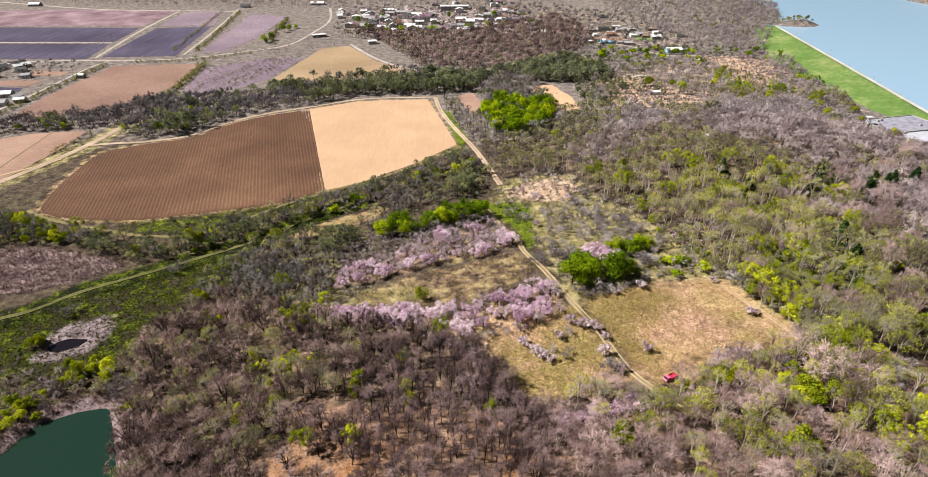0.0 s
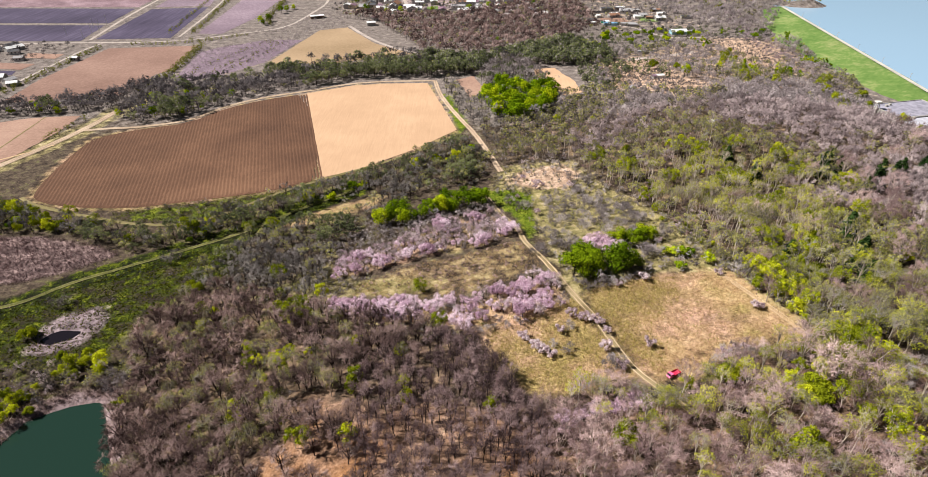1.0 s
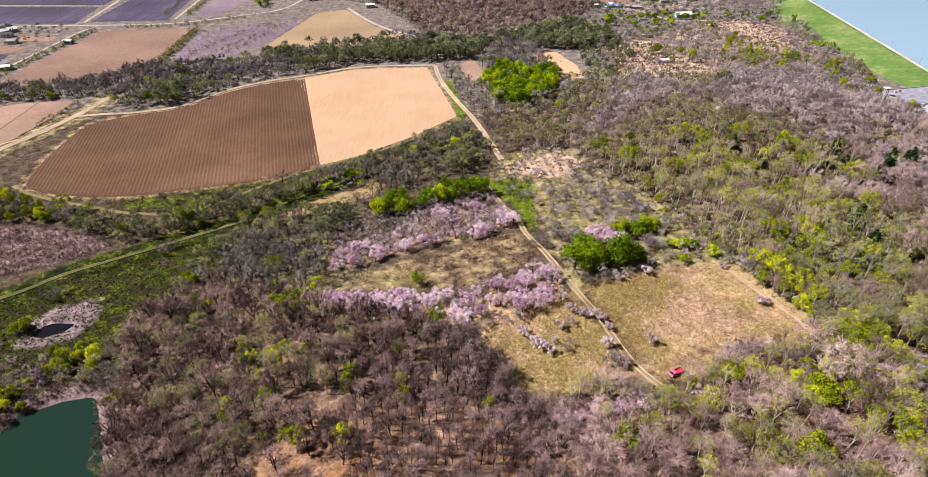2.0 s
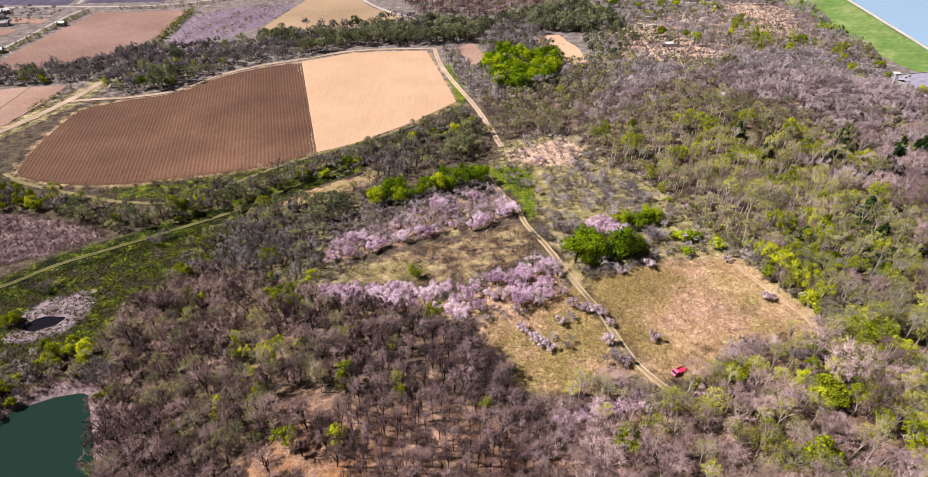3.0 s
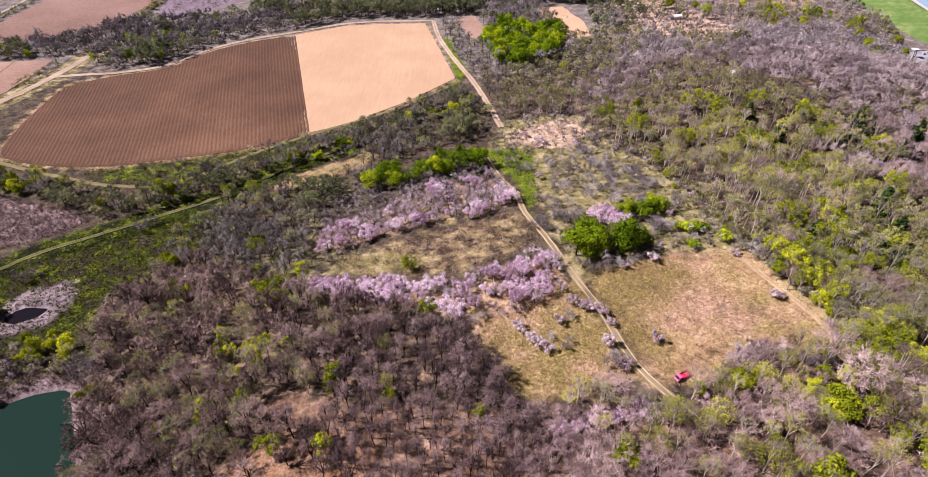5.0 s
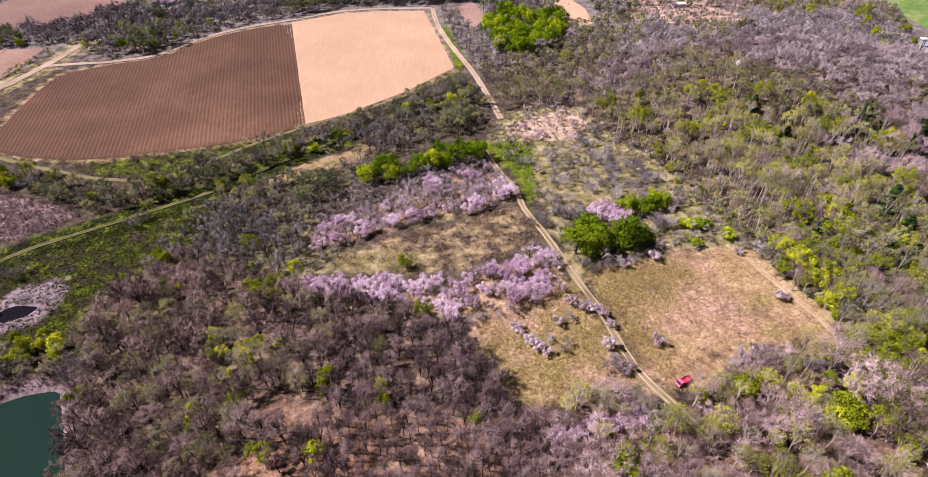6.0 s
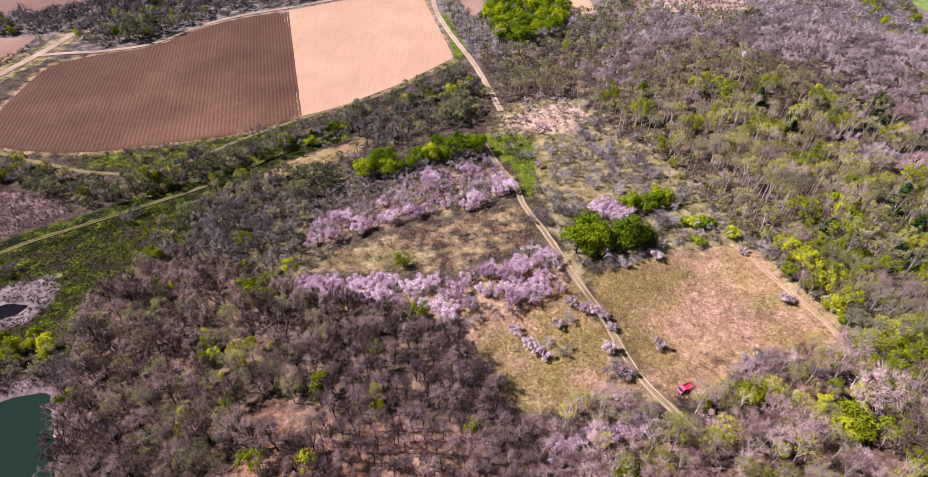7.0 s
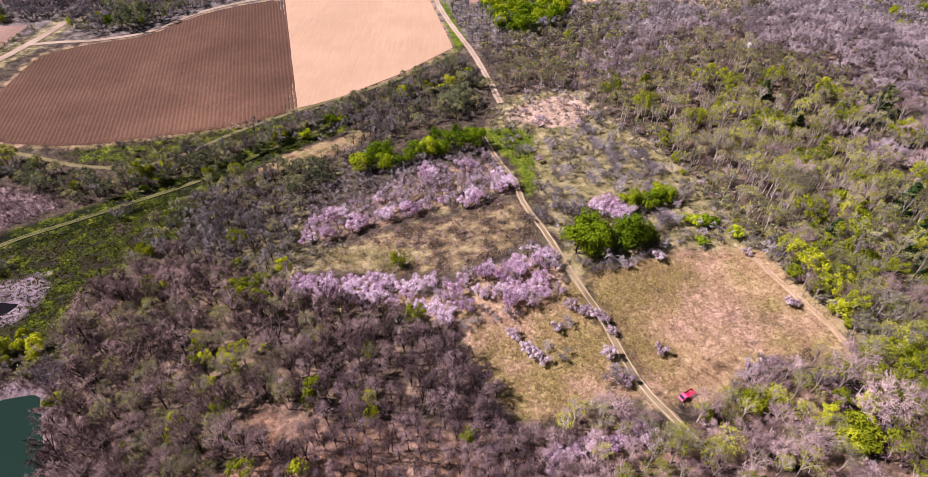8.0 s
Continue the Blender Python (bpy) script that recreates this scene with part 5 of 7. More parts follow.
# joined kinds for far growth
J_BARE = [lump(bare(RG, h, r, 1)[:2]) for h, r in ((10, 4.1), (9, 3.9), (11.5, 4.1), (8, 3.6))]
J_BARE_FINE = [lump(bare(RG, h, r, 1, 0.02, thick=0.95, fineness=1.7)[:2]) for h, r in ((10, 4.2), (9, 3.9), (11.5, 4.1), (8, 3.7))]
J_BARE_FAR = [lump(bare(RG, h, r, 2)[:2]) for h, r in ((10, 4.4), (9, 4.2), (11.5, 4.2), (8, 4.0))]
J_BUD = [lump(budding(RG, h, r, 1)) for h, r in ((13, 3.6), (11, 3.6), (14.5, 3.4), (9.5, 3.4))]
J_BUD_FAR = [lump(budding(RG, h, r, 2)) for h, r in ((12, 3.4), (10, 3.4), (9, 3.2))]
J_HEDGE = [lump(hedge_tree(RG, h, r, 1)) for h, r in ((9, 4.0), (7.5, 3.8), (10, 4.0))]
J_HEDGE_FAR = [lump(hedge_tree(RG, h, r, 2)) for h, r in ((9, 3.8), (7.5, 3.6))]
J_HEDGEROW = [lump(bushy(RG, h, r)) for h, r in ((4.2, 3.0), (3.2, 2.6), (5.0, 3.2))]
J_LEAF_FAR = [lump(broadleaf(RG, h, r, 2)) for h, r in ((9, 3.8), (7.5, 3.6), (6, 3.2))]
J_SHRUB = [lump(shrub(RG, h, r, 1)) for h, r in ((2.8, 2.0), (2.2, 1.8), (3.4, 2.2))]
J_SHRUB_FAR = [lump(shrub(RG, h, r, 2)) for h, r in ((3.0, 2.4), (3.8, 2.6))]
J_BUDSHRUB = [lump(shrub(RG, h, r, 1, 45)) for h, r in ((2.8, 2.0), (3.6, 2.2))]


def share(spots, seed, *parts, patchy=0.0, tend=(0.0, 0.0, 0.0)):
    """Deals the spots out in the given shares; patchy: how far one kind keeps together in drifts; tend: a trend over the plan."""
    rng = np.random.default_rng(seed)
    u = rng.uniform(0, 1, len(spots))
    if patchy:
        x, y = spots[:, 0], spots[:, 1]
        drift = np.sin(x * 0.071 + 1.7 * np.sin(y * 0.033 + seed)) + np.sin(y * 0.058 + 1.3 * np.sin(x * 0.041 + 2 * seed)) + 0.6 * np.sin((x + y) * 0.15 + seed)
        u = (np.argsort(np.argsort(u + patchy * drift + tend[0] * (x - 150) + tend[1] * (y - 250) + tend[2])) + 0.5) / max(1, len(u))
    edges = np.cumsum((0,) + parts)
    return [spots[(u >= a) & (u < b)] for a, b in zip(edges, edges[1:])]


# knoll: mostly leafless wood over leaf litter, a stand of slim poles and an upright lilac-grey stand
k_bare, k_bud, k_shrub, k_lit = share(np.concatenate([scatter(KNOLL, 4.05, 21, clear=[KNOLL_FLOOR, POLES, UPRIGHT, GLADE]), scatter(KNOLL_FLOOR, 5.6, 20, clear=[POLES, UPRIGHT, GLADE]), scatter(GLADE, 4.6, 15)]), 1, 0.71, 0.19, 0.06, 0.04, patchy=0.12)
plant_out(SLIM, scatter(POLES, 3.6, 19, clear=[UPRIGHT]), 18, "slim trees of the knoll wood", 0.8, 1.15)
plant_out(UPRIGHTS, scatter(UPRIGHT, 3.6, 17), 16, "upright trees on the side of the knoll", 0.8, 1.15)
near, rest = split(k_bare, 170, (-20, 60))
plant_out(BARE, near, 22, "trees of the knoll wood", 0.75, 1.15)
wood_of("knoll_wood", J_BARE_FINE, rest, [M_BARK, M_KNOLLTWIG], "leafless grey-brown wood on the side of a knoll", 23, 0.75, 1.1)
plant_out(BUD, k_bud[:68], 24, "budding trees of the knoll wood", 0.6, 0.85)
plant_out(SHRUB, k_shrub[:30], 25, "shrubs of the knoll wood")
plant_out(LIT, k_lit[:14], 26, "leafing trees of the knoll wood", 0.6, 0.95)

# front strip: pale and budding trees on the near slope
f_pale, f_bud, f_lit, f_shrub = share(scatter(FRONT, 4.9, 31, clear=[KNOLL]), 2, 0.36, 0.38, 0.10, 0.16, patchy=0.35, tend=(0.012, 0.0, 0.0))
plant_out(PALE, f_pale, 32, "pale trees of the front slope", 0.7, 1.05)
plant_out(TALL + BUD[:2] + LEAFY[:1], f_bud, 33, "budding trees of the front slope", 0.65, 0.95)
plant_out(LIT, f_lit, 34, "leafing trees of the front slope", 0.9, 1.3)
plant_out(SHRUB, f_shrub, 35, "shrubs of the front slope", 1.0, 1.7)
wood_of("front_brush", J_SHRUB, scatter(FRONT, 4.6, 36, 0.6), [M_BARK, M_PALETWIG], "pale lilac leafless brush on the front slope", 37, 0.8, 1.5)
wood_of("forest_brush", J_SHRUB, scatter(FOREST, 12.5, 49, 0.6, clear=[GROVE, CLAY]), [M_BARK, M_PALETWIG], "pale leafless brush under the hillside forest", 50, 0.8, 1.5)

# hillside forest: greener towards the meadow, lilac and leafless higher up
HILLTREND = (0.008, 0.002, 0.0)
h_bud, h_lit, h_pale, h_bare = share(scatter(FOREST, 5.1, 41, clear=[FRONT, GROVE, CLAY, TALL_STAND]), 3, 0.35, 0.05, 0.16, 0.44, patchy=0.45, tend=HILLTREND)
plant_out(TALL, scatter(TALL_STAND, 5.9, 38), 39, "tall pale trees of the hillside forest", 0.8, 1.15)
wood_of("stand_brush", J_BARE_FINE, scatter(TALL_STAND, 6.4, 59), [M_LILACBARK, M_TWIG], "low leafless growth between tall pale trees", 58, 0.4, 0.62)
near, rest = split(h_bud, 40, (90, 100))
plant_out(BUD, near, 42, "budding trees of the hillside forest", 0.75, 1.1)
wood_of("budding_forest", J_BUD, rest[rest[:, 1] < 350], [M_PALEBARK, M_GREYTWIG, M_BUD], "hillside forest in thin yellow-green bud", 43, 0.65, 1.05)
wood_of("budding_forest", J_BUD_FAR, rest[rest[:, 1] >= 350], [M_LILACBARK, M_BELTTWIG, M_BUD], "far hillside forest in thin yellow-green bud", 47, 0.65, 1.05)
near, rest = split(h_pale, 50, (90, 100))
plant_out(PALE, near, 44, "pale trees of the hillside forest", 0.8, 1.1)
rest = np.concatenate([h_bare, rest])
wood_of("bare_forest", J_BARE_FINE, rest[rest[:, 1] < 270], [M_LILACBARK, M_TWIG], "leafless mauve-grey forest on a hillside", 69, 0.7, 1.1)
wood_of("bare_forest", J_BARE, rest[(rest[:, 1] >= 270) & (rest[:, 1] < 375)], [M_LILACBARK, M_TWIG], "leafless mauve-grey forest on a hillside", 45, 0.7, 1.1)
wood_of("bare_forest", J_BARE_FAR, rest[rest[:, 1] >= 375], [M_BARK, M_HAZEDTWIG], "leafless mauve-grey forest on a far hillside", 48, 0.7, 1.1)
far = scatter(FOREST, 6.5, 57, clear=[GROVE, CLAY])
wood_of("far_understorey", J_SHRUB_FAR, far[far[:, 1] > 330], [M_BARK, M_HAZEDTWIG], "mauve leafless understorey of a far hillside", 53, 1.0, 1.8)
near, rest = split(h_lit, 24, (90, 100))
plant_out(LIT, near, 46, "leafing trees of the hillside forest", 0.9, 1.3)

# grey scrub between the knoll and the valley
s_bare, s_shrub, s_bud, s_grn = share(scatter(SCRUB_W, 3.7, 51, clear=[ROW_A, ROW_B, BANK_STRIP]), 4, 0.40, 0.22, 0.12, 0.26, patchy=0.35)
wood_of("grey_scrub", J_BARE_FINE, s_bare, [M_BARK, M_GREYTWIG], "grey leafless scrub wood", 52, 0.55, 0.95)
wood_of("scrub_bushes", J_SHRUB, s_shrub, [M_BARK, M_SHRUB], "grey leafless bushes", 54, 0.9, 1.5)
wood_of("green_scrub", J_BUDSHRUB + J_HEDGE[:1], s_grn, [M_BARK, M_GREYTWIG, M_DKGREEN], "dull green scrub wood", 56, 0.7, 1.05)
wood_of("budding_scrub", J_BUD, s_bud, [M_BARK, M_GREYTWIG, M_BUD], "scrub in yellow-green bud", 55, 0.55, 0.85)

# valley strip beside the tracks
v_leaf, v_bare, v_shrub, v_bud, v_lit = share(scatter(STRIP, 3.9, 61, 0.8, clear=[BANK_STRIP]), 5, 0.07, 0.27, 0.24, 0.30, 0.12, patchy=0.25)
wood_of("valley_trees", J_BARE, v_bare, [M_BARK, M_GREYTWIG], "leafless grey trees beside a valley track", 62, 0.6, 1.0)
wood_of("valley_bushes", J_BUDSHRUB, v_shrub, [M_BARK, M_GREYTWIG, M_BUD], "budding bushes beside a valley track", 63, 0.9, 1.6)
wood_of("valley_budding", J_HEDGE, v_bud, [M_BARK, M_BELTTWIG, M_DKGREEN], "dull green budding trees beside a valley track", 64, 0.6, 1.0)
wood_of("valley_olive", J_BUD, v_lit, [M_BARK, M_GREYTWIG, M_BUD], "olive budding trees beside a valley track", 67, 0.55, 0.8)
plant_out(YBUSH + BUSH, v_leaf[:36], 65, "green bushes of the valley", 1.0, 1.8)

# tree belt behind the fields
b_leaf, b_bud, b_brt, b_bare = share(scatter(BELT, 4.5, 71, 1.5, clear=[GROVE]), 6, 0.44, 0.16, 0.06, 0.34, patchy=0.3, tend=(-0.004, 0.0, 0.0))
wood_of("tree_belt", J_HEDGE, b_leaf[b_leaf[:, 1] < 520], [M_BARK, M_GREYTWIG, M_DKGREEN], "grey-green tree belt behind the fields", 72, 0.85, 1.4)
wood_of("tree_belt", J_HEDGE_FAR, b_leaf[b_leaf[:, 1] >= 520], [M_BARK, M_GREYTWIG, M_DKGREEN], "grey-green tree belt behind the fields", 72, 0.85, 1.4)
wood_of("bare_belt", J_BARE_FAR, b_bare, [M_BARK, M_BELTTWIG], "leafless grey trees of the belt", 73, 0.8, 1.2)
wood_of("budding_belt", J_BUD_FAR, b_bud, [M_BARK, M_BELTTWIG, M_BUD], "budding trees of the belt", 74, 0.5, 0.85)
plant_out(GREEN_FAR, b_brt[:24], 75, "bright green trees of the belt", 0.7, 1.1)

# bright grove
g_brt, g_oth, g_grn = share(scatter(GROVE, 5.4, 81, 1.0), 7, 0.68, 0.18, 0.14)
plant_out(GREEN_FAR, g_brt[:84], 82, "bright green grove", 1.1, 1.75)
wood_of("grove_bare", J_BARE, np.concatenate([g_oth, g_brt[84:]]), [M_BARK, M_SHRUB], "leafless trees in the grove", 83)
wood_of("grove_dull", J_HEDGE, g_grn, [M_BARK, M_GREYTWIG, M_DKGREEN], "dull green trees in the grove", 84, 0.8, 1.2)

# woods and scrub in the distance
r_leaf, r_shrub, r_bare, r_bud = share(scatter(R_SCRUB, 5.2, 91, 2.0, clear=[CLAY, CLAY_B, CLAY_C]), 8, 0.04, 0.27, 0.43, 0.26, patchy=0.4)
wood_of("scrub_hill", J_BARE_FAR, r_bare, [M_BARK, M_HAZEDTWIG], "leafless mauve scrub wood", 92, 0.6, 0.95)
wood_of("scrub_hill_bushes", J_SHRUB_FAR, r_shrub, [M_BARK, M_HAZEDTWIG], "low leafless mauve scrub", 93, 0.8, 1.5)
wood_of("scrub_hill_budding", J_BUD_FAR, r_bud, [M_BARK, M_BELTTWIG, M_BUD], "budding scrub wood", 94, 0.5, 0.9)
wood_of("scrub_hill_green", J_LEAF_FAR, r_leaf, [M_BARK, M_GREYTWIG, M_GREEN], "scattered bright green trees", 95, 0.6, 1.1)
for poly, seed, nm, gap in ((FARWOOD, 101, "far_wood", 5.8), (FARWOOD_R, 104, "lakeside_wood", 7.9), (BACKWOOD, 107, "horizon_wood", 12.5)):
    w_bare, w_bud = share(scatter(poly, gap, seed, 2.0), seed, 0.84, 0.16)
    wood_of(nm, J_BARE_FAR, w_bare, [M_BARK, M_KNOLLTWIG if nm == "far_wood" else M_HAZEDTWIG], "distant leafless brown wood", seed + 1, 0.8, 1.15)
    wood_of(nm + "_budding", J_BUD_FAR, w_bud, [M_BARK, M_BELTTWIG, M_BUD], "distant budding trees", seed + 2, 0.6, 0.95)

toe = np.array([tuple(DAM_O + DAM_U * t + DAM_S * (66 + 9 * math.sin(0.7 * t) + 5 * math.sin(2.3 * t))) for t in np.arange(-40, 320, 1.1)])
wood_of("lilac_brush", J_SHRUB_FAR, toe, [M_BARK, M_LILAC], "lilac leafless brush along the toe of the dam", 166, 0.7, 1.4)

# orchard rows in blossom
BLOOM = [(-55, 206), (-49, 209), (-34, 215), (-26, 218), (-15, 223), (-3, 224), (9, 228), (22, 235), (20, 246), (-30, 236), (-12, 254), (8, 259), (-46, 224)]
for poly, seed, gap, share_full in ((ROW_A, 111, 3.8, 0.17), (ROW_B, 121, 4.0, 0.60)):
    spots = scatter(poly, gap, seed, 0.6)
    if poly is ROW_A:
        gone = np.min([np.hypot(spots[:, 0] - x, spots[:, 1] - y) for x, y in BLOOM], axis=0)
        lit = gone + np.random.default_rng(seed).normal(0, 2.0, len(spots)) < 4.2
        o_full = spots[lit]
        o_thin, o_shrub = share(spots[~lit], seed, 0.66, 0.34)
    else:
        o_full, o_thin, o_shrub = share(spots, seed, share_full, 0.62 * (1 - share_full), 0.38 * (1 - share_full), patchy=0.2)
    plant_out(PINK[:2], o_full, seed + 1, "blossoming orchard trees", 0.85, 1.3)
    plant_out(PINK[2:], o_thin, seed + 2, "fading orchard trees", 0.9, 1.3)
    plant_out(SHRUB, o_shrub, seed + 3, "orchard shrubs", 0.9, 1.3)
r_shr, r_bud = share(scatter(SCRUB_R, 4.9, 131, 0.5), 9, 0.62, 0.24, patchy=0.3)
plant_out(SHRUB, r_shr, 132, "shrubs beside the orchard path", 1.1, 1.9)
wood_of("path_scrub", J_BUDSHRUB, r_bud, [M_BARK, M_GREYTWIG, M_BUD], "budding scrub beside the orchard path", 133)


# reedy side of the pond, and sunny leafing edge of the forest
p_shr, p_yel, p_bare = share(scatter(POND_SIDE, 3.8, 171, 0.5), 12, 0.55, 0.2, 0.25)
wood_of("pond_scrub", J_BUDSHRUB, p_shr, [M_BARK, M_GREYTWIG, M_BUD], "budding scrub beside the pond", 172, 0.8, 1.5)
plant_out(YBUSH, p_yel[:14], 173, "yellow-green bushes beside the pond", 0.7, 1.1)
wood_of("pond_trees", J_BARE, p_bare, [M_BARK, M_TWIG], "leafless trees beside the pond", 174, 0.35, 0.6)
y_lit, y_bush = share(scatter(SUNNY, 8.5, 175), 13, 0.55, 0.45)
plant_out(LEAFY, y_lit, 176, "leafing trees of the forest edge", 0.75, 1.05)
plant_out(YBUSH, y_bush, 177, "yellow-green bushes of the forest edge", 1.0, 1.5)
e_shr, e_bud, e_pink = share(scatter(EDGE, 4.9, 182, 0.5, clear=[SCRUB_R, ORCH_C]), 14, 0.62, 0.22, 0.06, patchy=0.3)
wood_of("meadow_scrub", J_SHRUB, e_shr, [M_BARK, M_SHRUB], "grey leafless scrub round the meadow", 183, 1.0, 2.0)
wood_of("meadow_bud_scrub", J_BUDSHRUB, e_bud, [M_BARK, M_GREYTWIG, M_BUD], "budding scrub round the meadow", 184, 0.6, 1.1)
plant_out(WHITE, e_pink, 185, "blossoming bushes of the meadow", 0.7, 1.1)
l_bare, l_shr, l_bud = share(scatter(LANE_SIDE, 4.6, 186, 0.8), 15, 0.42, 0.38, 0.2)
wood_of("lane_trees", J_BARE, l_bare, [M_BARK, M_GREYTWIG], "grey leafless trees beside the lane", 187, 0.5, 0.8)
wood_of("lane_bushes", J_SHRUB, l_shr, [M_BARK, M_GREYTWIG], "grey leafless bushes beside the lane", 188, 0.9, 1.5)
wood_of("lane_budding", J_BUD, l_bud, [M_BARK, M_GREYTWIG, M_BUD], "budding trees beside the lane", 189, 0.4, 0.7)
v_b, v_s, v_g = share(scatter(VILLAGE, 7.4, 190, 2.0), 16, 0.4, 0.4, 0.2)
wood_of("village_trees", J_BARE_FAR, v_b, [M_BARK, M_BELTTWIG], "leafless garden trees of the village", 191, 0.5, 0.9)
wood_of("village_bushes", J_SHRUB_FAR, v_s, [M_BARK, M_BELTTWIG], "garden bushes of the village", 192, 0.5, 1.0)
wood_of("village_budding", J_BUD_FAR, v_g, [M_BARK, M_BELTTWIG, M_BUD], "budding garden trees of the village", 193, 0.4, 0.8)
for k, (line, gap_, size_) in enumerate(HEDGES):
    H_ = np.array(dense(line, gap_))
    H_ = H_ + np.random.default_rng(200 + k).normal(0, 1.0, H_.shape)
    wood_of("hedgerow", J_HEDGEROW if k < 5 else J_SHRUB_FAR + J_HEDGEROW, H_, [M_BARK, M_BELTTWIG, M_HEDGE], "low budding hedgerow between fields", 210 + k, size_ * 1.1, size_ * 2.0)
rim = np.array(dense([(100, 194), (103, 184), (107, 168), (111, 155), (113, 146)], 1.5))
rim = np.concatenate([rim + np.random.default_rng(230 + k_).normal(0, 1.1, rim.shape) + (3.0 * k_ + 2.0, 0.6 * k_) for k_ in range(3)])
e_grey, e_olive = share(rim, 22, 0.5, 0.5)
wood_of("edge_bushes", J_SHRUB, e_grey, [M_BARK, M_SHRUB], "grey leafless bushes along the meadow edge", 231, 1.0, 1.7)
wood_of("edge_budding", J_BUDSHRUB, e_olive, [M_BARK, M_GREYTWIG, M_BUD], "olive budding bushes along the meadow edge", 232, 0.9, 1.6)
q_shr, q_yel = share(scatter(FOREST_EDGE, 3.2, 196, 0.3), 17, 0.72, 0.28)
wood_of("forest_edge_scrub", J_BUDSHRUB, q_shr, [M_BARK, M_GREYTWIG, M_BUD], "budding scrub along the forest edge", 197, 0.7, 1.4)
plant_out(YBUSH, q_yel[:16], 198, "yellow-green bushes of the forest edge", 0.5, 0.9)
wood_of("grey_green_wood", J_HEDGE_FAR, scatter(GREEN_SIDE, 6.4, 233, 1.0), [M_BARK, M_BELTTWIG, M_DKGREEN], "grey-green wood beside the small tan field", 234, 0.5, 1.0)
wood_of("farm_trees", J_BARE_FAR, scatter([(-475, 615), (-390, 612), (-386, 556), (-440, 540), (-475, 560)], 9.0, 237, 1.5), [M_BARK, M_BELTTWIG], "leafless garden trees of the farms in the plain", 238, 0.35, 0.7)
wood_of("yard_bushes", J_HEDGEROW, scatter([(133, 500), (150, 545), (182, 520), (170, 470)], 7.0, 235, 1.0), [M_BARK, M_BELTTWIG, M_DKGREEN], "green bushes round a hut", 236, 0.7, 1.3)
t_shr, t_hed, t_yel = share(scatter(SETTLE, 6.5, 203, 1.0), 18, 0.5, 0.42, 0.08)
wood_of("settlement_scrub", J_SHRUB_FAR, t_shr, [M_BARK, M_BELTTWIG], "leafless scrub before the settlement", 204, 0.8, 1.4)
wood_of("settlement_trees", J_HEDGE_FAR, t_hed, [M_BARK, M_BELTTWIG, M_DKGREEN], "dull green trees before the settlement", 205, 0.4, 0.8)
plant_out(BUSH, t_yel, 206, "green bushes before the settlement", 1.5, 2.4)
a_shr = scatter(ORCH_A, 3.3, 215, 0.5, 0.7)
wood_of("clearing_shrubs", J_SHRUB, a_shr, [M_BARK, M_PALETWIG], "low brown shrubs in an orchard clearing", 216, 0.4, 0.8)
o_shr, o_bud = share(scatter(ORCH_GAP, 3.2, 207, 0.3, clear=[ROW_A, ROW_B, ORCH_A]), 19, 0.75, 0.25)
wood_of("orchard_scrub", J_SHRUB, o_shr, [M_BARK, M_SHRUB], "grey leafless scrub between orchard rows", 208, 0.7, 1.3)
wood_of("orchard_bud_scrub", J_BUDSHRUB, o_bud, [M_BARK, M_GREYTWIG, M_BUD], "budding scrub between orchard rows", 209, 0.7, 1.2)
w_shr, w_bare = share(scatter(WILLOW_GAP, 3.2, 221, 0.3, clear=[ROW_A]), 20, 0.7, 0.3)
wood_of("willow_scrub", J_SHRUB, w_shr, [M_BARK, M_SHRUB], "grey leafless scrub below the willows", 222, 0.9, 1.6)
wood_of("willow_bare", J_BARE, w_bare, [M_BARK, M_SHRUB], "grey leafless saplings below the willows", 223, 0.35, 0.6)
SPIT = scatter([(398, 768), (440, 764), (436, 780), (412, 786), (396, 780)], 4.6, 230)
wood_of("spit_trees", J_HEDGE_FAR, SPIT, [M_BARK, M_BELTTWIG, M_BUD], "budding trees on a spit in the reservoir", 224, 0.4, 0.7)
c_shr = scatter(F_BARE, 6.0, 178, 0.5, 0.35)
wood_of("clearing_brush", J_SHRUB, c_shr, [M_BARK, M_GREYTWIG], "leafless brush in a reddish clearing", 179, 0.5, 0.9)
y_shr = np.concatenate([scatter(p_, g_, 194, 0.5, 0.6) for p_, g_ in ((CLAY, 4.2), (CLAY_B, 3.8), (CLAY_C, 3.8))])
wood_of("clay_brush", J_SHRUB_FAR, y_shr, [M_BARK, M_BELTTWIG], "leafless brush on bare reddish ground", 195, 0.7, 1.3)
wood_of("fallow_brush", J_SHRUB_FAR, np.concatenate([scatter(FALLOW_N, 5.0, 225, 1.0, 0.7), scatter(F_STRIP, 3.7, 226, 0.6, 0.6)]), [M_BARK, M_HAZEDTWIG], "pale leafless brush on fallow ground", 227, 0.5, 1.1)
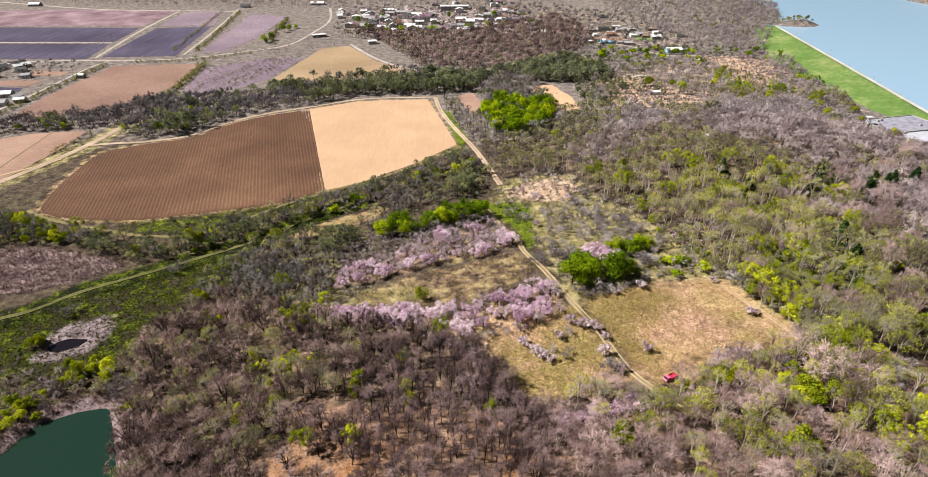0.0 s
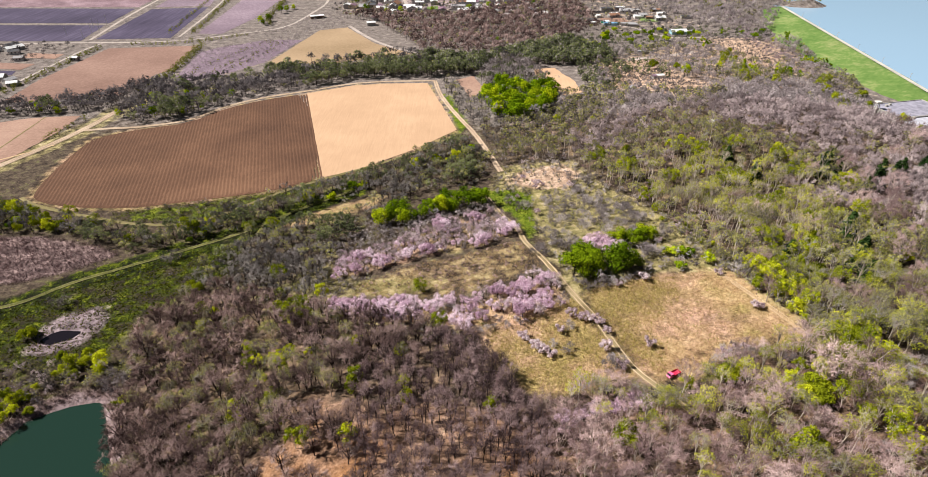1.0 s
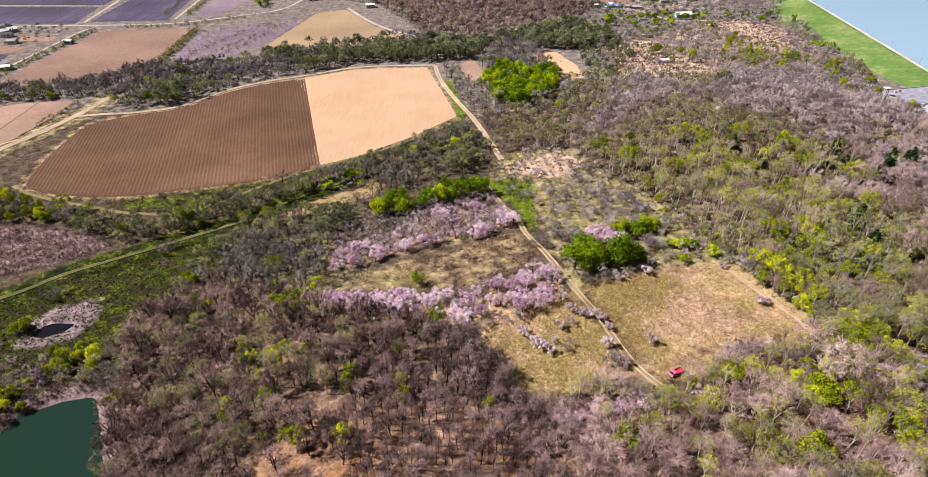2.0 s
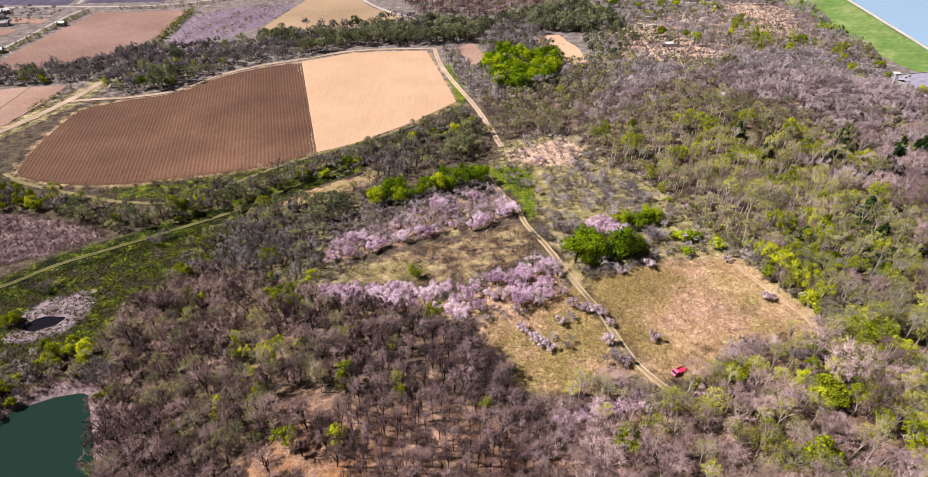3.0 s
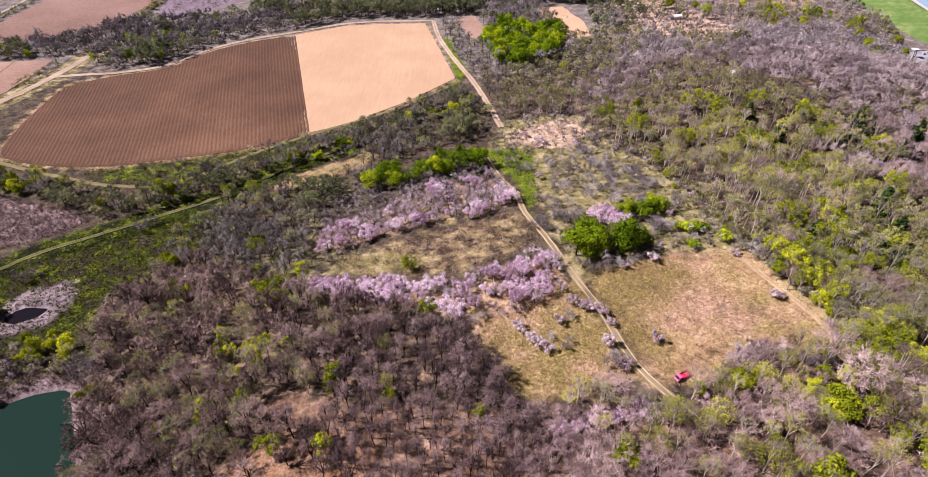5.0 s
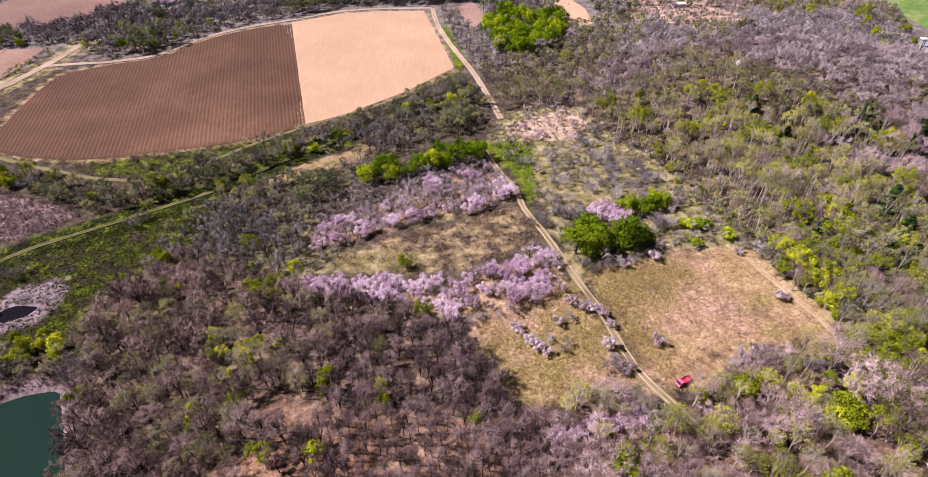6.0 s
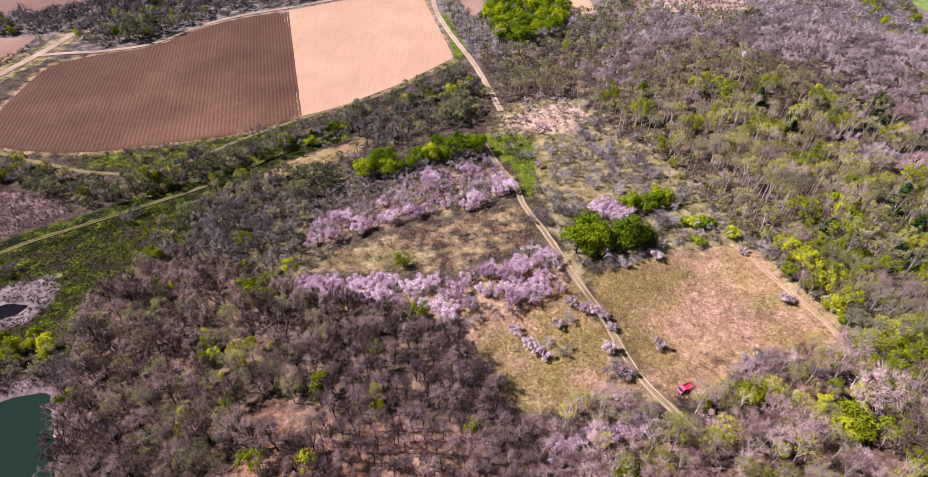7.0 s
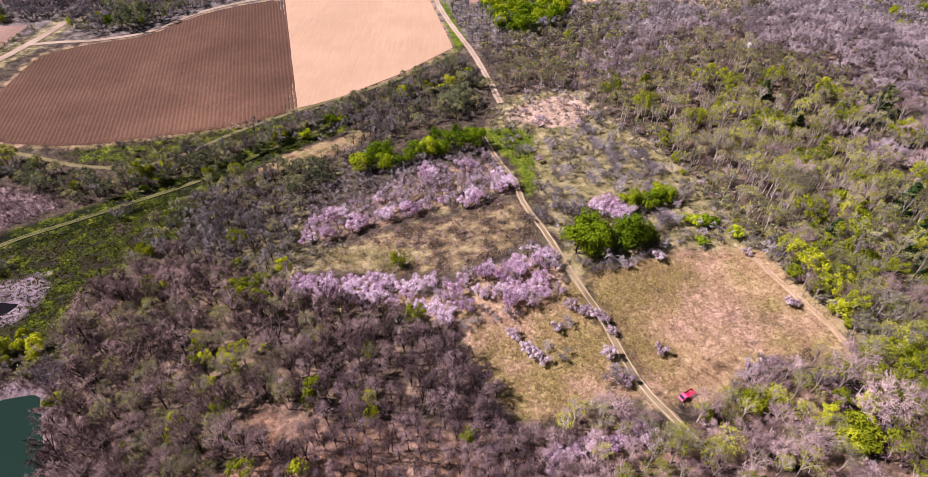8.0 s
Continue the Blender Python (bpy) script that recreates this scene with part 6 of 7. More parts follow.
wood_of("bank_bushes", J_BUDSHRUB, scatter(GRASS_B, 7.5, 228, 0.5, 0.8), [M_BARK, M_SHRUB, M_BUD], "budding bushes below the ploughed field", 229, 0.6, 1.3)
m_shr = scatter(MARSH, 9.0, 180, 1.0, 0.6)
wood_of("marsh_brush", J_SHRUB, m_shr, [M_BARK, M_GREYTWIG], "low leafless brush in the marsh", 181, 0.4, 0.9)


def single(protos, spots, seed, group, low, high):
    plant_out(protos, np.array(spots, float), seed, group, low, high)


single(PINK[:1], [(54, 213), (60, 212), (63, 210), (57, 217), (62, 216)], 141, "blossom beside the green trees", 1.3, 1.6)
single(WHITE, [(40, 163), (42, 162), (44, 161), (46, 159), (38, 165), (48, 154), (46, 146), (24, 149), (26, 147), (28, 145), (21, 154), (20, 156), (60, 147), (100, 163), (101, 162), (97, 187), (85, 141), (81, 139), (88, 142), (49, 137), (33, 156), (58, 182), (69, 186)], 142, "blossoming bushes of the meadow", 0.75, 1.2)
single(SHRUB, [(46, 181), (49, 182), (53, 182), (56, 183), (60, 184), (63, 186), (67, 187), (70, 188), (47, 142), (48, 139), (45, 136), (36, 158), (30, 150), (34, 146), (70, 200), (73, 203), (76, 206), (80, 208), (85, 138), (96, 135), (81, 140), (89, 138), (93, 139), (74, 132), (41, 130), (36, 129), (46, 125), (78, 138), (84, 141)], 151, "bare shrubs of the meadow", 1.1, 1.7)
single(PINK[1:2], [(49, 121), (51, 119), (30, 116), (33, 117), (28, 117), (46, 120), (47, 123), (35, 118), (31, 115), (49, 122), (44, 119), (28, 113), (41, 117), (38, 119)], 143, "blossom on the front slope", 0.9, 1.2)
single(GREEN, [(43, 190), (49, 189), (45, 196), (52, 195), (49, 201), (60, 193), (61, 197)], 144, "deep green trees beside the orchard path", 1.3, 1.8)
single(GREEN[1:], [(67, 196), (66, 217), (71, 218), (76, 220), (82, 223), (79, 226)], 145, "deep green trees of the meadow edge", 1.0, 1.35)
single(BUSH, [(87, 206), (90, 207), (93, 206), (85, 194), (97, 197), (84, 208)], 146, "green bushes of the meadow edge", 1.1, 1.6)
single(WILLOW, [(-42, 261), (-37, 263), (-31, 261), (-26, 265), (-21, 267), (-15, 269), (-8, 273), (-3, 278), (3, 276), (6, 282), (9, 284), (-19, 275), (-9, 282), (-30, 269), (0, 287), (-36, 270), (10, 278), (-12, 270), (-5, 271), (-13, 276)], 147, "row of bright green willows", 1.0, 1.45)
single(LIT, [(-62, 176), (-65, 173), (-60, 179), (-102, 183), (-73, 154), (-33, 135), (-18, 132), (-70, 129), (8, 119), (-77, 203), (-31, 111), (-70, 178), (-55, 186), (116, 190), (144, 214), (166, 288), (63, 383), (150, 250), (120, 262), (131, 236)], 148, "lone leafing trees", 1.0, 1.4)
single(YBUSH, [(-46, 117), (94, 117), (96, 115), (85, 103), (43, 110), (-143, 162), (-140, 167), (-132, 162), (-157, 146), (-150, 166), (-17, 190), (94, 256), (-8, 164), (78, 128), (82, 130), (111, 143), (116, 136), (109, 179), (116, 180), (113, 172), (118, 168), (112, 186), (120, 142), (123, 132), (97, 117), (78, 112), (43, 107), (79, 128), (65, 126), (76, 128), (113, 130), (118, 133), (110, 128)], 149, "lone yellow-green bushes", 0.9, 1.4)
DRIFTS = [(120, 199), (120, 182), (109, 176), (109, 167), (136, 236), (146, 216), (88, 298), (165, 288), (107, 282), (121, 287), (128, 269), (136, 267), (144, 302), (128, 304), (120, 313), (92, 266), (76, 315), (165, 270), (181, 253), (165, 214)]
single(LIT, [(x + 3.2 * math.cos(2.1 * k + x), y + 3.2 * math.sin(2.1 * k + x)) for x, y in DRIFTS for k in range(3)], 152, "leafing drifts of the hillside forest", 1.1, 1.7)
single(LIT + YBUSH, [(-68, 179), (-64, 173), (-57, 169), (-66, 176), (-60, 172), (-37, 157), (-21, 150), (-34, 133), (-72, 150), (-100, 177), (-17, 128), (-8, 160), (-70, 122), (-68, 124), (-47, 113), (-44, 112), (-82, 122), (-74, 192)], 153, "leafing trees on the knoll", 0.9, 1.3)
CLUMPS = [(31, 271), (44, 247), (40, 229), (44, 279), (62, 289), (41, 218), (32, 211), (47, 215), (78, 209), (79, 264), (70, 262), (69, 302), (65, 270), (83, 249)]
single(SHRUB, [(x + 2.4 * math.cos(2.1 * k + y), y + 2.4 * math.sin(2.1 * k + y)) for x, y in CLUMPS for k in range(3)], 154, "shrub thickets beside the meadow", 1.3, 1.9)
single(LIT + YBUSH, [(271, 436), (274, 446), (277, 441), (268, 441), (224, 517), (218, 508), (221, 512), (214, 453), (222, 461), (228, 439), (236, 446), (245, 460), (254, 578)], 176, "yellow-green trees below the dam", 1.3, 1.9)
single(LIT + YBUSH, [(-201, 265), (-204, 267), (-220, 267), (-137, 252), (-134, 254), (-129, 261), (-185, 258), (-163, 246), (-107, 255), (-94, 252)], 175, "yellow-green trees of the valley hedge", 1.1, 1.6)
single(YBUSH, [(234, 540), (247, 546), (238, 547), (229, 489), (237, 479), (296, 479), (162, 511), (181, 505), (65, 394), (85, 376), (81, 333), (94, 320), (99, 284), (114, 565), (255, 397), (287, 420), (297, 776), (311, 764)], 155, "green trees scattered below the dam", 1.3, 2.1)
single(GREEN_FAR, [(34, 623), (80, 623), (138, 565), (179, 479), (-225, 762), (-216, 786), (-222, 776), (-228, 719), (-229, 700), (-234, 708)], 164, "round green trees of the far plain", 0.8, 1.3)
wood_of("olive_row", J_BUD, np.array([(x + 3 * math.sin(5 * x), y + 5 * math.sin(3 * x)) for x, y in dense([(214, 478), (240, 470), (262, 462), (286, 452)], 3.6)]), [M_PALEBARK, M_GREYTWIG, M_BUD], "row of olive budding trees below the dam", 165, 0.75, 1.1)
single(PALE, [(177, 212), (159, 184), (161, 202), (167, 221), (153, 177), (157, 227), (125, 220), (123, 238), (187, 267), (137, 204), (243, 300), (224, 286), (189, 254), (180, 252), (171, 269), (112, 124), (104, 120), (100, 122), (112, 117), (99, 132), (102, 111), (83, 115), (263, 340), (170, 205), (182, 225), (193, 240)], 156, "tall pale trees of the hillside", 1.2, 1.6)
single(YBUSH, [(297, 480), (300, 483), (294, 484), (283, 402), (279, 398), (276, 404), (266, 396), (270, 410), (288, 372), (258, 401), (250, 380), (286, 352)], 157, "yellow-green trees beside the flat building", 1.2, 2.0)
single(GREEN_FAR, [(-120, 762), (-95, 760), (-78, 764), (-40, 770), (5, 775), (30, 782), (52, 790), (70, 776), (88, 800), (40, 838), (-20, 842), (-110, 842), (75, 842), (-140, 812)], 158, "green garden trees of the village", 0.8, 1.4)
single(YBUSH, [(-171, 177), (-168, 178), (-170, 180), (-147, 157), (-144, 158), (-139, 156), (-138, 162), (-131, 158), (-150, 146), (-154, 144), (-156, 141), (-150, 151), (-117, 141), (-115, 143), (-117, 207), (-113, 205), (-99, 186), (-142, 160), (-134, 160), (-152, 148)], 159, "yellow-green bushes beside the marsh", 0.6, 1.1)
single(SHRUB, [(-146, 152), (-127, 153), (-120, 152), (-146, 145), (-119, 155), (-125, 155), (-170, 197), (-167, 199), (-134, 233), (-137, 229), (-123, 150), (-149, 153)], 160, "grey shrubs beside the marsh", 1.4, 2.0)
single(LIT, [(101, 134), (107, 137), (113, 139), (119, 142), (125, 145), (104, 129), (111, 131), (117, 134), (122, 138), (100, 124), (107, 124), (113, 126), (118, 129), (104, 119), (110, 119)], 161, "leafing trees of the lower slope", 1.0, 1.5)
single(BUD, [(96, 263), (101, 258), (106, 262), (108, 251), (114, 253), (115, 243), (115, 234), (117, 231), (118, 226), (120, 218), (121, 213), (124, 212), (119, 262), (122, 254), (125, 239), (127, 232)], 162, "tall budding trees along the forest edge", 1.0, 1.3)
single(YBUSH, [(93, 117), (43, 106), (83, 97), (107, 99), (96, 119)], 167, "broad yellow-green trees of the near slope", 1.7, 2.2)
single(LEAFY, [(108, 129), (111, 128), (115, 126), (120, 122), (106, 135), (129, 132), (111, 140), (66, 116), (80, 117), (62, 112), (73, 99), (56, 117), (105, 112), (109, 108), (68, 103)], 168, "leafing trees of the near slope", 0.75, 1.05)
single(YBUSH, [(106, 174), (109, 166), (114, 172), (109, 185), (111, 157), (118, 166), (113, 179)], 169, "yellow-green bushes beside the meadow", 1.1, 1.6)
single(BUD, [(-71, 155), (-74, 141), (-57, 122), (-115, 198), (-94, 157), (-72, 125), (-94, 133), (-46, 139), (-98, 178), (-77, 183)], 172, "olive budding trees on the knoll", 0.65, 0.9)
single(PINE, [(140, 170), (122, 188), (145, 271), (148, 274), (182, 273), (186, 271), (179, 276), (194, 255), (199, 258), (210, 264), (215, 267), (206, 268), (142, 296), (181, 275), (190, 284), (196, 256), (149, 199), (152, 201), (142, 179), (144, 182), (228, 270)], 150, "conifers of the hillside", 1.3, 1.7)
for p in ALL_PROTO:
    for c in [*p.children]:
        bpy.data.objects.remove(c)
    bpy.data.objects.remove(p)


def grass(name, poly, count, seed, length, wide, material, label, lean=0.5, clear=()):
    """Tufts of blades, uncounted."""
    rng = np.random.default_rng(seed)
    P = np.array(poly)
    X, Y = rng.uniform(P[:, 0].min(), P[:, 0].max(), count * 2), rng.uniform(P[:, 1].min(), P[:, 1].max(), count * 2)
    ok = (signed(poly, X, Y) < 1.5) & ~any_near(X, Y, -0.2)
    for c in clear:
        ok &= signed(c, X, Y) > 0
    X, Y = X[ok][:count], Y[ok][:count]
    X, Y = np.repeat(X, 4) + rng.normal(0, 0.25, len(X) * 4), np.repeat(Y, 4) + rng.normal(0, 0.25, len(Y) * 4)
    way = rng.normal(0, lean, (len(X), 3)) + np.array((0, 0, 1.0))
    way *= (length * rng.uniform(0.5, 1.4, len(X)) / np.linalg.norm(way, axis=1))[:, None]
    skin = Skin()
    slivers(skin, np.c_[X, Y, height(X, Y) - 0.05], way, wide, rng)
    V, F = skin.arrays()
    tint = np.repeat(rng.uniform(0, 1, len(X)), 3)
    tagged(new(name, mesh_of(name, V, F, tint, [material])), label, "", "", "stuff")


grass("dry_grass", ORCH_A, 4600, 161, 0.9, 0.11, M_STRAW, "dry straw-coloured grass tufts in a clearing", 1.2)
grass("dry_grass", ORCH_B, 3400, 162, 0.9, 0.11, M_STRAW, "dry straw-coloured grass tufts in a clearing", 1.2)
grass("dry_grass", ORCH_C, 9000, 163, 0.9, 0.11, M_STRAW, "dry straw-coloured grass tufts in a meadow", 1.2)
grass("olive_grass", ORCH_B, 2800, 175, 0.85, 0.12, M_OLIVE, "olive green grass tufts in a clearing", 1.3)
grass("olive_grass", SWARD, 3200, 176, 0.85, 0.12, M_OLIVE, "olive green grass tufts in a meadow", 1.3)
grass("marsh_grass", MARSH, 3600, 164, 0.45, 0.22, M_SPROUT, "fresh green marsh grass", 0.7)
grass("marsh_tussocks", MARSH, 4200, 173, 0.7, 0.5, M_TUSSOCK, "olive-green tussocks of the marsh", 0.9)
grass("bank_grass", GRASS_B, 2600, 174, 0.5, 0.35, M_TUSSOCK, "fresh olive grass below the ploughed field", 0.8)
grass("meadow_grass", GRASS_A, 1500, 165, 0.4, 0.2, M_SPROUT, "fresh green grass beside a path", 0.7)
grass("pool_reeds", F_POOLRIM, 380, 169, 0.9, 0.2, M_REEDBLADE, "trampled mauve reeds round a small pool", 0.7)
grass("bank_reeds", BANK, 2600, 170, 1.3, 0.2, M_REEDBLADE, "pale dead reeds on the pond bank", 0.6)
grass("reeds", F_REED_B, 6000, 166, 1.3, 0.2, M_DARKREED, "dead mauve reeds", 0.5)
WILD = [(-300, 250), (-300, 160), (-130, 86), (150, 86), (230, 330), (30, 400), (-300, 300)]
grass("undergrowth", WILD, 6000, 167, 0.8, 0.2, M_KNOLLTWIG, "low grey-brown dead undergrowth", 0.9, (MARSH, ORCH_A, ORCH_B, ORCH_C, F_REED_B, GRASS_A, GRASS_B))
grass("fresh_undergrowth", WILD, 5000, 168, 0.7, 0.24, M_BUD, "sparse yellow-green undergrowth", 0.9, (MARSH, ORCH_A, ORCH_B, F_REED_B, KNOLL_FLOOR))


# ---- buildings, vehicle, poles ----
def house(x, y, w, d, h, rz, wall, roof, label, category="house", pitch=0.42, windows=2, group="village houses", chimney=True):
    z = float(height(x, y))
    if y > 680 and w < 12:
        w, d = w * 1.25, d * 1.2
    root = thing("house" if category == "house" else "shed", x, y, z, rz, label, category, group)
    bm = bmesh.new()
    ends = [[bm.verts.new((sx * w / 2, py, pz)) for py, pz in ((-d / 2, -0.6), (d / 2, -0.6), (d / 2, h), (0, h + pitch * d / 2 - 0.16), (-d / 2, h))] for sx in (-1, 1)]
    bm.faces.new(ends[0]), bm.faces.new(ends[1][::-1])
    for i in range(5):
        bm.faces.new((ends[0][i], ends[0][(i + 1) % 5], ends[1][(i + 1) % 5], ends[1][i]))
    bmesh.ops.recalc_face_normals(bm, faces=bm.faces)
    part("wall", bm, wall, root)
    bm = bmesh.new()
    e, r = 0.35, pitch * d / 2
    ridge = [(-w / 2 - e, 0, h + r), (w / 2 + e, 0, h + r)]
    for s in (-1, 1):
        low = [(-w / 2 - e, s * (d / 2 + e), h - e * pitch), (w / 2 + e, s * (d / 2 + e), h - e * pitch)]
        quad = [bm.verts.new(p) for p in (low[0], low[1], ridge[1], ridge[0])]
        under = [bm.verts.new((p[0], p[1], p[2] - 0.14)) for p in (low[0], low[1], ridge[1], ridge[0])]
        for f in ((0, 1, 2, 3),):
            bm.faces.new([quad[i] for i in f])
            bm.faces.new([under[i] for i in reversed(f)])
        for i in range(4):
            bm.faces.new((quad[i], under[i], under[(i + 1) % 4], quad[(i + 1) % 4]))
    bmesh.ops.recalc_face_normals(bm, faces=bm.faces)
    part("roof", bm, roof, root)
    for k in range(windows):
        cx = -w / 2 + w * (k + 1) / (windows + 1)
        for s in (-1, 1)[:windows]:
            win = part("window", box(bmesh.new(), cx - 0.5, s * d / 2 - 0.05, h * 0.35, cx + 0.5, s * d / 2 + 0.05, h * 0.8), M_GLASS, root)
            if windows > 2:
                part("frame", box(bmesh.new(), cx - 0.6, s * d / 2 - 0.04, h * 0.35 - 0.1, cx + 0.6, s * d / 2 + 0.03, h * 0.35), M_WALLS[0], win)
    part("door", box(bmesh.new(), w / 2 - 0.04, -0.45, 0, w / 2 + 0.05, 0.45, 2.0), M_WALLS[4], root)
    if chimney:
        part("chimney", box(bmesh.new(), w * 0.15, d * 0.1, h, w * 0.15 + 0.6, d * 0.1 + 0.6, h + r + 0.7), M_WALLS[2], root)
    return root


house(-176, 737, 16, 7, 3.2, 24, M_WALLS[4], M_ROOFS[0], "long dark barn with a white sheet roof", "shed", 0.2, 2, "farm sheds", False)
house(231, 661, 17, 9, 3.2, 6, M_WALLS[3], M_ROOFS[0], "pale blue house with a white roof")
house(166, 701, 15, 6, 2.8, -8, M_WALLS[3], M_ROOFS[5], "long shed with a blue sheet roof", "shed", 0.2, 1, "farm sheds", False)
house(186, 699, 16, 6, 2.8, -6, M_WALLS[2], M_ROOFS[1], "long grey shed beside a yard", "shed", 0.2, 1, "farm sheds", False)
house(228, 722, 9, 7, 3.4, 4, M_WALLS[2], M_ROOFS[0], "small house with a white sheet roof")
house(196, 760, 11, 8, 3.4, -10, M_WALLS[0], M_ROOFS[1], "grey-roofed house beside the wood")
house(176, 775, 14, 8, 3.0, 4, M_WALLS[2], M_ROOFS[3], "dark-roofed shed beside the wood", "shed", 0.2, 1, "farm sheds", False)
house(178, 740, 10, 7, 3.0, 12, M_WALLS[2], M_ROOFS[4], "low house with a rusty roof")
house(212, 740, 8, 6, 2.8, 0, M_WALLS[1], M_ROOFS[1], "small house with a slate roof")
house(-52, 828, 15, 11, 7.0, 4, M_WALLS[0], M_ROOFS[2], "two-storey house with a purple hipped roof", windows=3)
house(-64, 822, 9, 9, 6.0, 90, M_WALLS[0], M_ROOFS[2], "tall house wing with a purple roof")
house(-61, 778, 15, 9, 3.6, 2, M_WALLS[0], M_ROOFS[0], "white house with a pale roof", windows=3)
house(-4, 816, 11, 8, 5.5, 0, M_WALLS[2], M_ROOFS[0], "tall house with a white roof")
house(-8, 790, 18, 7, 3.2, 2, M_WALLS[0], M_ROOFS[1], "long white house with a slate roof", windows=4)
house(-14, 896, 40, 11, 4.5, 3, M_WALLS[2], M_ROOFS[0], "long pale shed at the edge of the wood", "shed", 0.2, 5, "farm sheds", False)
rv = random.Random(5)
for k in range(56):
    hx, hy = rv.uniform(-150, 75), rv.uniform(765, 905)
    if k % 3 == 0:
        hx, hy = rv.uniform(-150, -60), rv.uniform(790, 850)
    small = rv.random() < 0.5
    roof = rv.choice((0, 0, 1, 2, 3, 4, 0))
    word = ("white", "grey slate", "purple sheet", "dark felt", "rusty sheet", "blue sheet")[roof]
    house(hx, hy, rv.uniform(6, 9) if small else rv.uniform(10, 16), rv.uniform(6, 10), rv.uniform(3.0, 5.2), rv.uniform(-14, 14) + rv.choice((0, 90)), M_WALLS[rv.choice((0, 0, 1, 2, 2))], M_ROOFS[roof], ("small garden shed with a %s roof" if small else "village house with a %s roof") % word, "shed" if small else "house", rv.uniform(0.2, 0.5), 1 if small else 2, "village houses", not small)
for k in range(44):
    hx, hy = (rv.uniform(-178, -80), rv.uniform(842, 900)) if k < 20 else (rv.uniform(40, 98), rv.uniform(735, 792)) if k < 30 else (rv.uniform(-110, -50), rv.uniform(700, 770)) if k < 35 else (rv.uniform(-60, 80), rv.uniform(860, 950))
    roof = rv.choice((0, 0, 0, 1, 2))
    house(hx, hy, rv.uniform(5, 11), rv.uniform(4.5, 7.5), rv.uniform(2.6, 4.2), rv.uniform(-25, 25) + rv.choice((0, 90)), M_WALLS[rv.choice((0, 0, 2))], M_ROOFS[roof], "garden house with a %s roof among bare trees" % ("white", "grey slate", "purple sheet")[roof], "shed", rv.uniform(0.2, 0.45), 0, "garden houses", False)
for hx, hy, w, d, rz, roof in ((188, 836, 10, 6, 10, 3), (194, 777, 8, 7, 0, 0), (206, 734, 8, 6, 0, 0), (236, 745, 8, 6, 4, 0), (179, 577, 5, 4, 10, 3), (168, 574, 5, 3, 5, 3), (174, 576, 4, 3, 0, 1), (159, 479, 6, 4, 12, 0), (129, 450, 6, 4, 30, 1), (199, 524, 5, 4, 0, 3), (133, 550, 5, 4, 0, 1), (190, 696, 9, 5, -6, 1), (260, 728, 9, 5, 0, 3), (148, 706, 5, 4, 0, 0), (216, 668, 6, 5, 40, 3), (245, 664, 7, 4, 10, 1)):
    house(hx, hy, w, d, 2.6, rz, M_WALLS[2 if roof else 0], M_ROOFS[roof], "small shed with a %s roof in a cluttered yard" % ("white", "grey slate", "", "dark felt")[roof], "shed", 0.25, 0, "yard sheds", False)
for k in range(17):
    roof = rv.choice((0, 0, 1, 3))
    house(rv.uniform(-10, 95), rv.uniform(752, 880), rv.uniform(6, 11), rv.uniform(5, 8), rv.uniform(2.6, 4.2), rv.uniform(-15, 15) + rv.choice((0, 90)), M_WALLS[rv.choice((0, 0, 2))], M_ROOFS[roof], "village house with a %s roof" % ("white", "grey slate", "", "dark felt")[roof], windows=1)
for k in range(10):
    roof = rv.choice((0, 1, 3, 4))
    house(rv.uniform(140, 260), rv.uniform(690, 790), rv.uniform(4, 8), rv.uniform(4, 6), rv.uniform(2.3, 3), rv.uniform(-15, 15), M_WALLS[rv.choice((0, 2, 4))], M_ROOFS[roof], "small outbuilding with a %s roof" % ("white", "grey slate", "", "dark felt", "rusty sheet")[roof], "shed", 0.25, 1, "farm sheds", False)
for hx, hy, w, d, rz, roof in ((-401, 502, 15, 9, 12, 0), (-388, 478, 12, 8, 8, 1), (-412, 486, 10, 7, 20, 0), (-462, 588, 14, 9, 70, 3), (-470, 570, 11, 8, 60, 1), (-450, 560, 10, 6, 10, 3), (-366, 560, 7, 5, 0, 0), (-446, 596, 16, 8, 60, 0), (-455, 606, 12, 7, 60, 3), (-437, 582, 9, 6, 20, 3), (-418, 560, 8, 6, 15, 1), (-384, 494, 9, 7, 70, 1), (-376, 486, 8, 6, 20, 0), (-655, 952, 16, 10, 5, 0), (-225, 960, 20, 9, 0, 0), (-330, 940, 10, 8, 0, 3)):
    house(hx, hy, w, d, 3.2, rz, M_WALLS[0 if roof else 2], M_ROOFS[roof], "farmhouse with a %s roof in the plain" % ("white sheet", "grey slate", "", "dark felt")[roof], group="plain farmhouses")
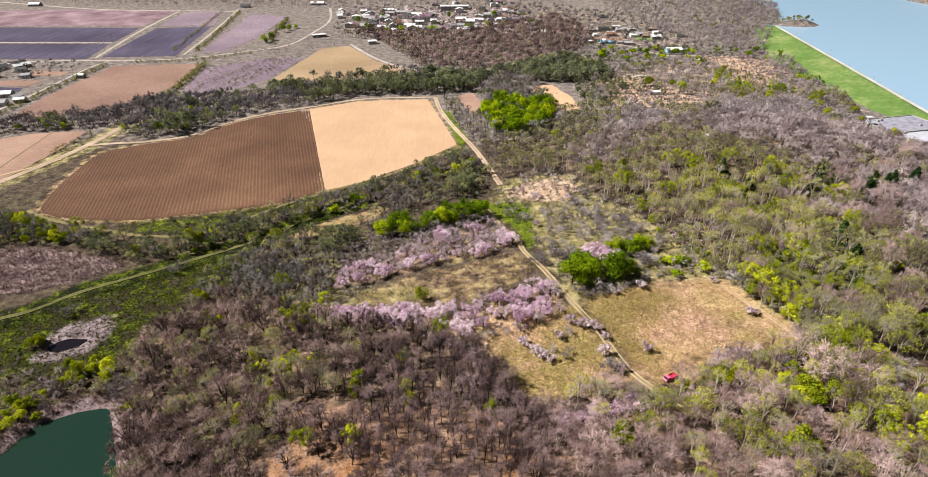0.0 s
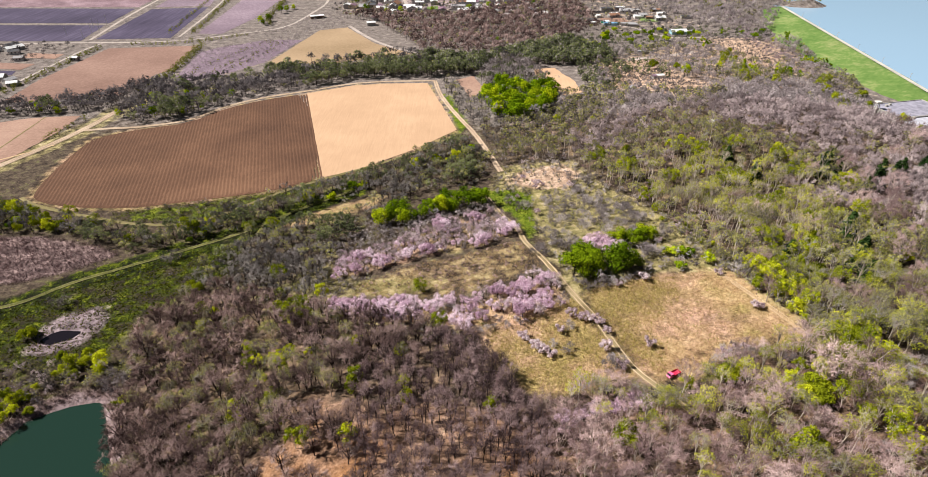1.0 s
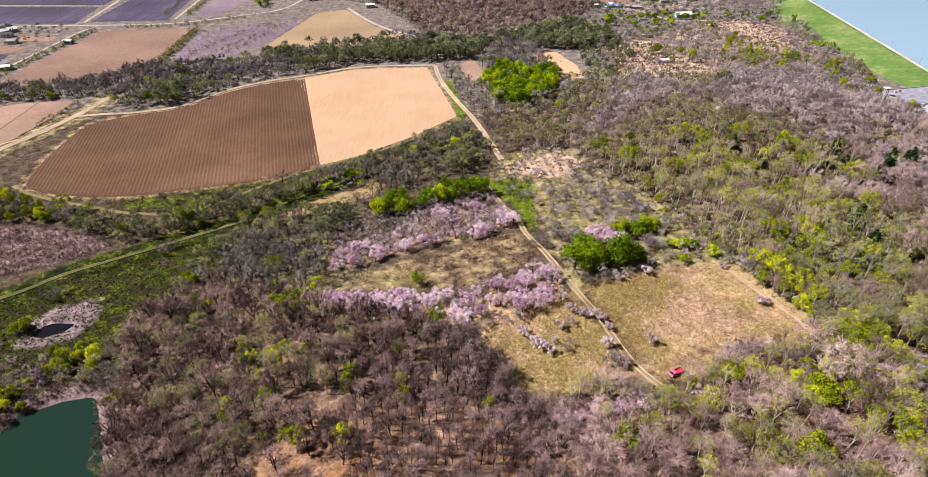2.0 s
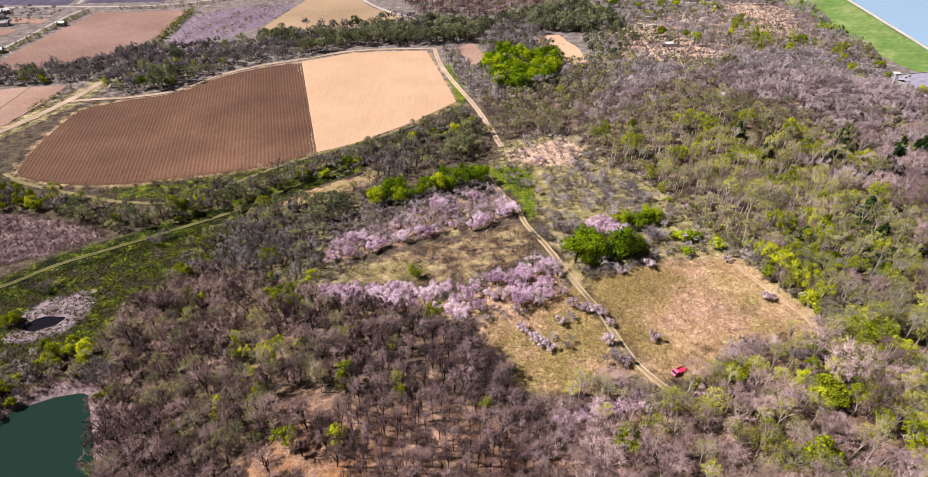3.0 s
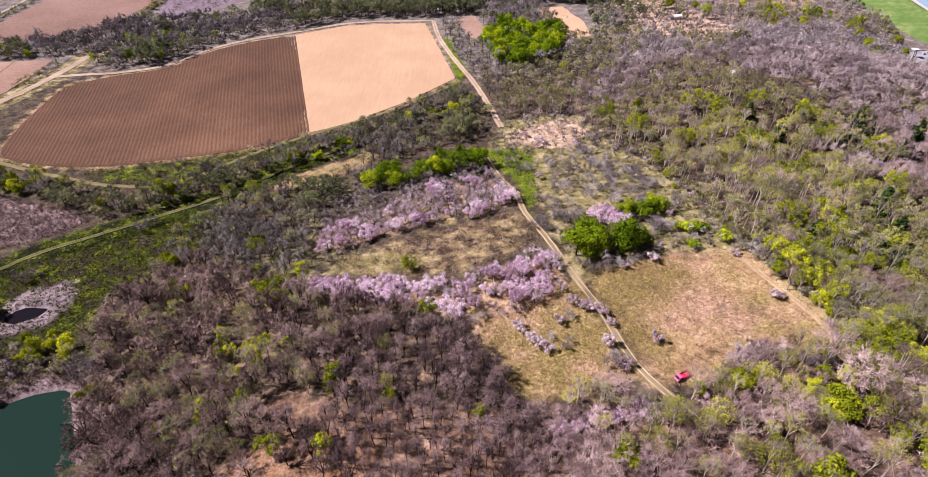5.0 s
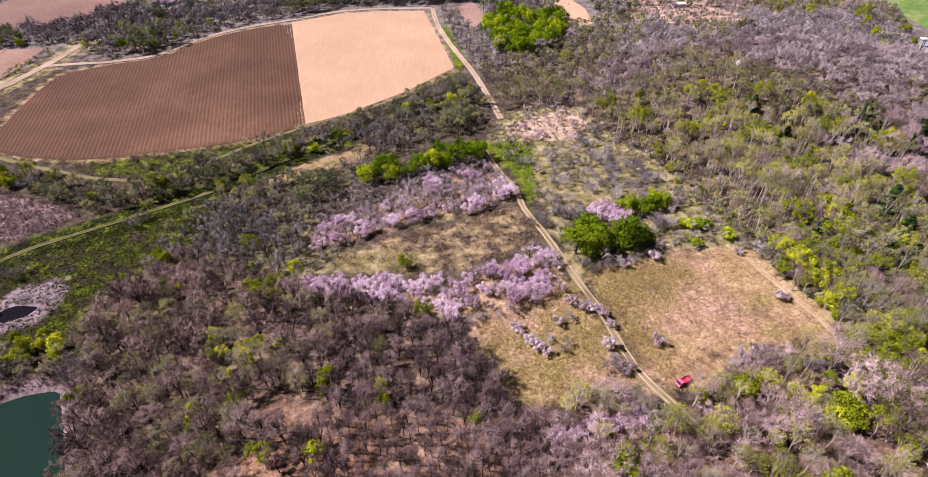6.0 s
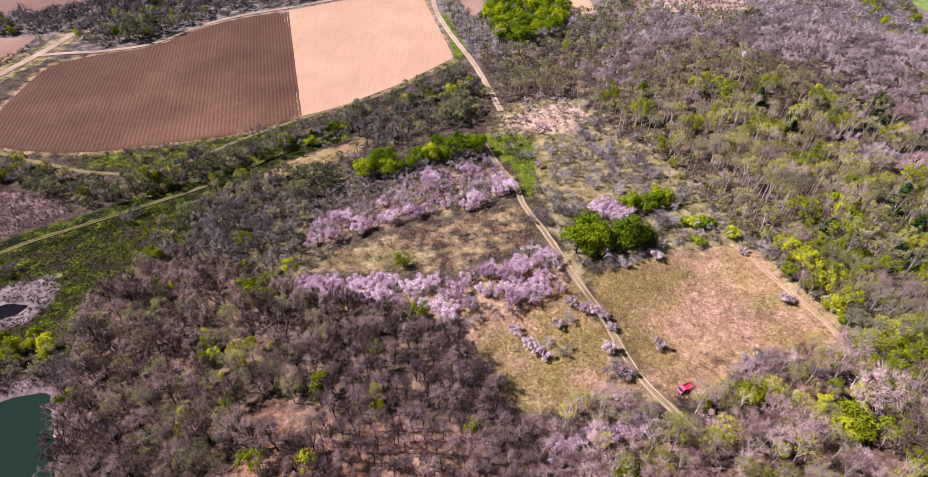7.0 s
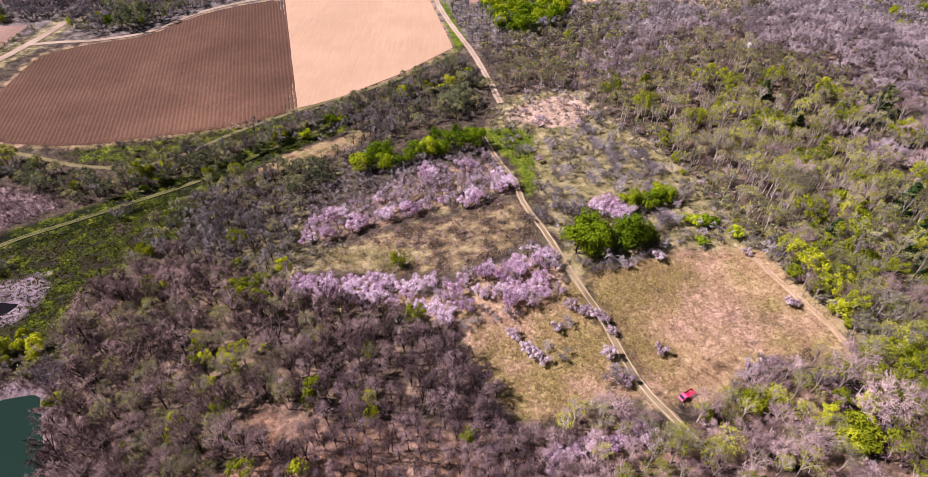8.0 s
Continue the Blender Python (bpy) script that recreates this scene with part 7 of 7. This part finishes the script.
for hx, hy, w, d, rz, roof in ((169, 577, 5, 4, 5, 0), (155, 479, 6, 4, 30, 2), (118, 540, 6, 4, 0, 4)):
    house(hx, hy, w, d, 2.3, rz, M_WALLS[2], M_ROOFS[roof], "small hut among scrub", "shed", 0.25, 1, "huts in the scrub", False)


def flat_building(x, y, w, d, h, rz, roofing, label):
    z = float(height(x, y))
    root = thing("flat_building", x, y, z, rz, label, "building", "buildings below the dam")
    part("wall", box(bmesh.new(), -w / 2, -d / 2, -2.5, w / 2, d / 2, h), M_WALLS[2], root)
    part("roof", box(bmesh.new(), -w / 2 + 0.3, -d / 2 + 0.3, h, w / 2 - 0.3, d / 2 - 0.3, h + 0.1), roofing, root)
    for a in ((-w / 2 - 0.1, -d / 2 - 0.1, w / 2 + 0.1, -d / 2 + 0.3), (-w / 2 - 0.1, d / 2 - 0.3, w / 2 + 0.1, d / 2 + 0.1), (-w / 2 - 0.1, -d / 2 + 0.3, -w / 2 + 0.3, d / 2 - 0.3), (w / 2 - 0.3, -d / 2 + 0.3, w / 2 + 0.1, d / 2 - 0.3)):
        part("parapet", box(bmesh.new(), a[0], a[1], h - 0.1, a[2], a[3], h + 0.55), M_CONCRETE, root)
    for k in range(int(w / 5)):
        cx = -w / 2 + 2.5 + 5 * k
        part("window", box(bmesh.new(), cx - 1, -d / 2 - 0.05, h * 0.4, cx + 1, -d / 2 + 0.05, h * 0.75), M_GLASS, root)
    for vx, vy in ((-w * 0.3, d * 0.3), (w * 0.2, -d * 0.2), (-w * 0.2, d * 0.36)):
        part("vent", box(bmesh.new(), vx - 0.8, vy - 0.8, h + 0.1, vx + 0.8, vy + 0.8, h + 1.3, 0.1), M_CONCRETE, root)


flat_building(305.5, 391, 44, 27, 6.5, 13, M_FLATROOF, "flat-roofed grey industrial building below the dam")
flat_building(306, 369.5, 44, 19, 4.6, 13, M_FLATROOF2, "lower pale flat-roofed building below the dam")


def tripod(x, y):
    root = thing("water_stand", x, y, float(height(x, y)), 0, "white painted steel stand beside the flat building", "stand")
    for k in range(4):
        a = radians(45 + 90 * k)
        s = Skin()
        tube(s, [(math.cos(a) * 2.4, math.sin(a) * 2.4, -1), (math.cos(a) * 0.8, math.sin(a) * 0.8, 9)], [0.28, 0.25], 5)
        V, F = s.arrays()
        new("leg", mesh_of("leg", V, F, mats=[M_WALLS[0]])).parent = root
    part("platform", box(bmesh.new(), -1.8, -1.8, 8.8, 1.8, 1.8, 9.4), M_WALLS[0], root)


tripod(281, 391)


def truck(x, y, rz):
    """Small cab-over truck with a dropside bed; its nose points along its own minus x."""
    root = thing("truck", x, y, float(height(x, y)), rz, "small red truck with an empty dropside bed and paler cab", "truck")
    part("chassis", box(bmesh.new(), -2.3, -0.55, 0.45, 2.5, 0.55, 0.7), M_TYRE, root)
    bm = bmesh.new()
    prof = [(-2.65, 0.55), (-2.65, 1.15), (-2.45, 1.35), (-2.05, 2.05), (-1.0, 2.1), (-0.85, 1.95), (-0.85, 0.55)]
    a, b = [bm.verts.new((px, -0.88, pz)) for px, pz in prof], [bm.verts.new((px, 0.88, pz)) for px, pz in prof]
    bm.faces.new(a), bm.faces.new(b[::-1])
    for i in range(len(prof)):
        bm.faces.new((a[i], b[i], b[(i + 1) % len(prof)], a[(i + 1) % len(prof)]))
    bmesh.ops.recalc_face_normals(bm, faces=bm.faces)
    bmesh.ops.bevel(bm, geom=bm.edges[:], offset=0.06, segments=2, affect="EDGES")
    cab = part("cab", bm, M_PINKRED, root, "pinkish red truck cab")
    bm = box(bmesh.new(), -0.36, -0.76, -0.02, 0.36, 0.76, 0.02)
    bm.transform(Matrix.Translation((-2.28, 0, 1.73)) @ Matrix.Rotation(radians(-60), 4, "Y"))
    part("windscreen", bm, M_GLASS, cab)
    for s in (-1, 1):
        part("side_window", box(bmesh.new(), -1.9, s * 0.88 - 0.015, 1.4, -1.1, s * 0.88 + 0.015, 1.9), M_GLASS, cab)
        part("headlight", box(bmesh.new(), -2.69, s * 0.65 - 0.14, 0.8, -2.63, s * 0.65 + 0.14, 1.0, 0.02), M_WALLS[0], cab)
        part("mirror", box(bmesh.new(), -2.2, s * 1.02 - 0.08, 1.5, -2.14, s * 1.02 + 0.08, 1.8, 0.02), M_TYRE, cab)
    bed = part("bed", box(bmesh.new(), -0.75, -0.95, 0.8, 2.65, 0.95, 0.92), M_RED, root)
    for n_, c in (("side_board", (-0.75, -0.97, 0.92, 2.65, -0.91, 1.4)), ("side_board", (-0.75, 0.91, 0.92, 2.65, 0.97, 1.4)), ("tailboard", (2.59, -0.91, 0.92, 2.65, 0.91, 1.4)), ("headboard", (-0.75, -0.91, 0.92, -0.69, 0.91, 1.75))):
        part(n_, box(bmesh.new(), *c, 0.015), M_RED, bed)
    for k in range(5):
        part("slat", box(bmesh.new(), -0.35 + 0.6 * k, -0.9, 0.925, -0.25 + 0.6 * k, 0.9, 0.98), M_PINKRED, bed)
    for wx in (-1.75, 1.6):
        for s in (-1, 1):
            bm = bmesh.new()
            bmesh.ops.create_cone(bm, cap_ends=True, segments=18, radius1=0.38, radius2=0.38, depth=0.24, matrix=Matrix.Translation((wx, s * 0.8, 0.36)) @ Matrix.Rotation(radians(90), 4, "X"))
            wheel = part("wheel", bm, M_TYRE, root)
            bm = bmesh.new()
            bmesh.ops.create_cone(bm, cap_ends=True, segments=14, radius1=0.22, radius2=0.18, depth=0.28, matrix=Matrix.Translation((wx, s * 0.8, 0.36)) @ Matrix.Rotation(radians(90), 4, "X"))
            part("rim", bm, M_POLE, wheel)
    root.scale = (0.87, 0.87, 0.87)


truck(63.2, 132.2, 30)


def rubble(x, y):
    """A fallen hut: tilted white slabs and blocks round a bare mast."""
    root = thing("rubble_heap", x, y, float(height(x, y)), 0, "heap of broken white slabs round a thin mast", "rubble")
    rr = random.Random(31)
    for k in range(26):
        a, far_ = rr.uniform(0, 2 * math.pi), rr.uniform(0, 1) ** 0.7
        w, d, h = rr.uniform(0.7, 2.4), rr.uniform(0.5, 1.3), rr.uniform(0.25, 1.0)
        bm = box(bmesh.new(), -w / 2, -d / 2, -h / 2, w / 2, d / 2, h / 2, 0.04)
        bm.transform(pose(math.cos(a) * 6.5 * far_, math.sin(a) * 3.2 * far_, 1.4 - 0.9 * far_, rr.uniform(-25, 25), rr.uniform(-25, 25), rr.uniform(0, 180)))
        part("slab", bm, M_WALLS[0] if k % 4 else M_WALLS[2], root)
    mast = Skin()
    tube(mast, [(0.5, 1, -0.5), (0.6, 1, 5.0), (0.9, 1, 10.5)], [0.16, 0.13, 0.08], 5)
    V, F = mast.arrays()
    new("mast", mesh_of("mast", V, F, mats=[M_POLE])).parent = root


rubble(150, 344)


def pole(x, y, z, tall, label, group, lamp_arm=False):
    root = thing("pole", x, y, z, 0, label, "pole", group)
    s = Skin()
    tube(s, [(0, 0, -0.5), (0, 0, tall * 0.5), (0, 0, tall)], [0.2, 0.17, 0.13], 6)
    V, F = s.arrays()
    new("post", mesh_of("post", V, F, mats=[M_POLE])).parent = root
    if lamp_arm:
        part("lamp_head", box(bmesh.new(), -0.2, -0.2, tall, 1.2, 0.2, tall + 0.18, 0.04), M_POLE, root)
    else:
        part("crossarm", box(bmesh.new(), -1.1, -0.08, tall - 0.9, 1.1, 0.08, tall - 0.7), M_POLE, root)


for px, py in ((-402, 640), (-405, 662), (-408, 684), (-411, 706), (-395, 660), (-418, 690), (-425, 650), (-385, 700)):
    pole(px, py, 0, 10, "pale concrete power pole beside a bank road", "power poles of the plain")
for k in range(9):
    p = DAM_O + DAM_U * (-40 + 45 * k) - DAM_S * 2.3
    pole(p.x, p.y, DAM_Z + 0.3, 4.5, "slim pale lamp post on the dam crest", "lamp posts of the dam", True)


def fence(x0, y0, x1, y1, tall, material, label):
    """Board fence in panels on posts."""
    n = max(2, round(math.hypot(x1 - x0, y1 - y0) / 9))
    root = thing("garden_fence", x0, y0, float(height(x0, y0)), math.degrees(math.atan2(y1 - y0, x1 - x0)), label, "fence", "garden fences")
    step = math.hypot(x1 - x0, y1 - y0) / n
    for k in range(n):
        part("panel", box(bmesh.new(), k * step + 0.1, -0.05, 0.1, (k + 1) * step - 0.1, 0.05, tall), material, root)
        part("post", box(bmesh.new(), k * step - 0.1, -0.1, -0.5, k * step + 0.1, 0.1, tall + 0.2), M_POLE, root)


fence(150, 708, 156, 762, 2.2, M_WALLS[4], "dark board fence round a yard")
fence(156, 762, 196, 764, 2.2, M_WALLS[2], "grey board fence behind a yard")
fence(157, 710, 176, 702, 2.4, paint("green_boards", (0.06, 0.30, 0.20), 0.6), "green board fence beside a shed")
fence(-30, 780, -26, 850, 2.0, M_WALLS[4], "dark board fence along a garden")
fence(-90, 772, -30, 776, 2.0, M_WALLS[2], "grey board fence below gardens")
fence(-20, 776, 40, 786, 2.0, M_WALLS[0], "white board fence below gardens")
fence(-100, 775, -104, 840, 2.0, M_WALLS[1], "cream board fence along a garden")
fence(20, 790, 24, 850, 2.0, M_WALLS[2], "grey board fence along a garden")
for plot, tone in (([(-432, 552), (-396, 548), (-398, 530), (-436, 534)], M_REDSOIL), ([(-440, 530), (-400, 526), (-396, 514), (-438, 516)], M_DARK), ([(-425, 585), (-388, 580), (-388, 565), (-425, 568)], M_PINKSOIL), ([(-88, 782), (-72, 782), (-72, 768), (-88, 768)], M_REDSOIL), ([(-34, 800), (-34, 782), (-48, 780), (-48, 798)], M_LAWN), ([(15, 812), (15, 796), (0, 796), (0, 812)], M_DARK), ([(-76, 812), (-76, 795), (-98, 795), (-98, 812)], M_MAUVE), ([(160, 735), (190, 735), (190, 715), (160, 715)], M_PINKSOIL), ([(205, 730), (225, 730), (225, 715), (205, 715)], M_LAWN)):
    patch("garden_plot", plot, tone, 0.2, 0.3, "small dug garden plot beside a house", 30.0, 0)
